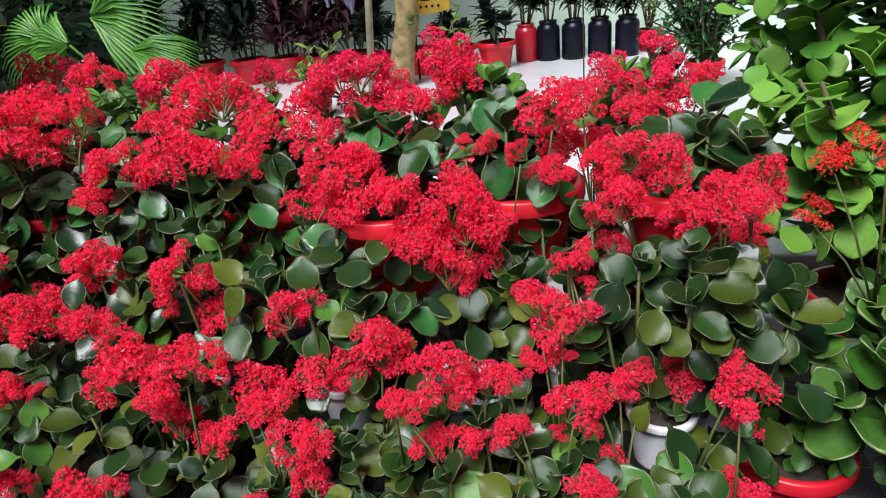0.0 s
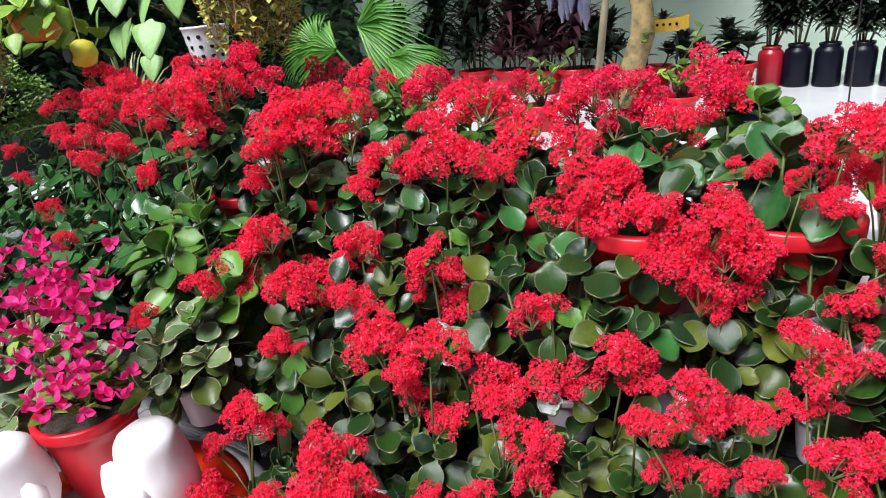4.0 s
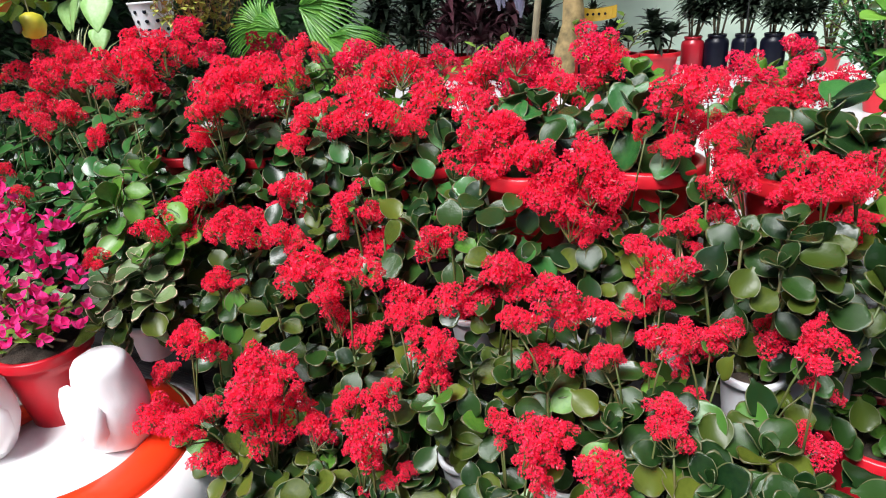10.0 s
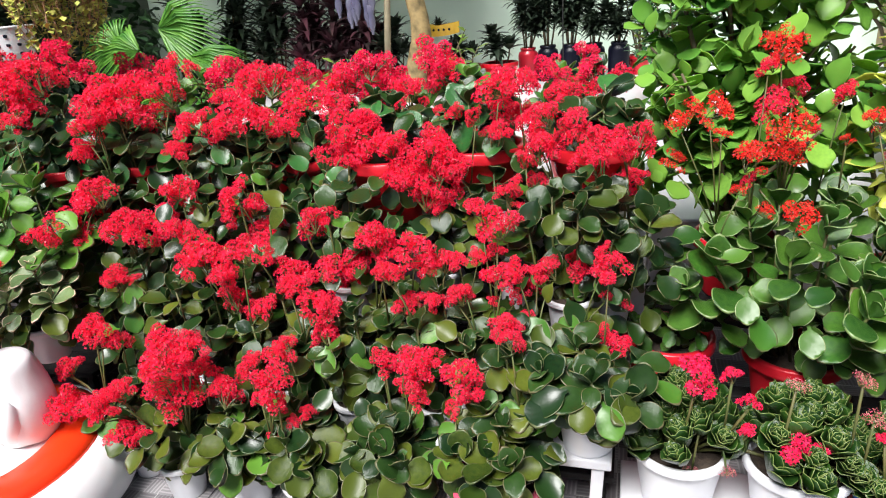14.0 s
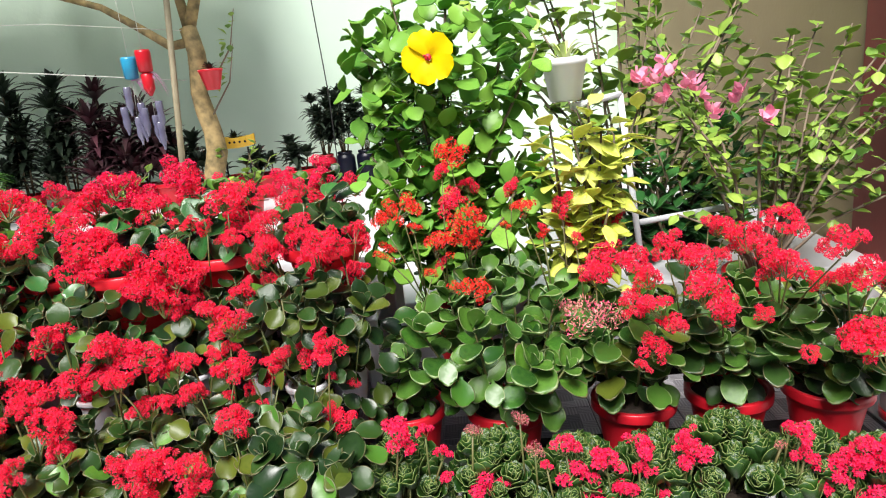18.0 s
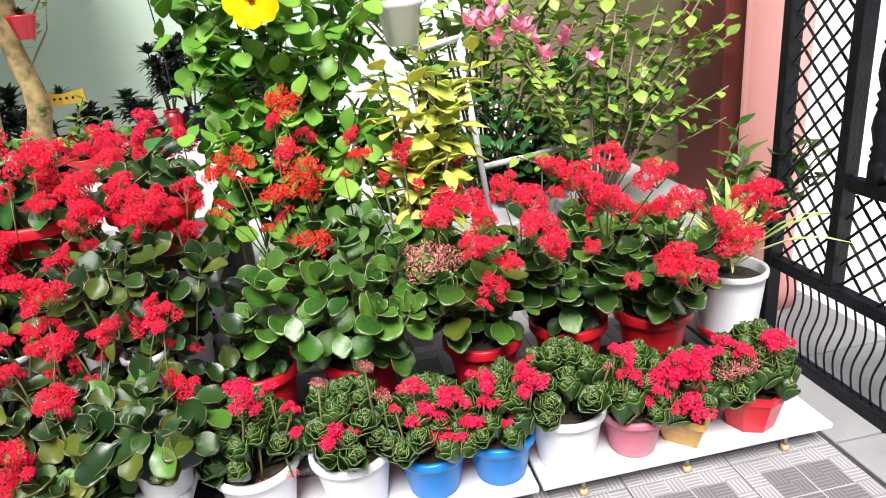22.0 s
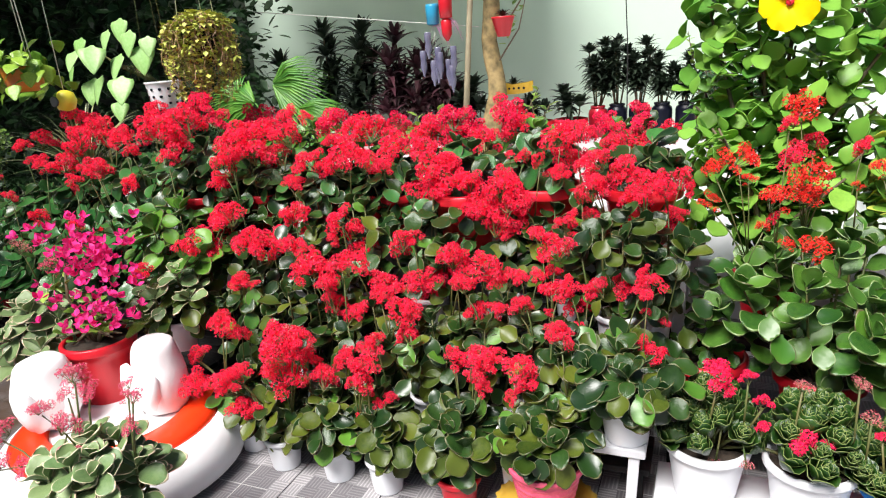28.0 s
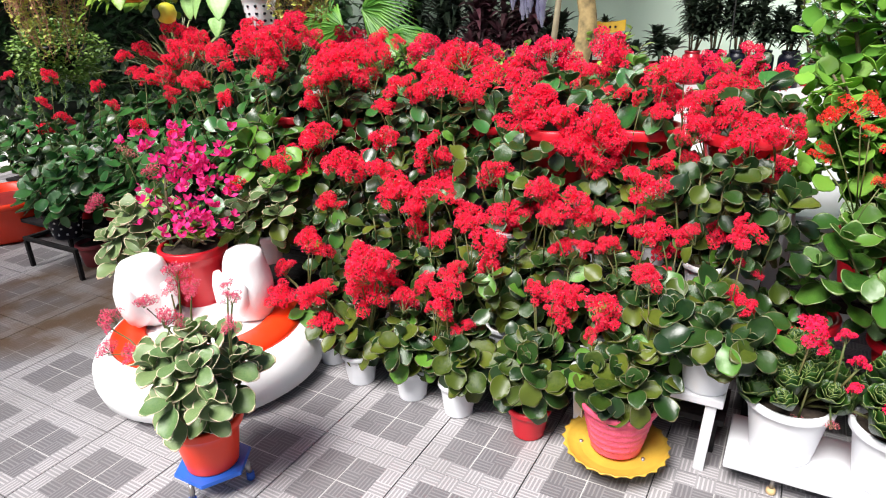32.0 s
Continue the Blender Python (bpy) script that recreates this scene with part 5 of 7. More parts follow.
LEAVES_BUSH = [blade(1.0, 0.55 + 0.1 * k, 0.2, 0.2, 0.12, 0.5, 0.012, (BUSH, BUSH), False, 6, 4, 0.03) for k in range(3)]
LEAVES_HIB = [blade(1.0, 0.78 + 0.08 * k, 0.12, 0.25, 0.16, 0.0, 0.014, (LEAF_HIB, LEAF_HIB), False, 6, 4, 0.03) for k in range(3)]
LEAVES_LIME = [blade(1.0, 0.48 + 0.07 * k, 0.25, 0.3, 0.12, 0.4, 0.012, (LIME, LIME), False, 7, 4, 0.03) for k in range(3)]
LEAVES_PALE = [blade(1.0, 0.74 + 0.08 * k, 0.1, 0.3, 0.08, 0.35, 0.01, (LEAF_PALE, LEAF_PALE), False, 12, 4, 0.0, 0.46) for k in range(3)]
POTHOS = material("heart_vine_leaf", (0.07, 0.22, 0.02), (0.36, 0.52, 0.06), 0.36, 9, 0.2, 0.7, fine=60, trans=0.2)
LEAVES_HEART = [blade(1.0, 0.76 + 0.08 * k, 0.15, 0.3, 0.08, 0.3, 0.012, (POTHOS, POTHOS), False, 10, 4, 0.02, 0.48) for k in range(3)]
LEAVES_FRESHB = [blade(1.0, 0.5, 0.2, 0.25, 0.12, 0.5, 0.012, (LEAF_FRESH, LEAF_FRESH), False, 6, 4, 0.03)]
LEAVES_DARKB = [blade(1.0, 0.55, 0.2, 0.2, 0.12, 0.5, 0.012, (LEAF_DARK, LEAF_DARK), False, 6, 4, 0.03)]


def shrub(name, label, base, pot, shoots, leaves, size, step, category="shrub", droop=0.0, wood=STEM_DARK, width=0.006, fan=(20, 50), seed=3, joined=False):
    """A pot with woody shoots; leaves stand singly along the upper part of each. shoots: tips relative to the base."""
    r = random.Random(seed)
    root = thing(name, Matrix.Translation(base), label, category)
    if pot:
        me, soil, ph, pr = POTS[pot]
        put("pot", me, root)
        put("soil", soil, root)
    else:
        ph = 0.0
    for tx, ty, tz, start in shoots:
        b = Vector((tx * 0.08, ty * 0.08, ph - 0.01))
        e = Vector((tx, ty, tz))
        mid = b.lerp(e, 0.5) + Vector((tx * -0.12 + r.uniform(-0.05, 0.05), ty * -0.12 + r.uniform(-0.04, 0.04), 0.03))
        s = Shape()
        s.tube([b, b.lerp(mid, 0.6), mid, e], [width * 1.4, width * 1.1, width, width * 0.5], 6)
        st = put("stem", s.mesh("stem", (wood,)), root)
        sh = Shape()
        n = max(3, int((e - b).length * (1 - start) / step))
        for k in range(n):
            t = start + (1 - start) * (k + r.uniform(0, 0.7)) / n
            p = b.lerp(mid, t * 2) if t < 0.5 else mid.lerp(e, t * 2 - 1)
            az = 137.5 * k + r.uniform(-30, 30)
            pitch = r.uniform(*fan) - droop * 60
            m = aim(p, az, pitch, r.uniform(-25, 25), size * r.uniform(0.7, 1.15))
            me = r.choice(leaves)
            if joined:
                sh.add([m @ v.co for v in me.vertices], [tuple(f.vertices) for f in me.polygons])
                mats = me.materials[:1]
            else:
                put("leaf", me, root, m)
        if joined:
            put("foliage", sh.mesh("foliage", mats), st)
    return root


def hibiscus():
    r = random.Random(12)
    shoots = [(r.uniform(-0.28, 0.34), r.uniform(-0.16, 0.16), r.uniform(0.4, 1.15), 0.3) for _ in range(22)] + [(-0.13, -0.02, 1.2, 0.3), (0.05, 0.1, 1.35, 0.35), (0.25, 0.1, 1.2, 0.3), (0.0, 0.0, 0.7, 0.2), (0.2, -0.1, 0.6, 0.2)]
    root = shrub("hibiscus_bush", "leafy hibiscus bush with a large yellow flower", (0.55, 1.4, 0.3), "bigred", shoots, SPOON_HIB, 0.085, 0.022, width=0.007, seed=4, fan=(-60, 30))
    s = Shape()
    for k in range(5):
        a = 6.2832 * k / 5
        pts = []
        for i in range(6):
            u = i / 5
            w = 0.056 * (0.22, 0.5, 0.8, 1.0, 0.95, 0.5)[i]
            for j in range(5):
                q = 2 * j / 4 - 1
                v = Vector((0.012 + 0.1 * u, q * w, 0.045 * u - 0.035 * u * u + 0.008 * math.sin(6 * q + k) * u + 0.004 * k * (q > 0)))
                pts.append(Matrix.Rotation(a, 3, "Z") @ v)
        s.add(pts, [(i * 5 + j, i * 5 + j + 5, i * 5 + j + 6, i * 5 + j + 1) for i in range(5) for j in range(4)], 0)
    fo = Shape()
    for k in range(520):
        me = r.choice(SPOON_HIB)
        m = aim(Vector((r.uniform(-0.3, 0.3), r.uniform(-0.12, 0.15), r.uniform(0.32, 1.2))), r.uniform(0, 360), r.uniform(-75, 5), r.uniform(-30, 30), r.uniform(0.055, 0.09))
        fo.add([m @ v.co for v in me.vertices], [tuple(f.vertices) for f in me.polygons])
    put("foliage", fo.mesh("foliage", (LEAF_HIB,)), root)
    fl = put("flower", s.mesh("flower", (YELLOW,)), root, look((-0.03, -0.17, 1.02), (-0.2, -2.4, 1.2)) @ pose(0, 0, 0, 180, 0, 0) @ Matrix.Scale(0.68, 4), "large open yellow hibiscus flower")
    s = Shape()
    s.lathe([(0.002, 0.006), (0.014, 0.01), (0.015, 0.017), (0.008, 0.017), (0.004, 0.02)], 10)
    s.tube([(0, 0, 0.01), (0.004, 0.0, 0.06), (0.01, 0, 0.085)], [0.003, 0.0025, 0.004], 6)
    put("flower_throat", s.mesh("flower_throat", (SCARLET,)), fl)


def right_bushes():
    r = random.Random(21)
    hibiscus()
    shoots = [(r.uniform(-0.16, 0.2), r.uniform(-0.14, 0.1), r.uniform(0.4, 0.88), 0.25) for _ in range(16)] + [(0.1, -0.1, 0.3, 0.3), (0.0, -0.15, 0.45, 0.2)]
    shrub("croton_bush", "yellow-leaved shrub with long drooping leaves", (0.93, 1.25, 0.3), "redtall", shoots, LEAVES_LIME, 0.098, 0.024, droop=0.3, seed=6, fan=(-30, 60))
    shoots = [(r.uniform(-0.45, 0.55), r.uniform(-0.25, 0.3), r.uniform(0.45, 1.08), 0.42) for _ in range(34)]
    root = shrub("bougainvillea_bush", "thin-branched bougainvillea bush with small leaves and pale pink bracts", (1.62, 1.55, 0.3), "bigred", shoots, LEAVES_BUSH, 0.062, 0.02, wood=TWIG, width=0.005, seed=8, joined=True, fan=(-50, 50))
    for x, z in ((1.12, 1.2), (1.18, 1.19), (1.22, 1.22), (1.26, 1.18), (1.2, 1.14), (1.29, 1.15), (1.43, 1.12), (1.36, 1.07), (1.5, 1.05)):
        for k in range(3):
            put("bract", BRACTS_PALE[k], root, Matrix.Translation((x - 1.62 + r.uniform(-0.02, 0.02), -0.28 + r.uniform(-0.03, 0.03), z - 0.3 + r.uniform(-0.02, 0.02))) @ Euler((r.uniform(-0.6, 1.2), r.uniform(-0.6, 0.6), r.uniform(0, 6))).to_matrix().to_4x4() @ Matrix.Scale(0.036, 4))
    # upper canopy of a taller shrub above the terrace
    shoots = [(r.uniform(-0.7, 0.8), r.uniform(-0.3, 0.5), r.uniform(0.7, 1.4), 0.35) for _ in range(30)]
    shrub("tall_shrub", "tall loose shrub with bright green leaves on the terrace", (1.35, 2.2, 0.4), None, shoots, LEAVES_BUSH, 0.09, 0.03, wood=TWIG, width=0.006, seed=9, joined=True, fan=(-50, 50))
    shoots = [(r.uniform(-0.32, 0.3), r.uniform(-0.25, 0.25), r.uniform(0.22, 0.8), 0.1) for _ in range(52)]
    shrub("fern_bush", "feathery dark green bush on the terrace behind the hibiscus", (0.52, 3.9, 0.4), "redtall", shoots, [blade(1.0, 0.4, 0.2, 0.3, 0.1, 0.6, 0.01, (MATS["dark_leaf"], MATS["dark_leaf"]), False, 5, 2)], 0.055, 0.012, seed=15, joined=True, fan=(-50, 50))
    # Added dark foliage in place of the black shaded gap behind the bushes.
    shoots = [(r.uniform(-0.6, 0.6), r.uniform(-0.15, 0.2), r.uniform(0.2, 0.65), 0.15) for _ in range(34)]
    shrub("shade_filler", "dark green leaf mass added for the shaded gap low on the terrace", (1.5, 2.05, 0.4), None, shoots, LEAVES_DARKB, 0.1, 0.03, seed=14, joined=True, fan=(-50, 50))
    shoots = [(r.uniform(-0.05, 0.25), r.uniform(-0.35, 0.1), r.uniform(0.25, 0.5), 0.3) for _ in range(10)]
    shrub("broadleaf_plant", "broad green leafy plant beside the gate", (1.98, 1.36, 0.0), None, [(q[0], q[1], q[2] + 0.3, q[3] + 0.2) for q in shoots], LEAVES_FRESHB, 0.085, 0.026, seed=10)
    # white bucket with striped spider plant
    POTS["bucket"] = (pot_mesh(0.24, 0.11, 0.09, P_WHITE, 0.006, 0.02), soil_mesh(0.1, 0.2), 0.24, 0.11)
    me, soil, ph, pr = POTS["bucket"]
    root = thing("spider_plant", Matrix.Translation((1.9, 1.1, 0.12)), "cream-striped spider plant in a white bucket on the rack", "potted plant")
    put("pot", me, root)
    put("soil", soil, root)
    s = Shape()
    strap_tuft(s, Vector((0, 0, ph - 0.01)), 30, 0.5, 0.03, 0.42, 5, 0.7)
    put("foliage", s.mesh("foliage", (STRIPE,)), root)
    s = Shape()
    s.lathe([(0.092, 0), (0.096, 0.002), (0.096, 0.03), (0.092, 0.032), (0.088, 0.03)], 24)
    put("base_ring", s.mesh("base_ring", (P_RED,)), root)
    # white hanging pot and its pipe frame
    root = thing("white_pot", Matrix.Translation((0.94, 1.45, 1.15)), "white plastic pot held by a pipe frame", "pot")
    s = Shape()
    s.lathe([(0.045, 0), (0.05, 0.004), (0.068, 0.11), (0.074, 0.115), (0.074, 0.135), (0.068, 0.135), (0.05, 0.02)], 28)
    put("body", s.mesh("body", (P_WHITE,)), root)
    s = Shape()
    strap_tuft(s, Vector((0, 0, 0.11)), 14, 0.16, 0.016, 0.5, 6, 0.8)
    put("foliage", s.mesh("foliage", (STRIPE,)), root)
    root = thing("pipe_frame", Matrix.Translation((1.2, 1.55, 0.3)), "white plastic pipe plant frame", "frame")
    for a, b in (((-0.06, 0, 0.85), (0.03, 0, -0.0)), ((-0.24, -0.1, 0.83), (-0.06, 0, 0.85)), ((0.0, 0, 0.4), (0.5, 0.1, 0.42)), ((0.5, 0.1, 0.42), (0.5, 0.1, 0.0))):
        s = Shape()
        s.tube([a, b], 0.011, 10)
        put("pipe", s.mesh("pipe", (P_WHITE,)), root)


def bract_mesh(mat, seed):
    r = random.Random(seed)
    s = Shape()
    for k in range(3):
        a = 6.2832 * k / 3 + r.uniform(-0.2, 0.2)
        m = Euler((0, radians(-40 + r.uniform(-12, 12)), a)).to_matrix()
        pts = [m @ Vector(p) for p in ((0, 0, 0), (0.4, 0.38, 0.05), (0.8, 0.3, 0.12), (1.1, 0, 0.1), (0.8, -0.3, 0.12), (0.4, -0.38, 0.05), (0.55, 0, -0.06))]
        s.add(pts, [(0, 1, 6), (1, 2, 6), (2, 3, 6), (3, 4, 6), (4, 5, 6), (5, 0, 6)])
    return s.mesh("bract", (mat,), False)


BRACTS = [bract_mesh(BRACT, k) for k in range(3)]
BRACTS_PALE = [bract_mesh(BRACT_PALE, 5 + k) for k in range(3)]


# ---- white dish with figures, and the plants about it ----
def slab_stand(at, h):
    root = thing("low_stand", Matrix.Translation((at[0], at[1], 0)), "small dark metal stand under a pot", "plant stand")
    s = Shape()
    s.lathe([(0.05, h - 0.012), (0.062, h - 0.01), (0.062, h - 0.002), (0.05, h)], 20)
    put("top", s.mesh("top", (IRON_RACK,)), root)
    for k in range(3):
        a = 2.0944 * k
        s = Shape()
        s.tube([(0.05 * math.cos(a), 0.05 * math.sin(a), h - 0.01), (0.06 * math.cos(a), 0.06 * math.sin(a), 0)], 0.005, 6)
        put("leg", s.mesh("leg", (IRON_RACK,)), root)


def dish_group():
    root = thing("round_planter", Matrix.Translation((-1.425, 0.44, 0)), "round white plaster planter base with orange rim and white statuettes", "planter")
    s = Shape()
    s.lathe([(0.31, 0), (0.35, 0.008), (0.378, 0.03), (0.388, 0.07), (0.385, 0.11), (0.365, 0.145), (0.34, 0.17), (0.322, 0.18), (0.317, 0.17), (0.3, 0.1), (0.1, 0.1)], 56, wobble=0.006)
    put("base", s.mesh("base", (PLASTER,)), root)
    s = Shape()
    s.lathe([(0.206, 0.15), (0.206, 0.2), (0.214, 0.207), (0.26, 0.206), (0.295, 0.199), (0.318, 0.184), (0.312, 0.15)], 56)
    put("orange_rim", s.mesh("orange_rim", (P_ORANGE,)), root)
    s = Shape()
    s.lathe([(0.2045, 0.1), (0.2045, 0.19), (0.15, 0.193), (0.05, 0.194)], 40)
    put("inner_floor", s.mesh("inner_floor", (PLASTER,)), root)
    for fx, fy, turn, size, tall in ((-0.175, -0.095, 70, 0.92, 0.9), (0.125, 0.085, 0, 0.8, 0.98)):
        s = Shape()
        s.lathe([(0.045, 0.19), (0.066, 0.194), (0.085, 0.21), (0.1, 0.245), (0.106, 0.285), (0.105, 0.325), (0.1, 0.355), (0.094, 0.385), (0.09, 0.41), (0.083, 0.432), (0.068, 0.448), (0.03, 0.455)], 40)
        s.v = [Vector(v) + noise.noise_vector(Vector(v) * 11 + Vector((turn, 0, 0))) * 0.012 + Vector((0, 0, 0.0012 * math.sin(v[2] * 260))) for v in s.v]
        s.tube([(-0.05, -0.075, 0.235), (-0.075, -0.078, 0.28), (-0.086, -0.08, 0.33), (-0.09, -0.078, 0.362), (-0.098, -0.076, 0.376)], [0.03, 0.036, 0.03, 0.022, 0.013], 14)
        s.tube([(0.02, -0.085, 0.24), (0.045, -0.09, 0.29), (0.05, -0.088, 0.335), (0.035, -0.08, 0.365)], [0.026, 0.034, 0.028, 0.012], 14)
        put("statuette", s.mesh("statuette", (PLASTER,)), root, Matrix.Translation((fx, fy, 0.19)) @ Matrix.Diagonal((size, size, tall, 1)) @ pose(0, 0, 0, 0, 0, turn) @ Matrix.Translation((0, 0, -0.19)))
    # red pot with bougainvillea
    r = random.Random(31)
    base = Vector((-1.575, 0.545, 0.19))
    POTS["dishpot"] = (pot_mesh(0.222, 0.112, 0.08, P_RED, 0.009, 0.03), soil_mesh(0.103, 0.208), 0.222, 0.112)
    root = shrub("bougainvillea_plant", "small bougainvillea with magenta bracts in a red pot", base, "dishpot", [(r.uniform(-0.16, 0.16), r.uniform(-0.1, 0.14), r.uniform(0.28, 0.5), 0.05) for _ in range(9)] + [(0.12 * math.cos(k), 0.12 * math.sin(k), 0.25, 0.3) for k in range(9)], LEAVES_BUSH, 0.055, 0.03, seed=13)
    for k in range(300):
        a, q = r.uniform(0, 6.28), r.uniform(0.2, 1)
        p = (0.09 + r.uniform(-0.17, 0.15), r.uniform(-0.14, 0.06), 0.47 + r.uniform(-0.17, 0.18))
        if noise.noise(Vector(p) * 9) < -0.05:
            continue
        put("bract", BRACTS[k % 3], root, Matrix.Translation(p) @ Euler((r.uniform(-0.3, 1.4), r.uniform(-0.7, 0.7), r.uniform(0, 6))).to_matrix().to_4x4() @ Matrix.Scale(0.025, 4))
    # grey-green plants round it
    kalanchoe("grey-green kalanchoe with pale leaf edges and fading pink flowers", "white", -1.82, 0.55, 0.22, 0.17, 96, [(-0.2, -0.05, 0.3, 0.036), (-0.03, 0.0, 0.5, -0.036), (0.1, 0.0, 0.44, 0.03)], SPOON_GREY, 0.085, crown=0.3, rnd=r, heads_set=HEADS_DULL, skirt=46, skirt_low=0.06)
    slab_stand((-1.82, 0.55), 0.22)
    kalanchoe("grey-green kalanchoe spilling over a plain figure", "white", -1.4, 0.74, 0.3, 0.13, 64, [(-0.06, -0.06, 0.31, 0.03)], SPOON_GREY + SPOON_OLIVE, 0.075, crown=0.27, rnd=r, skirt=40, skirt_low=0.1)
    # orange pot on a blue stand
    root = thing("plant_stand", Matrix.Translation((-0.97, 0.01, 0)), "small blue plant stand with short legs", "plant stand")
    blue = material("blue_stand_plastic", (0.02, 0.12, 0.55), (0.02, 0.09, 0.42), 0.35, 10)
    s = Shape()
    s.lathe([(0.06, 0.062), (0.098, 0.062), (0.102, 0.066), (0.1, 0.075), (0.06, 0.075)], 6)
    put("top_ring", s.mesh("top_ring", (blue,), False), root)
    for k in range(3):
        a = radians(-85 + 120 * k)
        s = Shape()
        s.tube([(0.085 * math.cos(a), 0.085 * math.sin(a), 0.062), (0.09 * math.cos(a), 0.09 * math.sin(a), 0.016)], 0.007, 8)
        leg = put("leg", s.mesh("leg", (material("dull_steel", (0.4, 0.4, 0.4)),)), root)
        s = Shape()
        s.lathe([(0.01, 0), (0.012, 0.004), (0.011, 0.022), (0.007, 0.024)], 10, at=(0.09 * math.cos(a), 0.09 * math.sin(a), 0))
        put("rubber_foot", s.mesh("rubber_foot", (blue,)), leg)
    kalanchoe("grey-green kalanchoe with pink flower heads in an orange pot", "orange", -0.97, 0.01, 0.075, 0.13, 110, HEADS_ORANGEPOT, SPOON_GREY, 0.08, heads_set=HEADS_DULL, crown=0.36, rnd=r, drop=0.45, steep=-12, bottom=0.19)


HEADS_ORANGEPOT = [(-0.078, 0.01, 0.407, 0.032), (-0.061, 0.05, 0.522, 0.028), (0.142, 0.03, 0.505, 0.022), (0.159, 0.0, 0.45, 0.02), (-0.3, -0.01, 0.36, 0.03), (-0.31, -0.03, 0.28, 0.024), (-0.19, -0.04, 0.302, 0.025), (-0.025, -0.03, 0.363, 0.022), (-0.184, 0.03, 0.423, 0.024), (0.11, 0.05, 0.52, 0.016), (-0.01, 0.04, 0.49, 0.022), (-0.1, 0.05, 0.47, 0.02)]


def pink_stand():
    root = thing("plant_stand", Matrix.Translation((-0.03, 0.575, 0)), "yellow scalloped dish on thin metal legs", "plant stand")
    s = Shape()
    v, f = [], []
    n = 72
    for r_, z in ((0.05, 0.05), (0.1, 0.05), (0.128, 0.06), (0.14, 0.07), (0.14, 0.066), (0.126, 0.054), (0.05, 0.045)):
        for k in range(n):
            a = 6.2832 * k / n
            q = r_ + (0.005 * math.cos(24 * a) if r_ > 0.13 else 0)
            v.append((q * math.cos(a), q * math.sin(a), z))
    for i in range(6):
        for k in range(n):
            f.append((i * n + k, i * n + (k + 1) % n, (i + 1) * n + (k + 1) % n, (i + 1) * n + k))
    s.add(v, f)
    s.add([(0.05 * math.cos(6.2832 * k / 24), 0.05 * math.sin(6.2832 * k / 24), 0.05) for k in range(24)], [tuple(range(24))])
    put("dish", s.mesh("dish", (material("mustard_plastic", (0.6, 0.38, 0.05), (0.5, 0.3, 0.04), 0.45, 12),)), root)
    for x, y in ((-0.09, -0.02), (0.08, -0.02), (0, 0.1)):
        s = Shape()
        s.tube([(x, y, 0.016), (x, y, 0.056)], 0.005, 8)
        leg = put("leg", s.mesh("leg", (material("dull_steel", (0.4, 0.4, 0.4)),)), root)
        s = Shape()
        s.lathe([(0.009, 0), (0.011, 0.003), (0.01, 0.02), (0.006, 0.021)], 10, at=(x, y, 0))
        put("rubber_foot", s.mesh("rubber_foot", (material("green_rubber", (0.02, 0.5, 0.28)),)), leg)


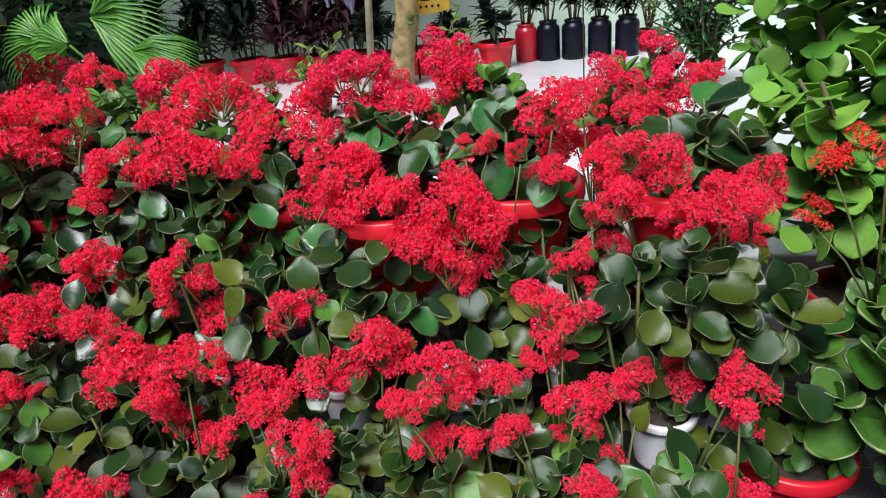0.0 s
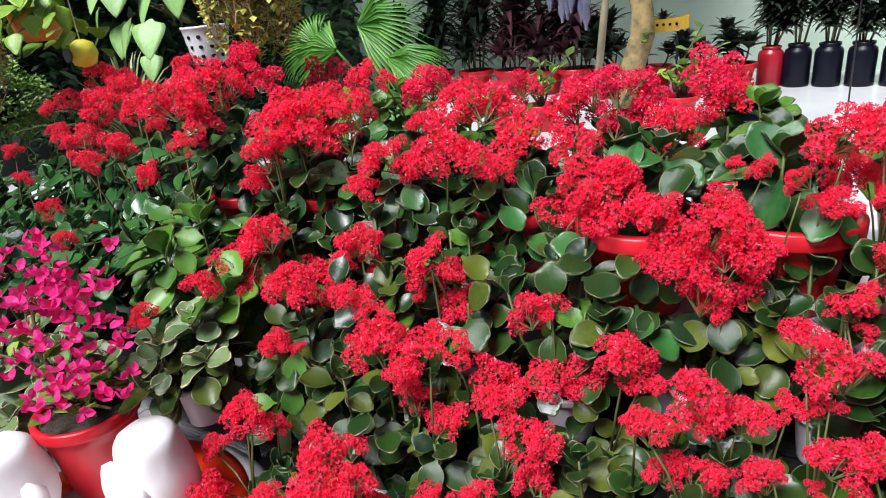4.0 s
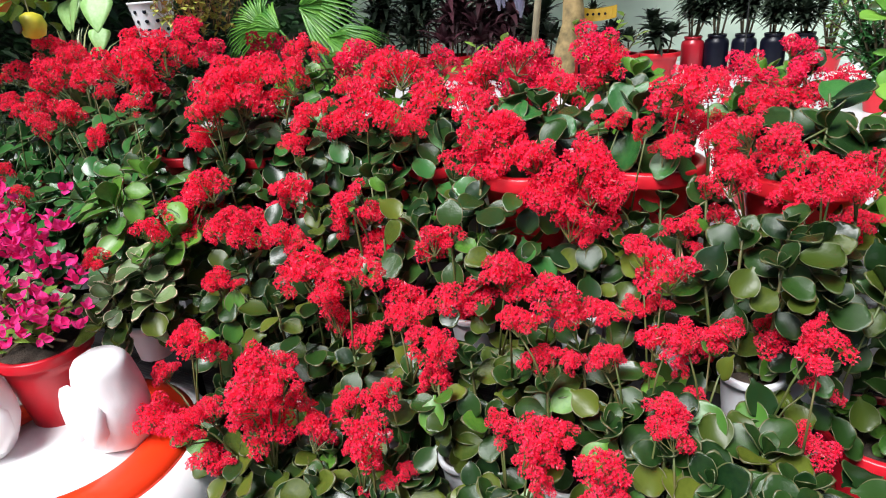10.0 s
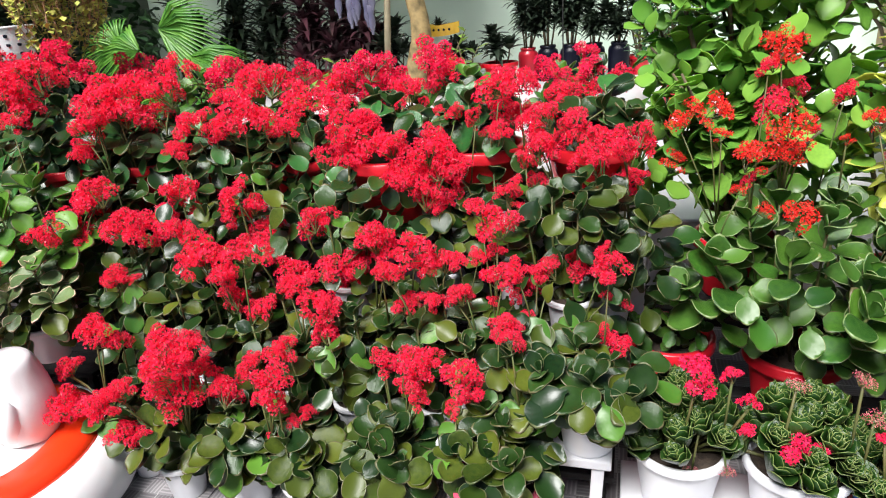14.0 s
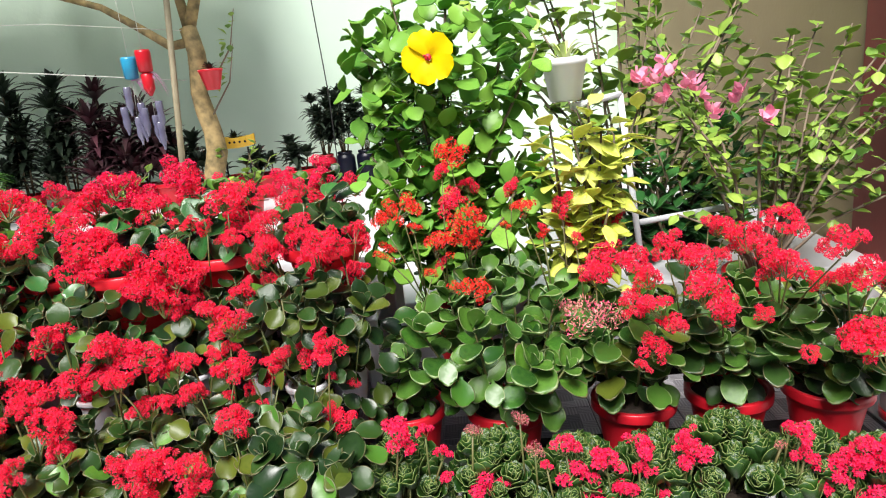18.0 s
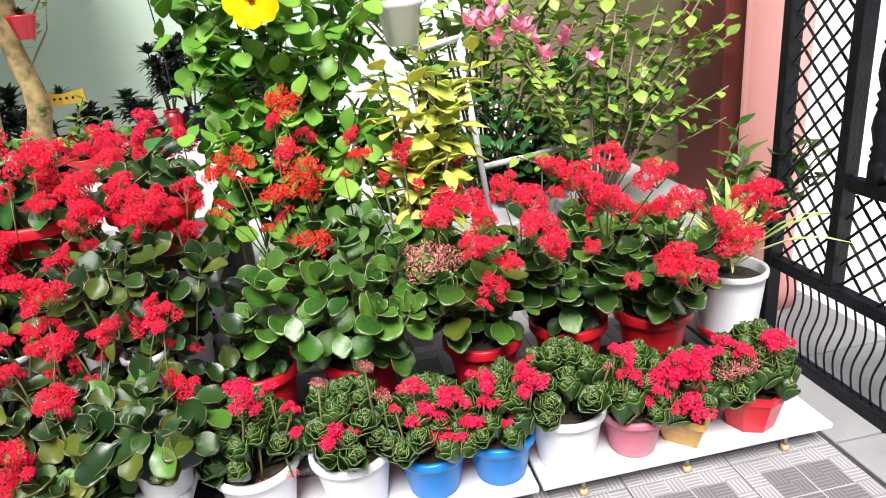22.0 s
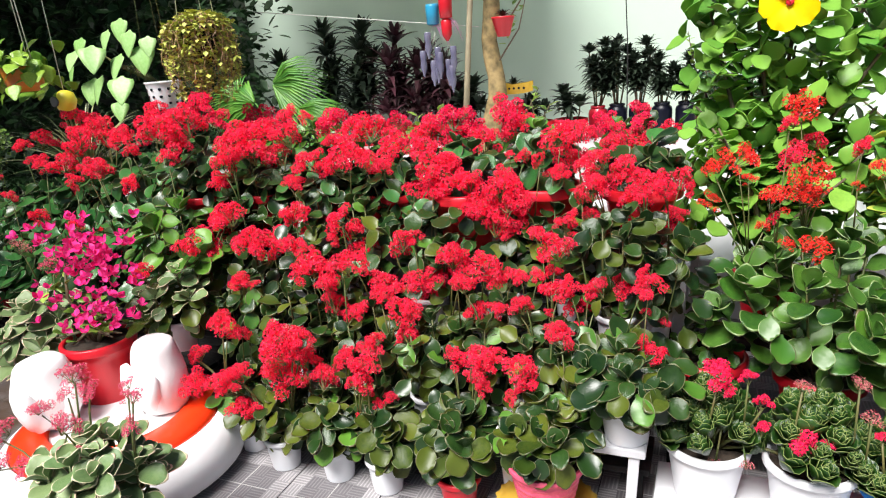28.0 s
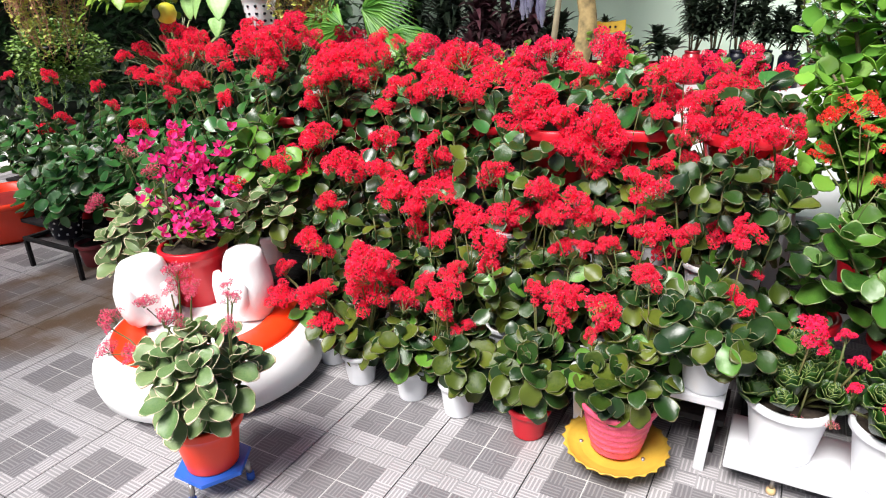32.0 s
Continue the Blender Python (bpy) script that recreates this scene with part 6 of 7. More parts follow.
# ---- left side ----
def left_side():
    r = random.Random(41)
    spots = [(-1.5, 0.9, 0.38, "white"), (-1.85, 1.05, 0.3, "white"), (-2.1, 1.0, 0.28, "white"), (-2.4, 1.05, 0.22, "redsmall"), (-2.7, 1.0, 0.2, "redsmall"), (-3.0, 1.05, 0.15, "redsmall"), (-3.3, 1.12, 0.14, "redsmall"), (-3.62, 1.2, 0.2, "redsmall"), (-3.95, 1.35, 0.2, "redsmall"), (-2.0, 1.3, 0.45, "red"), (-2.3, 1.35, 0.4, "red"), (-2.62, 1.35, 0.35, "red"), (-2.95, 1.4, 0.28, "red"), (-3.3, 1.45, 0.2, "red"), (-1.75, 1.3, 0.5, "red")]
    heads = {0: [(0.01, 0.022, 0.575, 0.039), (0.129, -0.012, 0.276, 0.061), (0.169, -0.128, 0.291, 0.049)],
             1: [(-0.006, 0.02, 0.714, 0.058), (0.043, -0.206, 0.625, 0.047), (0.061, -0.044, 0.548, 0.032), (0.06, -0.326, 0.446, 0.038), (0.058, -0.05, 0.544, 0.045)],
             2: [(0.06, 0.068, 0.598, 0.04), (0.034, 0.1, 0.617, 0.066), (-0.132, 0.1, 0.553, 0.046)],
             3: [(-0.125, -0.05, 0.562, 0.036), (0.1, -0.1, 0.482, 0.046), (-0.064, 0.1, 0.673, 0.049)],
             4: [(-0.156, -0.05, 0.51, 0.049), (-0.063, 0.1, 0.639, 0.039)],
             5: [(-0.096, -0.05, 0.602, 0.041)],
             6: [(-0.014, 0.08, 0.71, 0.052)],
             8: [(0.049, -0.05, 0.634, 0.042)],
             9: [(-0.16, -0.05, 0.538, 0.052), (-0.097, -0.05, 0.565, 0.034), (-0.144, -0.05, 0.617, 0.04), (0.088, -0.15, 0.503, 0.037)],
             10: [(-0.111, -0.045, 0.658, 0.078), (-0.055, 0.025, 0.661, 0.057), (0.081, -0.176, 0.597, 0.067), (0.054, -0.1, 0.64, 0.071), (-0.003, -0.15, 0.564, 0.059), (-0.039, -0.2, 0.497, 0.071)],
             11: [(-0.017, -0.05, 0.625, 0.065), (-0.18, -0.05, 0.614, 0.047), (0.029, -0.15, 0.552, 0.044)],
             14: [(-0.106, -0.046, 0.601, 0.061), (0.111, -0.054, 0.546, 0.057)]}
    for k, (x, y, z, pot) in enumerate(spots):
        fresh = k == 0
        kalanchoe("light green kalanchoe rosette on a tall stalk" if fresh else "dense dark green kalanchoe with few small red flowers", pot, x, y, z, 0.18, 44, heads.get(k, []), SPOON_FRESH if fresh else SPOON_DARK + SPOON[:2], 0.095, "green kalanchoes", HEADS, crown=0.42 if k < 9 else 0.45, rnd=r, skirt=60, skirt_low=0.08, skirt_top=0.9, puff=1.0)
    step_rack(-4.1, -1.45, [(0.88, 1.18, 0.14), (1.22, 1.52, 0.2)], "dark metal rack under the green plants", IRON_RACK)
    # big orange bowl planter
    root = thing("bowl_planter", Matrix.Translation((-3.62, 0.95, 0)), "large round orange plastic planter bowl on the paving", "planter")
    s = Shape()
    s.lathe([(0.21, 0), (0.235, 0.01), (0.25, 0.03), (0.262, 0.1), (0.268, 0.19), (0.28, 0.195), (0.285, 0.205), (0.285, 0.225), (0.275, 0.235), (0.262, 0.23), (0.25, 0.19), (0.2, 0.14)], 40)
    put("bowl", s.mesh("bowl", (P_ORANGE,)), root)
    s = Shape()
    s.lathe([(0.2, 0.14), (0.245, 0.185), (0.2, 0.195), (0.06, 0.2)], 30)
    put("lid", s.mesh("lid", (material("maroon_plastic", (0.3, 0.02, 0.02)),)), root)
    kalanchoe("small kalanchoe with red flowers in a dark pot", "redsmall", -3.75, 1.35, 0.2, 0.12, 40, [(0, 0, 0.3, 0.06), (0.08, 0.02, 0.27, 0.05), (-0.07, 0.0, 0.28, 0.05)], SPOON_DARK, 0.08, rnd=r)
    # black trestle with a small maroon pot
    root = thing("trestle", Matrix.Translation((-2.95, 0.78, 0)), "low black metal trestle stand", "stand")
    for lo, hi in (((-0.06, -0.09, 0.14), (0.36, -0.07, 0.16)), ((-0.06, 0.12, 0.14), (0.36, 0.14, 0.16)), ((-0.06, -0.09, 0), (-0.04, -0.07, 0.14)), ((0.34, -0.09, 0), (0.36, -0.07, 0.14)), ((-0.06, 0.12, 0), (-0.04, 0.14, 0.14)), ((-0.06, -0.07, 0.142), (-0.04, 0.12, 0.158))):
        s = Shape()
        s.box(lo, hi, 0, 0.003)
        put("bar", s.mesh("bar", (IRON_RACK,), False), root)
    root = thing("flower_pot", Matrix.Translation((-2.72, 0.86, 0)), "empty maroon plastic pot under the black trestle", "pot")
    put("pot", pot_mesh(0.12, 0.075, 0.055, material("dull_maroon_plastic", (0.2, 0.02, 0.03), (0.14, 0.015, 0.02), 0.45, 10), 0.007, 0.02), root)
    put("soil", soil_mesh(0.066, 0.1), root)
    POTS["dotted"] = (pot_mesh(0.13, 0.085, 0.062, P_BLACK, 0.006, 0.018), soil_mesh(0.076, 0.11), 0.13, 0.085)
    root = kalanchoe("dark green kalanchoe in a black pot with white dots", "dotted", -2.8, 0.8, 0.158, 0.15, 48, [], SPOON_DARK, 0.09, crown=0.32, rnd=r, bottom=0.13, skirt=24, skirt_low=0.13)
    dot = Shape()
    dot.lathe([(0.006, 0), (0.005, 0.0015)], 8)
    me = dot.mesh("dot", (PAINT_WHITE,))
    for k in range(33):
        a, z = 6.2832 * k / 11 + 0.28 * (k // 11), 0.03 + 0.032 * (k // 11)
        q = 0.0625 + 0.0205 * z / 0.13 + 0.0008
        put("dot", me, root, Matrix.Translation((q * math.cos(a), q * math.sin(a), z)) @ Euler((0, radians(90), a)).to_matrix().to_4x4())
    # hanging baskets
    hanging()


def cord(s, a, b, r_=0.003):
    s.tube([a, b], r_, 5)


def hanging():
    r = random.Random(51)

    def strands(center, rad, top, bottom, n, mat, share, label, pot_mat):
        root = thing("hanging_basket", Matrix.Translation(center), label, "hanging basket", "hanging baskets")
        s = Shape()
        s.lathe([(rad * 0.45, top - 0.16), (rad * 0.7, top - 0.02), (rad * 0.74, top - 0.02), (rad * 0.74, top), (rad * 0.66, top), (rad * 0.4, top - 0.14)], 20)
        put("basket", s.mesh("basket", (pot_mat,)), root)
        s = Shape()
        for k in range(n):
            a = r.uniform(0, 6.28)
            q = rad * r.uniform(0.45, 1.1)
            end = bottom + (top - bottom) * 0.92 * r.random() ** 0.75
            pts = [Vector((0.5 * q * math.cos(a), 0.5 * q * math.sin(a), top + r.uniform(0, 0.05)))]
            z = top
            while z > end:
                fall = (top - z) / (top - bottom)
                w = 1 + 0.28 * math.sin(3 * fall) - 0.5 * fall * fall
                pts.append(Vector((q * w * math.cos(a) + r.uniform(-0.012, 0.012), q * w * math.sin(a) + r.uniform(-0.012, 0.012), z)))
                z -= r.uniform(0.022, 0.04)
            s.tube(pts, 0.0015, 3)
            leafy = 0.95 if r.random() < share else 0.22
            for p in pts[1:] + pts[1:]:
                if r.random() < leafy:
                    m = aim(p, r.uniform(0, 360), r.uniform(-60, 40), 0, r.uniform(0.017, 0.032))
                    s.add([m @ Vector(v) for v in ((0, 0, 0), (0.45, 0.42, 0.1), (1, 0, 0), (0.45, -0.42, 0.1))], [(0, 1, 2, 3)], 1)
        for k in range(420):
            a, e = r.uniform(0, 6.28), r.uniform(0, 1.57)
            q = rad * math.cos(e) * r.uniform(0.85, 1.15)
            m = aim(Vector((q * math.cos(a), q * math.sin(a), top - 0.02 + 0.07 * math.sin(e))), math.degrees(a) + r.uniform(-60, 60), r.uniform(-60, 30), 0, r.uniform(0.018, 0.034))
            s.add([m @ Vector(v) for v in ((0, 0, 0), (0.45, 0.42, 0.1), (1, 0, 0), (0.45, -0.42, 0.1))], [(0, 1, 2, 3)], 1)
        put("trailing_vine", s.mesh("trailing_vine", (mat, VINE), False), root)
        s = Shape()
        for k in range(3):
            a = 6.2832 * k / 3
            cord(s, (rad * 0.7 * math.cos(a), rad * 0.7 * math.sin(a), top), (0, 0, 2.51), 0.002)
        put("hanger", s.mesh("hanger", (ROPE,)), root)
        return root

    strands((-1.68, 1.42, 0), 0.125, 1.44, 1.07, 250, VINE_STEM, 0.75, "hanging basket overgrown with dry trailing vine", P_BLACK)
    strands((-3.2, 1.2, 0), 0.16, 1.55, 0.92, 230, VINE_RED, 0.5, "hanging basket with long reddish trailing vine", P_BLACK)
    root = thing("hanging_basket", Matrix.Translation((-3.6, 1.45, 0)), "mass of small-leaved green creeper in a hanging basket", "hanging basket", "hanging baskets")
    s = Shape()
    s.lathe([(0.1, 0.86), (0.16, 0.98), (0.17, 0.98), (0.17, 1.0), (0.155, 1.0), (0.09, 0.88)], 20)
    put("basket", s.mesh("basket", (P_BLACK,)), root)
    s = Shape()
    for k in range(4200):
        d = Vector((r.gauss(0, 1), r.gauss(0, 1), r.gauss(0, 1))).normalized()
        q = 0.78 + 0.5 * noise.noise(d * 2.6) + r.uniform(-0.16, 0.1)
        m = aim(Vector((d.x * 0.3 * q, d.y * 0.26 * q, 0.97 + d.z * 0.2 * q - 0.06 * abs(d.x))), r.uniform(0, 360), r.uniform(-50, 40), r.uniform(-30, 30), r.uniform(0.018, 0.034))
        s.add([m @ Vector(v) for v in ((0, 0, 0), (0.5, 0.35, 0.1), (1, 0, 0), (0.5, -0.35, 0.1))], [(0, 1, 2, 3)])
    for k in range(22):
        a = r.uniform(0, 6.28)
        x0, y0, z0, n = 0.26 * math.cos(a) * r.random() ** 0.4, 0.22 * math.sin(a), 0.86, r.randint(4, 13)
        pts = [Vector((x0 + r.uniform(-0.01, 0.01), y0 + r.uniform(-0.01, 0.01), z0 - 0.025 * i)) for i in range(n)]
        s.tube(pts, 0.0016, 3)
        for q in pts:
            m = aim(q, r.uniform(0, 360), r.uniform(-40, 40), 0, r.uniform(0.016, 0.028))
            s.add([m @ Vector(v) for v in ((0, 0, 0), (0.5, 0.35, 0.1), (1, 0, 0), (0.5, -0.35, 0.1))], [(0, 1, 2, 3)])
    put("creeper", s.mesh("creeper", (material("small_creeper_leaf", (0.06, 0.15, 0.02), (0.22, 0.34, 0.055), 0.5, 20, spread=0.9),), False), root)
    s = Shape()
    for k in range(3):
        cord(s, (0.16 * math.cos(2.0944 * k), 0.16 * math.sin(2.0944 * k), 1.0), (0, 0, 2.51), 0.002)
    put("hanger", s.mesh("hanger", (ROPE,)), root)
    # pierced white basket with pale arrowhead leaves
    root = thing("arrowhead_plant", Matrix.Translation((-1.99, 1.47, 0)), "pale arrowhead vine in a pierced white basket pot", "hanging plant")
    s = Shape()
    s.lathe([(0.045, 1.097), (0.056, 1.099), (0.06, 1.106), (0.066, 1.14), (0.073, 1.185), (0.077, 1.212), (0.08, 1.215), (0.08, 1.221), (0.074, 1.221), (0.066, 1.15), (0.05, 1.104)], 36)
    put("basket", s.mesh("basket", (P_WHITE,)), root)
    s = Shape()
    s.lathe([(0.0072, 0), (0.0072, 0.001), (0.004, 0.0014), (0.0005, 0.0014)], 10)
    hole = s.mesh("hole", (P_BLACK,))
    for k in range(36):
        a, z = 6.2832 * (k % 12) / 12, (1.125, 1.156, 1.188)[k // 12]
        q = 0.0608 + (z - 1.106) * 0.155
        put("hole", hole, root, Matrix.Translation((q * math.cos(a), q * math.sin(a), z)) @ Euler((0, radians(82), a)).to_matrix().to_4x4())
    s = Shape()
    s.lathe([(0.05, 1.1), (0.064, 1.2), (0.01, 1.2)], 16)
    put("soil", s.mesh("soil", (SOIL,)), root)
    for k, (lx, lz, ln_) in enumerate(((-2.39, 1.33, 0.12), (-2.24, 1.33, 0.15), (-2.13, 1.29, 0.14), (-2.25, 1.2, 0.15), (-2.1, 1.19, 0.15), (-2.0, 1.32, 0.15), (-2.05, 1.39, 0.13), (-2.12, 1.45, 0.12), (-2.36, 1.19, 0.15), (-2.49, 1.16, 0.14), (-2.18, 1.41, 0.11), (-2.3, 1.39, 0.1), (-2.16, 1.1, 0.11), (-1.94, 1.37, 0.1), (-2.44, 1.27, 0.1))):
        put("leaf", LEAVES_PALE[k % 3], root, aim(Vector((lx + 1.99, -0.08 + r.uniform(-0.04, 0.04), lz + 0.45 * ln_)), 275 + r.uniform(-30, 30), -r.uniform(50, 72), r.uniform(-12, 12), ln_ * 0.95))
    s = Shape()
    for k in range(7):
        s.tube([(0, 0, 1.2), (-0.1 - 0.02 * k, -0.03, 1.3), (-0.05 - 0.045 * k, -0.04, 1.2 + 0.03 * k)], 0.003, 4)
    for k in range(3):
        a = 6.2832 * k / 3
        cord(s, (0.07 * math.cos(a), 0.07 * math.sin(a), 1.21), (0, 0, 2.51), 0.002)
    put("stem", s.mesh("stem", (STEM,)), root)
    # orange hanging pot with heart-leaved vine
    root = thing("hanging_pot", Matrix.Translation((-2.55, 1.22, 0)), "orange hanging pot with trailing heart-shaped leaves", "hanging plant")
    s = Shape()
    s.lathe([(0.05, 1.22), (0.075, 1.25), (0.085, 1.31), (0.085, 1.33), (0.078, 1.33), (0.06, 1.25)], 26)
    put("pot", s.mesh("pot", (material("terracotta_orange_plastic", (0.6, 0.12, 0.015), (0.7, 0.25, 0.03), 0.4, 14),)), root)
    s = Shape()
    for k in range(3):
        a = 6.2832 * k / 3
        cord(s, (0.08 * math.cos(a), 0.08 * math.sin(a), 1.33), (0, 0, 2.5), 0.0025)
    put("hanger", s.mesh("hanger", (ROPE,)), root)
    for k in range(95):
        a = r.uniform(0, 6.28)
        q = r.uniform(0.04, 0.26)
        put("leaf", r.choice(LEAVES_HEART), root, aim(Vector((q * math.cos(a), q * math.sin(a) * 0.7, 1.38 - q * r.uniform(-0.4, 0.9))), 0.5 * (math.degrees(a) + 270) + r.uniform(-50, 50), r.uniform(-75, -15), r.uniform(-15, 15), r.uniform(0.055, 0.095)))
    # grassy tuft below
    root = thing("grass_plant", Matrix.Translation((-2.75, 1.6, 0.4)), "dark narrow-leaved grassy plant behind the flowers", "plant")
    s = Shape()
    strap_tuft(s, Vector((0, 0, 0.35)), 90, 0.6, 0.016, 0.4, 15, 0.6)
    put("foliage", s.mesh("foliage", (material("dark_grass_leaf", (0.05, 0.1, 0.03), (0.3, 0.32, 0.14), 0.45, 20, spread=0.8),)), root)
    me, soil, ph, pr = POTS["red"]
    put("pot", me, root, Matrix.Translation((0, 0, 0.16)))


def ornaments():
    """Small toys and tins hung among the creepers."""
    r = random.Random(91)
    for x, y, z, cols, kind in ((-3.95, 1.22, 1.36, ((0.75, 0.2, 0.3), (0.9, 0.9, 0.9)), 0), (-4.05, 1.22, 1.5, ((0.85, 0.8, 0.2), (0.05, 0.05, 0.05)), 1), (-4.15, 1.22, 1.22, ((0.8, 0.35, 0.45), (0.9, 0.85, 0.85)), 0), (-3.0, 1.22, 1.62, ((0.6, 0.05, 0.12), (0.2, 0.2, 0.2)), 1), (-2.32, 1.22, 1.17, ((0.8, 0.7, 0.05), (0.05, 0.05, 0.05)), 1)):
        root = thing("hanging_ornament", Matrix.Translation((x, y, z)), "small bright painted hanging ornament on a cord", "ornament", "hanging ornaments")
        s = Shape()
        if kind:
            s.lathe([(0.01, -0.045), (0.035, -0.035), (0.047, 0), (0.038, 0.033), (0.012, 0.046)], 18)
        else:
            s.lathe([(0.03, -0.06), (0.04, -0.055), (0.05, 0.03), (0.055, 0.035), (0.055, 0.045), (0.045, 0.045), (0.035, -0.04)], 18)
        put("body", s.mesh("body", (material("ornament_paint_%d" % int(x * -100), cols[0]),)), root)
        s = Shape()
        s.lathe([(0.012, 0.0), (0.02, 0.004), (0.024, 0.012), (0.016, 0.014)], 14)
        put("face_ring", s.mesh("face_ring", (material("ornament_ring_%d" % int(x * -100), cols[1]),)), root, Matrix.Translation((0.0, -0.045, 0.0)) @ pose(0, 0, 0, 90, 0, 0))
        s = Shape()
        cord(s, (0, 0, 0.04), (0, 0.0, 2.51 - z), 0.002)
        put("hanger", s.mesh("hanger", (ROPE,)), root)


def backdrop():
    """Creepers and shrubs that close the left side, darkened for shade, under an added canopy."""
    r = random.Random(61)
    s = Shape()
    for k in range(16000):
        t = r.random()
        x = -9.0 + 5.6 * t + r.uniform(-0.3, 0.3)
        c = Vector((x, 2.2 + 1.9 * t + r.uniform(-0.35, 0.35), r.uniform(0.3, 3.4)))
        m = aim(c, r.uniform(0, 360), r.uniform(-60, 30), r.uniform(-40, 40), r.uniform(0.08, 0.16))
        s.add([m @ Vector(p) for p in ((0, 0, 0), (0.35, 0.24, 0.02), (0.75, 0.18, 0), (1, 0, -0.08), (0.75, -0.18, 0), (0.35, -0.24, 0.02))], [(0, 1, 2, 3, 4, 5)])
    tagged(put("dark_hedge", s.mesh("dark_hedge", (HEDGE,), False)), "leafy creeper mass closing the garden side, shade put into its colour", "hedge", kind="stuff")
    # Overhead leaves out of view, added only to shade the left side.
    s = Shape()
    for k in range(7500):
        c = Vector((r.uniform(-7.0, -3.9), r.uniform(1.8, 4.4), r.uniform(2.5, 3.1)))
        m = aim(c, r.uniform(0, 360), r.uniform(-50, 30), r.uniform(-40, 40), r.uniform(0.14, 0.24))
        s.add([m @ Vector(p) for p in ((0, 0, 0), (0.35, 0.24, 0.02), (0.75, 0.18, 0), (1, 0, -0.08), (0.75, -0.18, 0), (0.35, -0.24, 0.02))], [(0, 1, 2, 3, 4, 5)])
    # Sparser unseen leaves further forward, added to darken the left paving.
    for k in range(620):
        c = Vector((r.uniform(-5.2, -2.3), r.uniform(-2.3, -0.5), r.uniform(2.6, 3.0)))
        m = aim(c, r.uniform(0, 360), r.uniform(-50, 30), r.uniform(-40, 40), r.uniform(0.14, 0.24))
        s.add([m @ Vector(p) for p in ((0, 0, 0), (0.35, 0.24, 0.02), (0.75, 0.18, 0), (1, 0, -0.08), (0.75, -0.18, 0), (0.35, -0.24, 0.02))], [(0, 1, 2, 3, 4, 5)])
    tagged(put("creeper_canopy", s.mesh("creeper_canopy", (HEDGE,), False)), "unseen overhead leaf layer added to shade the left side", "creeper", kind="stuff")


def palm():
    root = thing("fan_palm", Matrix.Translation((-2.1, 2.5, 0.4)), "bright green fan palm in a pot on the terrace", "palm")
    put("pot", POTS["rearred"][0], root)
    put("soil", POTS["rearred"][1], root)
    r = random.Random(71)
    for hx, hz, axis, sz, span, face in ((0.04, 0.74, 14, 0.36, 110, 0.35), (0.24, 0.6, 6, 0.28, 80, 0.7), (-0.1, 0.64, 165, 0.3, 120, 0.4), (0.02, 0.42, 195, 0.28, 120, 0.6), (-0.22, 0.66, 140, 0.26, 120, 0.3), (0.16, 0.4, -12, 0.24, 90, 0.7)):
        e = Vector((hx, -0.05 - 0.2 * abs(face), hz))
        s = Shape()
        s.tube([(0, 0, 0.18), Vector((hx * 0.4, -0.02, 0.2 + (hz - 0.2) * 0.6)), e], 0.006, 6)
        ax = Vector((math.cos(radians(axis)), -0.25, math.sin(radians(axis)))).normalized()
        nz = (Vector((0, -1, face)) - ax * Vector((0, -1, face)).dot(ax)).normalized()
        ay = nz.cross(ax)
        m = Matrix.Translation(e) @ Matrix(((ax.x, ay.x, nz.x), (ax.y, ay.y, nz.y), (ax.z, ay.z, nz.z))).to_4x4() @ Matrix.Scale(sz, 4)
        for k in range(23):
            b = radians(-span / 2 + span * k / 22)
            dd = Vector((math.cos(b), math.sin(b), 0))
            sd = Vector((-math.sin(b), math.cos(b), 0))
            pts = []
            for i in range(4):
                u = (0.04, 0.45, 0.8, 1.0 + r.uniform(-0.08, 0.1))[i]
                w = (0.013, 0.026, 0.016, 0.002)[i]
                z = -0.85 * max(0, u - 0.4) ** 2 + r.uniform(-0.03, 0.03)
                sag = Vector((0, 0, -0.42 * sz * u ** 2.2))
                pts += [m @ (dd * u - sd * w + Vector((0, 0, z))) + sag, m @ (dd * u + Vector((0, 0, z - 0.02))) + sag, m @ (dd * u + sd * w + Vector((0, 0, z))) + sag]
            f = []
            for i in range(3):
                o = i * 3
                f += [(o, o + 3, o + 4, o + 1), (o + 1, o + 4, o + 5, o + 2)]
            s.add(pts, f)
        put("frond", s.mesh("frond", (PALM,)), root)


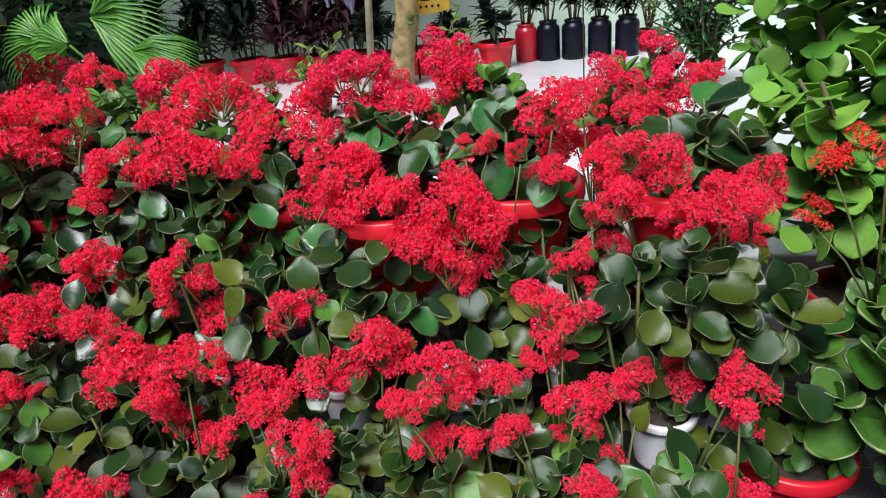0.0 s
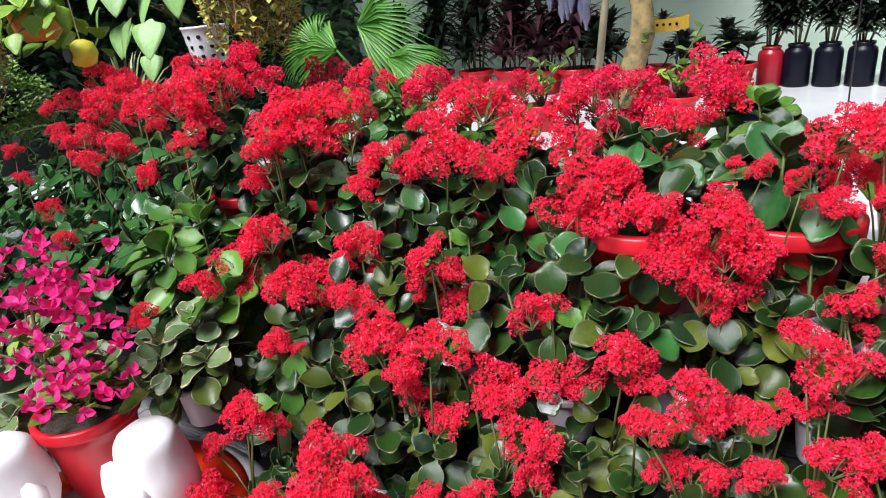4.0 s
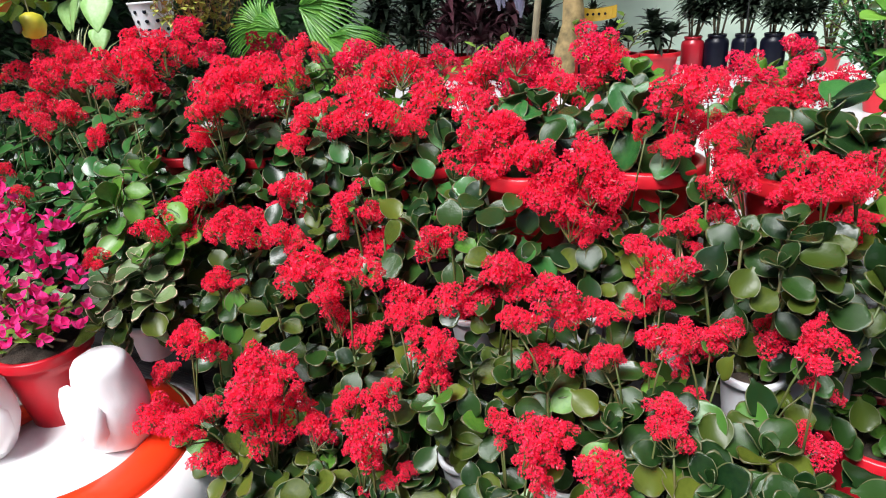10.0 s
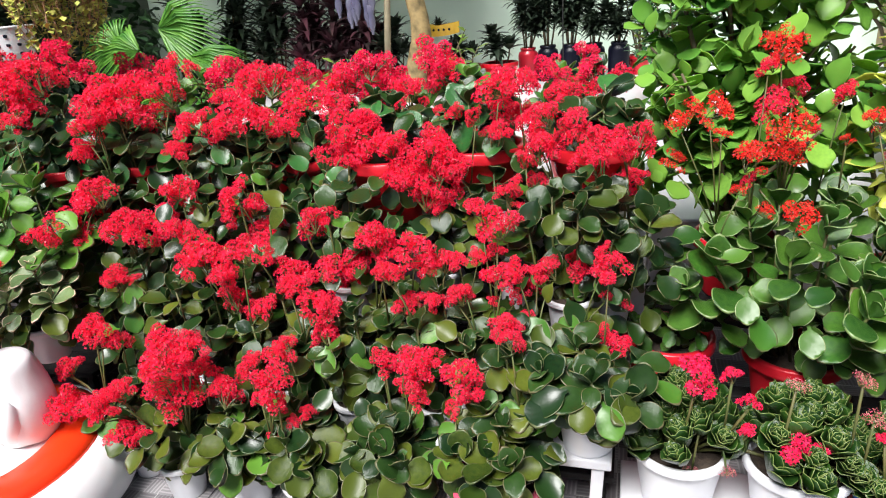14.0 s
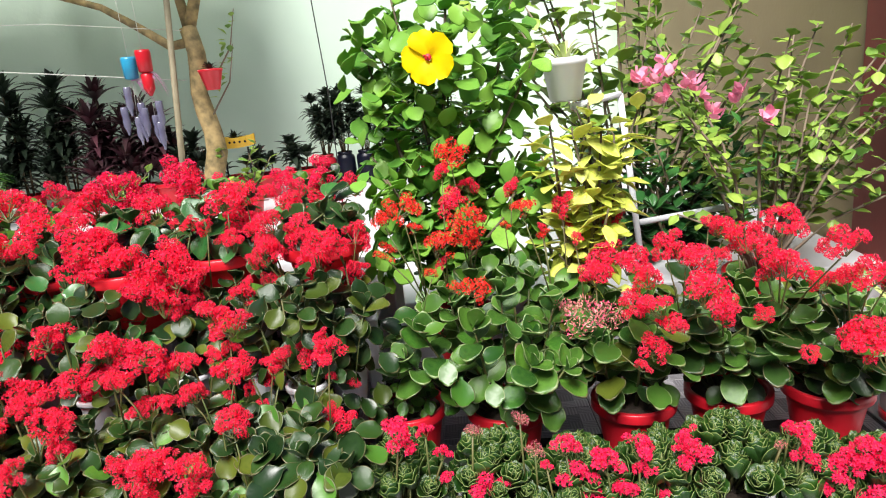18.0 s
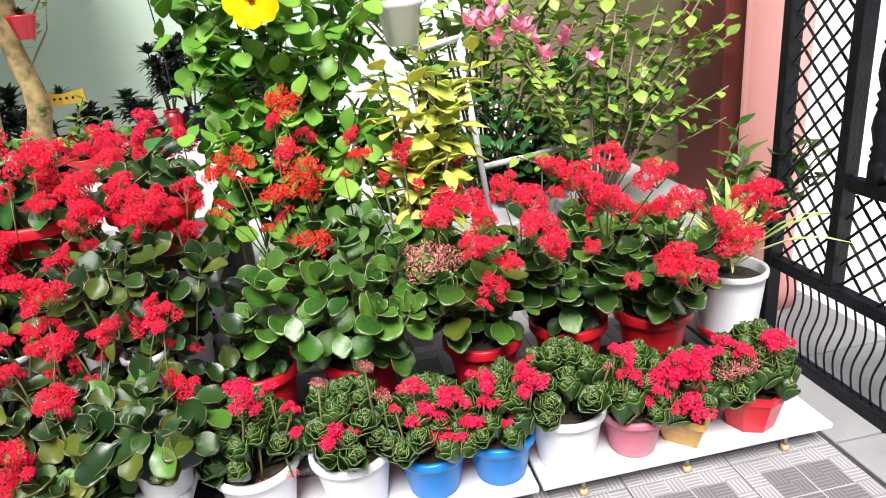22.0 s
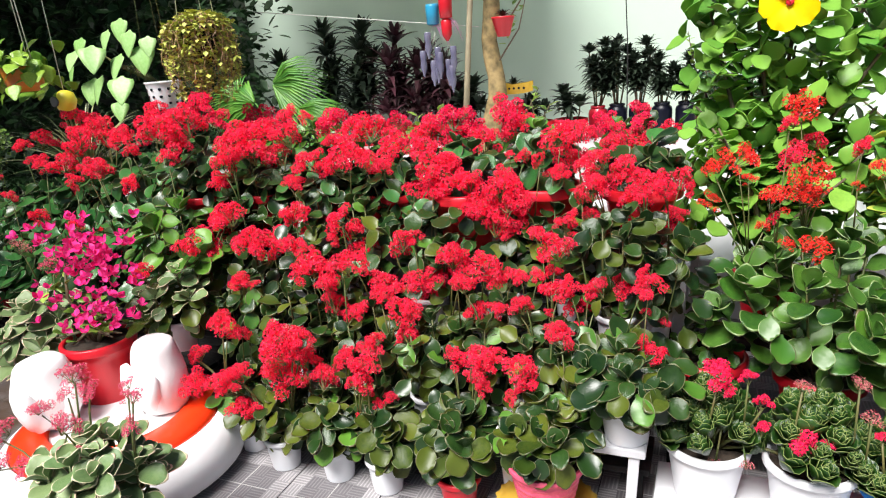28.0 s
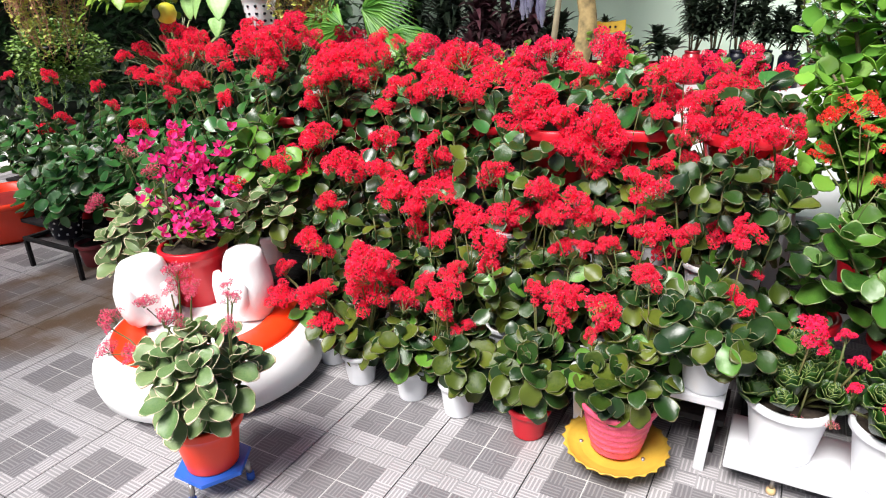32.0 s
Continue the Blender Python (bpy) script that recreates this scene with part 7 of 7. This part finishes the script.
def rear_details():
    # recycled bottle chimes
    glassy = material("lilac_bottle_plastic", (0.16, 0.15, 0.26), (0.36, 0.35, 0.46), 0.15, 10, 0.4, spread=0.5, spec=0.8)
    glassy.node_tree.nodes["Principled BSDF"].inputs["Transmission Weight"].default_value = 0.45
    cups = {"blue": material("teal_plastic", (0.02, 0.22, 0.4), (0.03, 0.3, 0.5), 0.3, 10), "red": P_RED}
    bs = Shape()
    bs.lathe([(0.012, 0), (0.014, 0.02), (0.016, 0.03), (0.034, 0.07), (0.035, 0.1), (0.029, 0.13), (0.035, 0.16), (0.034, 0.2), (0.03, 0.21)], 16)
    bottle = bs.mesh("bottle", (glassy,))
    for x, y, cup, z0, spots in ((-1.77, 4.2, "blue", 1.46, ((-0.03, 0.98), (-0.1, 1.06), (0.03, 1.08), (-0.05, 1.2), (0.01, 1.0))), (-1.655, 4.2, "red", 1.5, ((-0.01, 0.98), (0.05, 1.08), (-0.07, 1.04), (0.03, 0.93)))):
        root = thing("bottle_chime", Matrix.Translation((x, y, 0)), "hanging chime of lilac plastic bottles under a coloured cup", "hanging ornament", "bottle chimes")
        s = Shape()
        s.lathe([(0.03, z0), (0.05, z0 + 0.01), (0.055, z0 + 0.14), (0.05, z0 + 0.16), (0.02, z0 + 0.16)], 18)
        put("cup", s.mesh("cup", (cups[cup],)), root)
        if cup == "red":
            s = Shape()
            s.lathe([(0.01, z0 - 0.17), (0.04, z0 - 0.12), (0.045, z0 - 0.02), (0.03, z0)], 16)
            put("cup", s.mesh("cup", (cups[cup],)), root)
        s = Shape()
        cord(s, (0, 0, z0 + 0.16), (0.0, 0, 2.1), 0.002)
        for dx, z in spots:
            cord(s, (0, 0, z0), (dx, 0.01, z + 0.2), 0.0018)
            put("bottle", bottle, root, Matrix.Translation((dx, 0.02 * math.sin(z * 40), z)) @ Matrix.Diagonal((0.8, 0.8, 1, 1)))
        put("string", s.mesh("string", (ROPE,)), root)
        for k in range(6):
            s = Shape()
            strap_tuft(s, Vector((0.012 * math.cos(k), 0.012 * math.sin(k), z0 - 0.01)), 1, 0.16, 0.014, 1.6, k + 5, 0.0)
            put("ribbon", s.mesh("ribbon", (material("pink_ribbon", (0.75, 0.25, 0.45), (0.6, 0.3, 0.6), 0.5, 30),)), root)
    # red pot hung on the trunk
    root = thing("hanging_pot", Matrix.Translation((-1.2, 4.25, 1.33)), "red hanging pot tied to the tree trunk", "hanging pot")
    s = Shape()
    s.lathe([(0.045, 0), (0.05, 0.005), (0.085, 0.13), (0.09, 0.135), (0.09, 0.15), (0.08, 0.15), (0.05, 0.02)], 24)
    put("pot", s.mesh("pot", (P_RED,)), root)
    s = Shape()
    strap_tuft(s, Vector((0, 0, 0.14)), 20, 0.12, 0.02, 0.4, 9, 0.6)
    put("foliage", s.mesh("foliage", (DRACAENA,)), root)
    # yellow boat-shaped planter
    root = thing("boat_planter", Matrix.Translation((-1.24, 4.62, 0.86)), "yellow boat-shaped planter with dark round holes", "planter")
    s = Shape()
    v, f = [], []
    for k in range(13):
        u = k / 12 * 2 - 1
        w = 0.07 * (1 - abs(u) ** 2.5) + 0.008
        for a, z in ((0.6, 0.0), (1.0, 0.085), (0.9, 0.085), (0.5, 0.02)):
            for sg in (-1, 1):
                v.append((u * 0.17, sg * w * a, z + 0.02 * u * u))
    for k in range(12):
        o = k * 8
        for i in range(3):
            for sg in (0, 1):
                q = (o + i * 2 + sg, o + 8 + i * 2 + sg, o + 8 + i * 2 + 2 + sg, o + i * 2 + 2 + sg)
                f.append(q)
        f.append((o, o + 8, o + 9, o + 1))
    s.add(v, f)
    put("hull", s.mesh("hull", (P_YELLOW,), False), root)
    for k in range(6):
        s = Shape()
        u = -0.6 + 0.24 * k
        w = 0.07 * (1 - abs(u) ** 2.5) + 0.008
        s.lathe([(0.008, 0), (0.01, 0.002), (0.008, 0.004)], 10)
        put("hole", s.mesh("hole", (P_BLACK,)), root, Matrix.Translation((u * 0.17, -w * 0.86, 0.05)) @ pose(0, 0, 0, 90, 0, 0))
    s = Shape()
    strap_tuft(s, Vector((0, 0, 0.06)), 22, 0.14, 0.022, 0.4, 19, 0.7)
    put("foliage", s.mesh("foliage", (DRACAENA,)), root)
    s = Shape()
    s.tube([(-0.1, 0, 0.0), (-0.1, 0, -0.46)], 0.008, 8)
    s.tube([(0.1, 0, 0.0), (0.1, 0, -0.46)], 0.008, 8)
    put("stand", s.mesh("stand", (IRON_RACK,)), root)
    # lines
    s = Shape()
    s.tube([(-4.9, 4.3, 1.9), (-2.4, 4.2, 1.56), (-1.42, 4.32, 1.42)], 0.004, 5)
    tagged(put("clothes_line", s.mesh("clothes_line", (ROPE,))), "thin pale cord strung to the tree", "cord")
    s = Shape()
    s.tube([(-4.9, 4.3, 2.1), (-2.3, 4.2, 1.9), (-1.4, 4.35, 1.78)], 0.003, 5)
    tagged(put("clothes_line", s.mesh("clothes_line", (ROPE,))), "thin pale cord strung to the tree", "cord")
    s = Shape()
    s.tube([(-0.2, 3.0, 3.0), (-0.136, 3.0, 1.73), (-0.11, 3.0, 1.2), (-0.1, 2.9, 0.41)], 0.0035, 5)
    tagged(put("hanging_wire", s.mesh("hanging_wire", (WIRE,))), "thin black wire hanging above the terrace", "wire")
    for x, y, sz in ((-0.95, 3.9, 0.08), (-1.7, 3.6, 0.09), (0.3, 5.35, 0.06)):
        r = random.Random(int(abs(x) * 100))
        shoots = [(r.uniform(-0.2, 0.2), r.uniform(-0.2, 0.2), r.uniform(0.25, 0.55) if x < 0 else r.uniform(0.3, 1.0), 0.2) for _ in range(9)]
        shrub("leafy_plant", "small bright green leafy plant in a red pot on the terrace", (x, y, 0.4), "redtall", shoots, LEAVES_BUSH, sz, 0.04, category="potted plant", seed=int(y * 10), joined=True)


dish_group()
pink_stand()
right_bushes()
left_side()
rear_row()
tree()
palm()
rear_details()
ornaments()
backdrop()
paving()
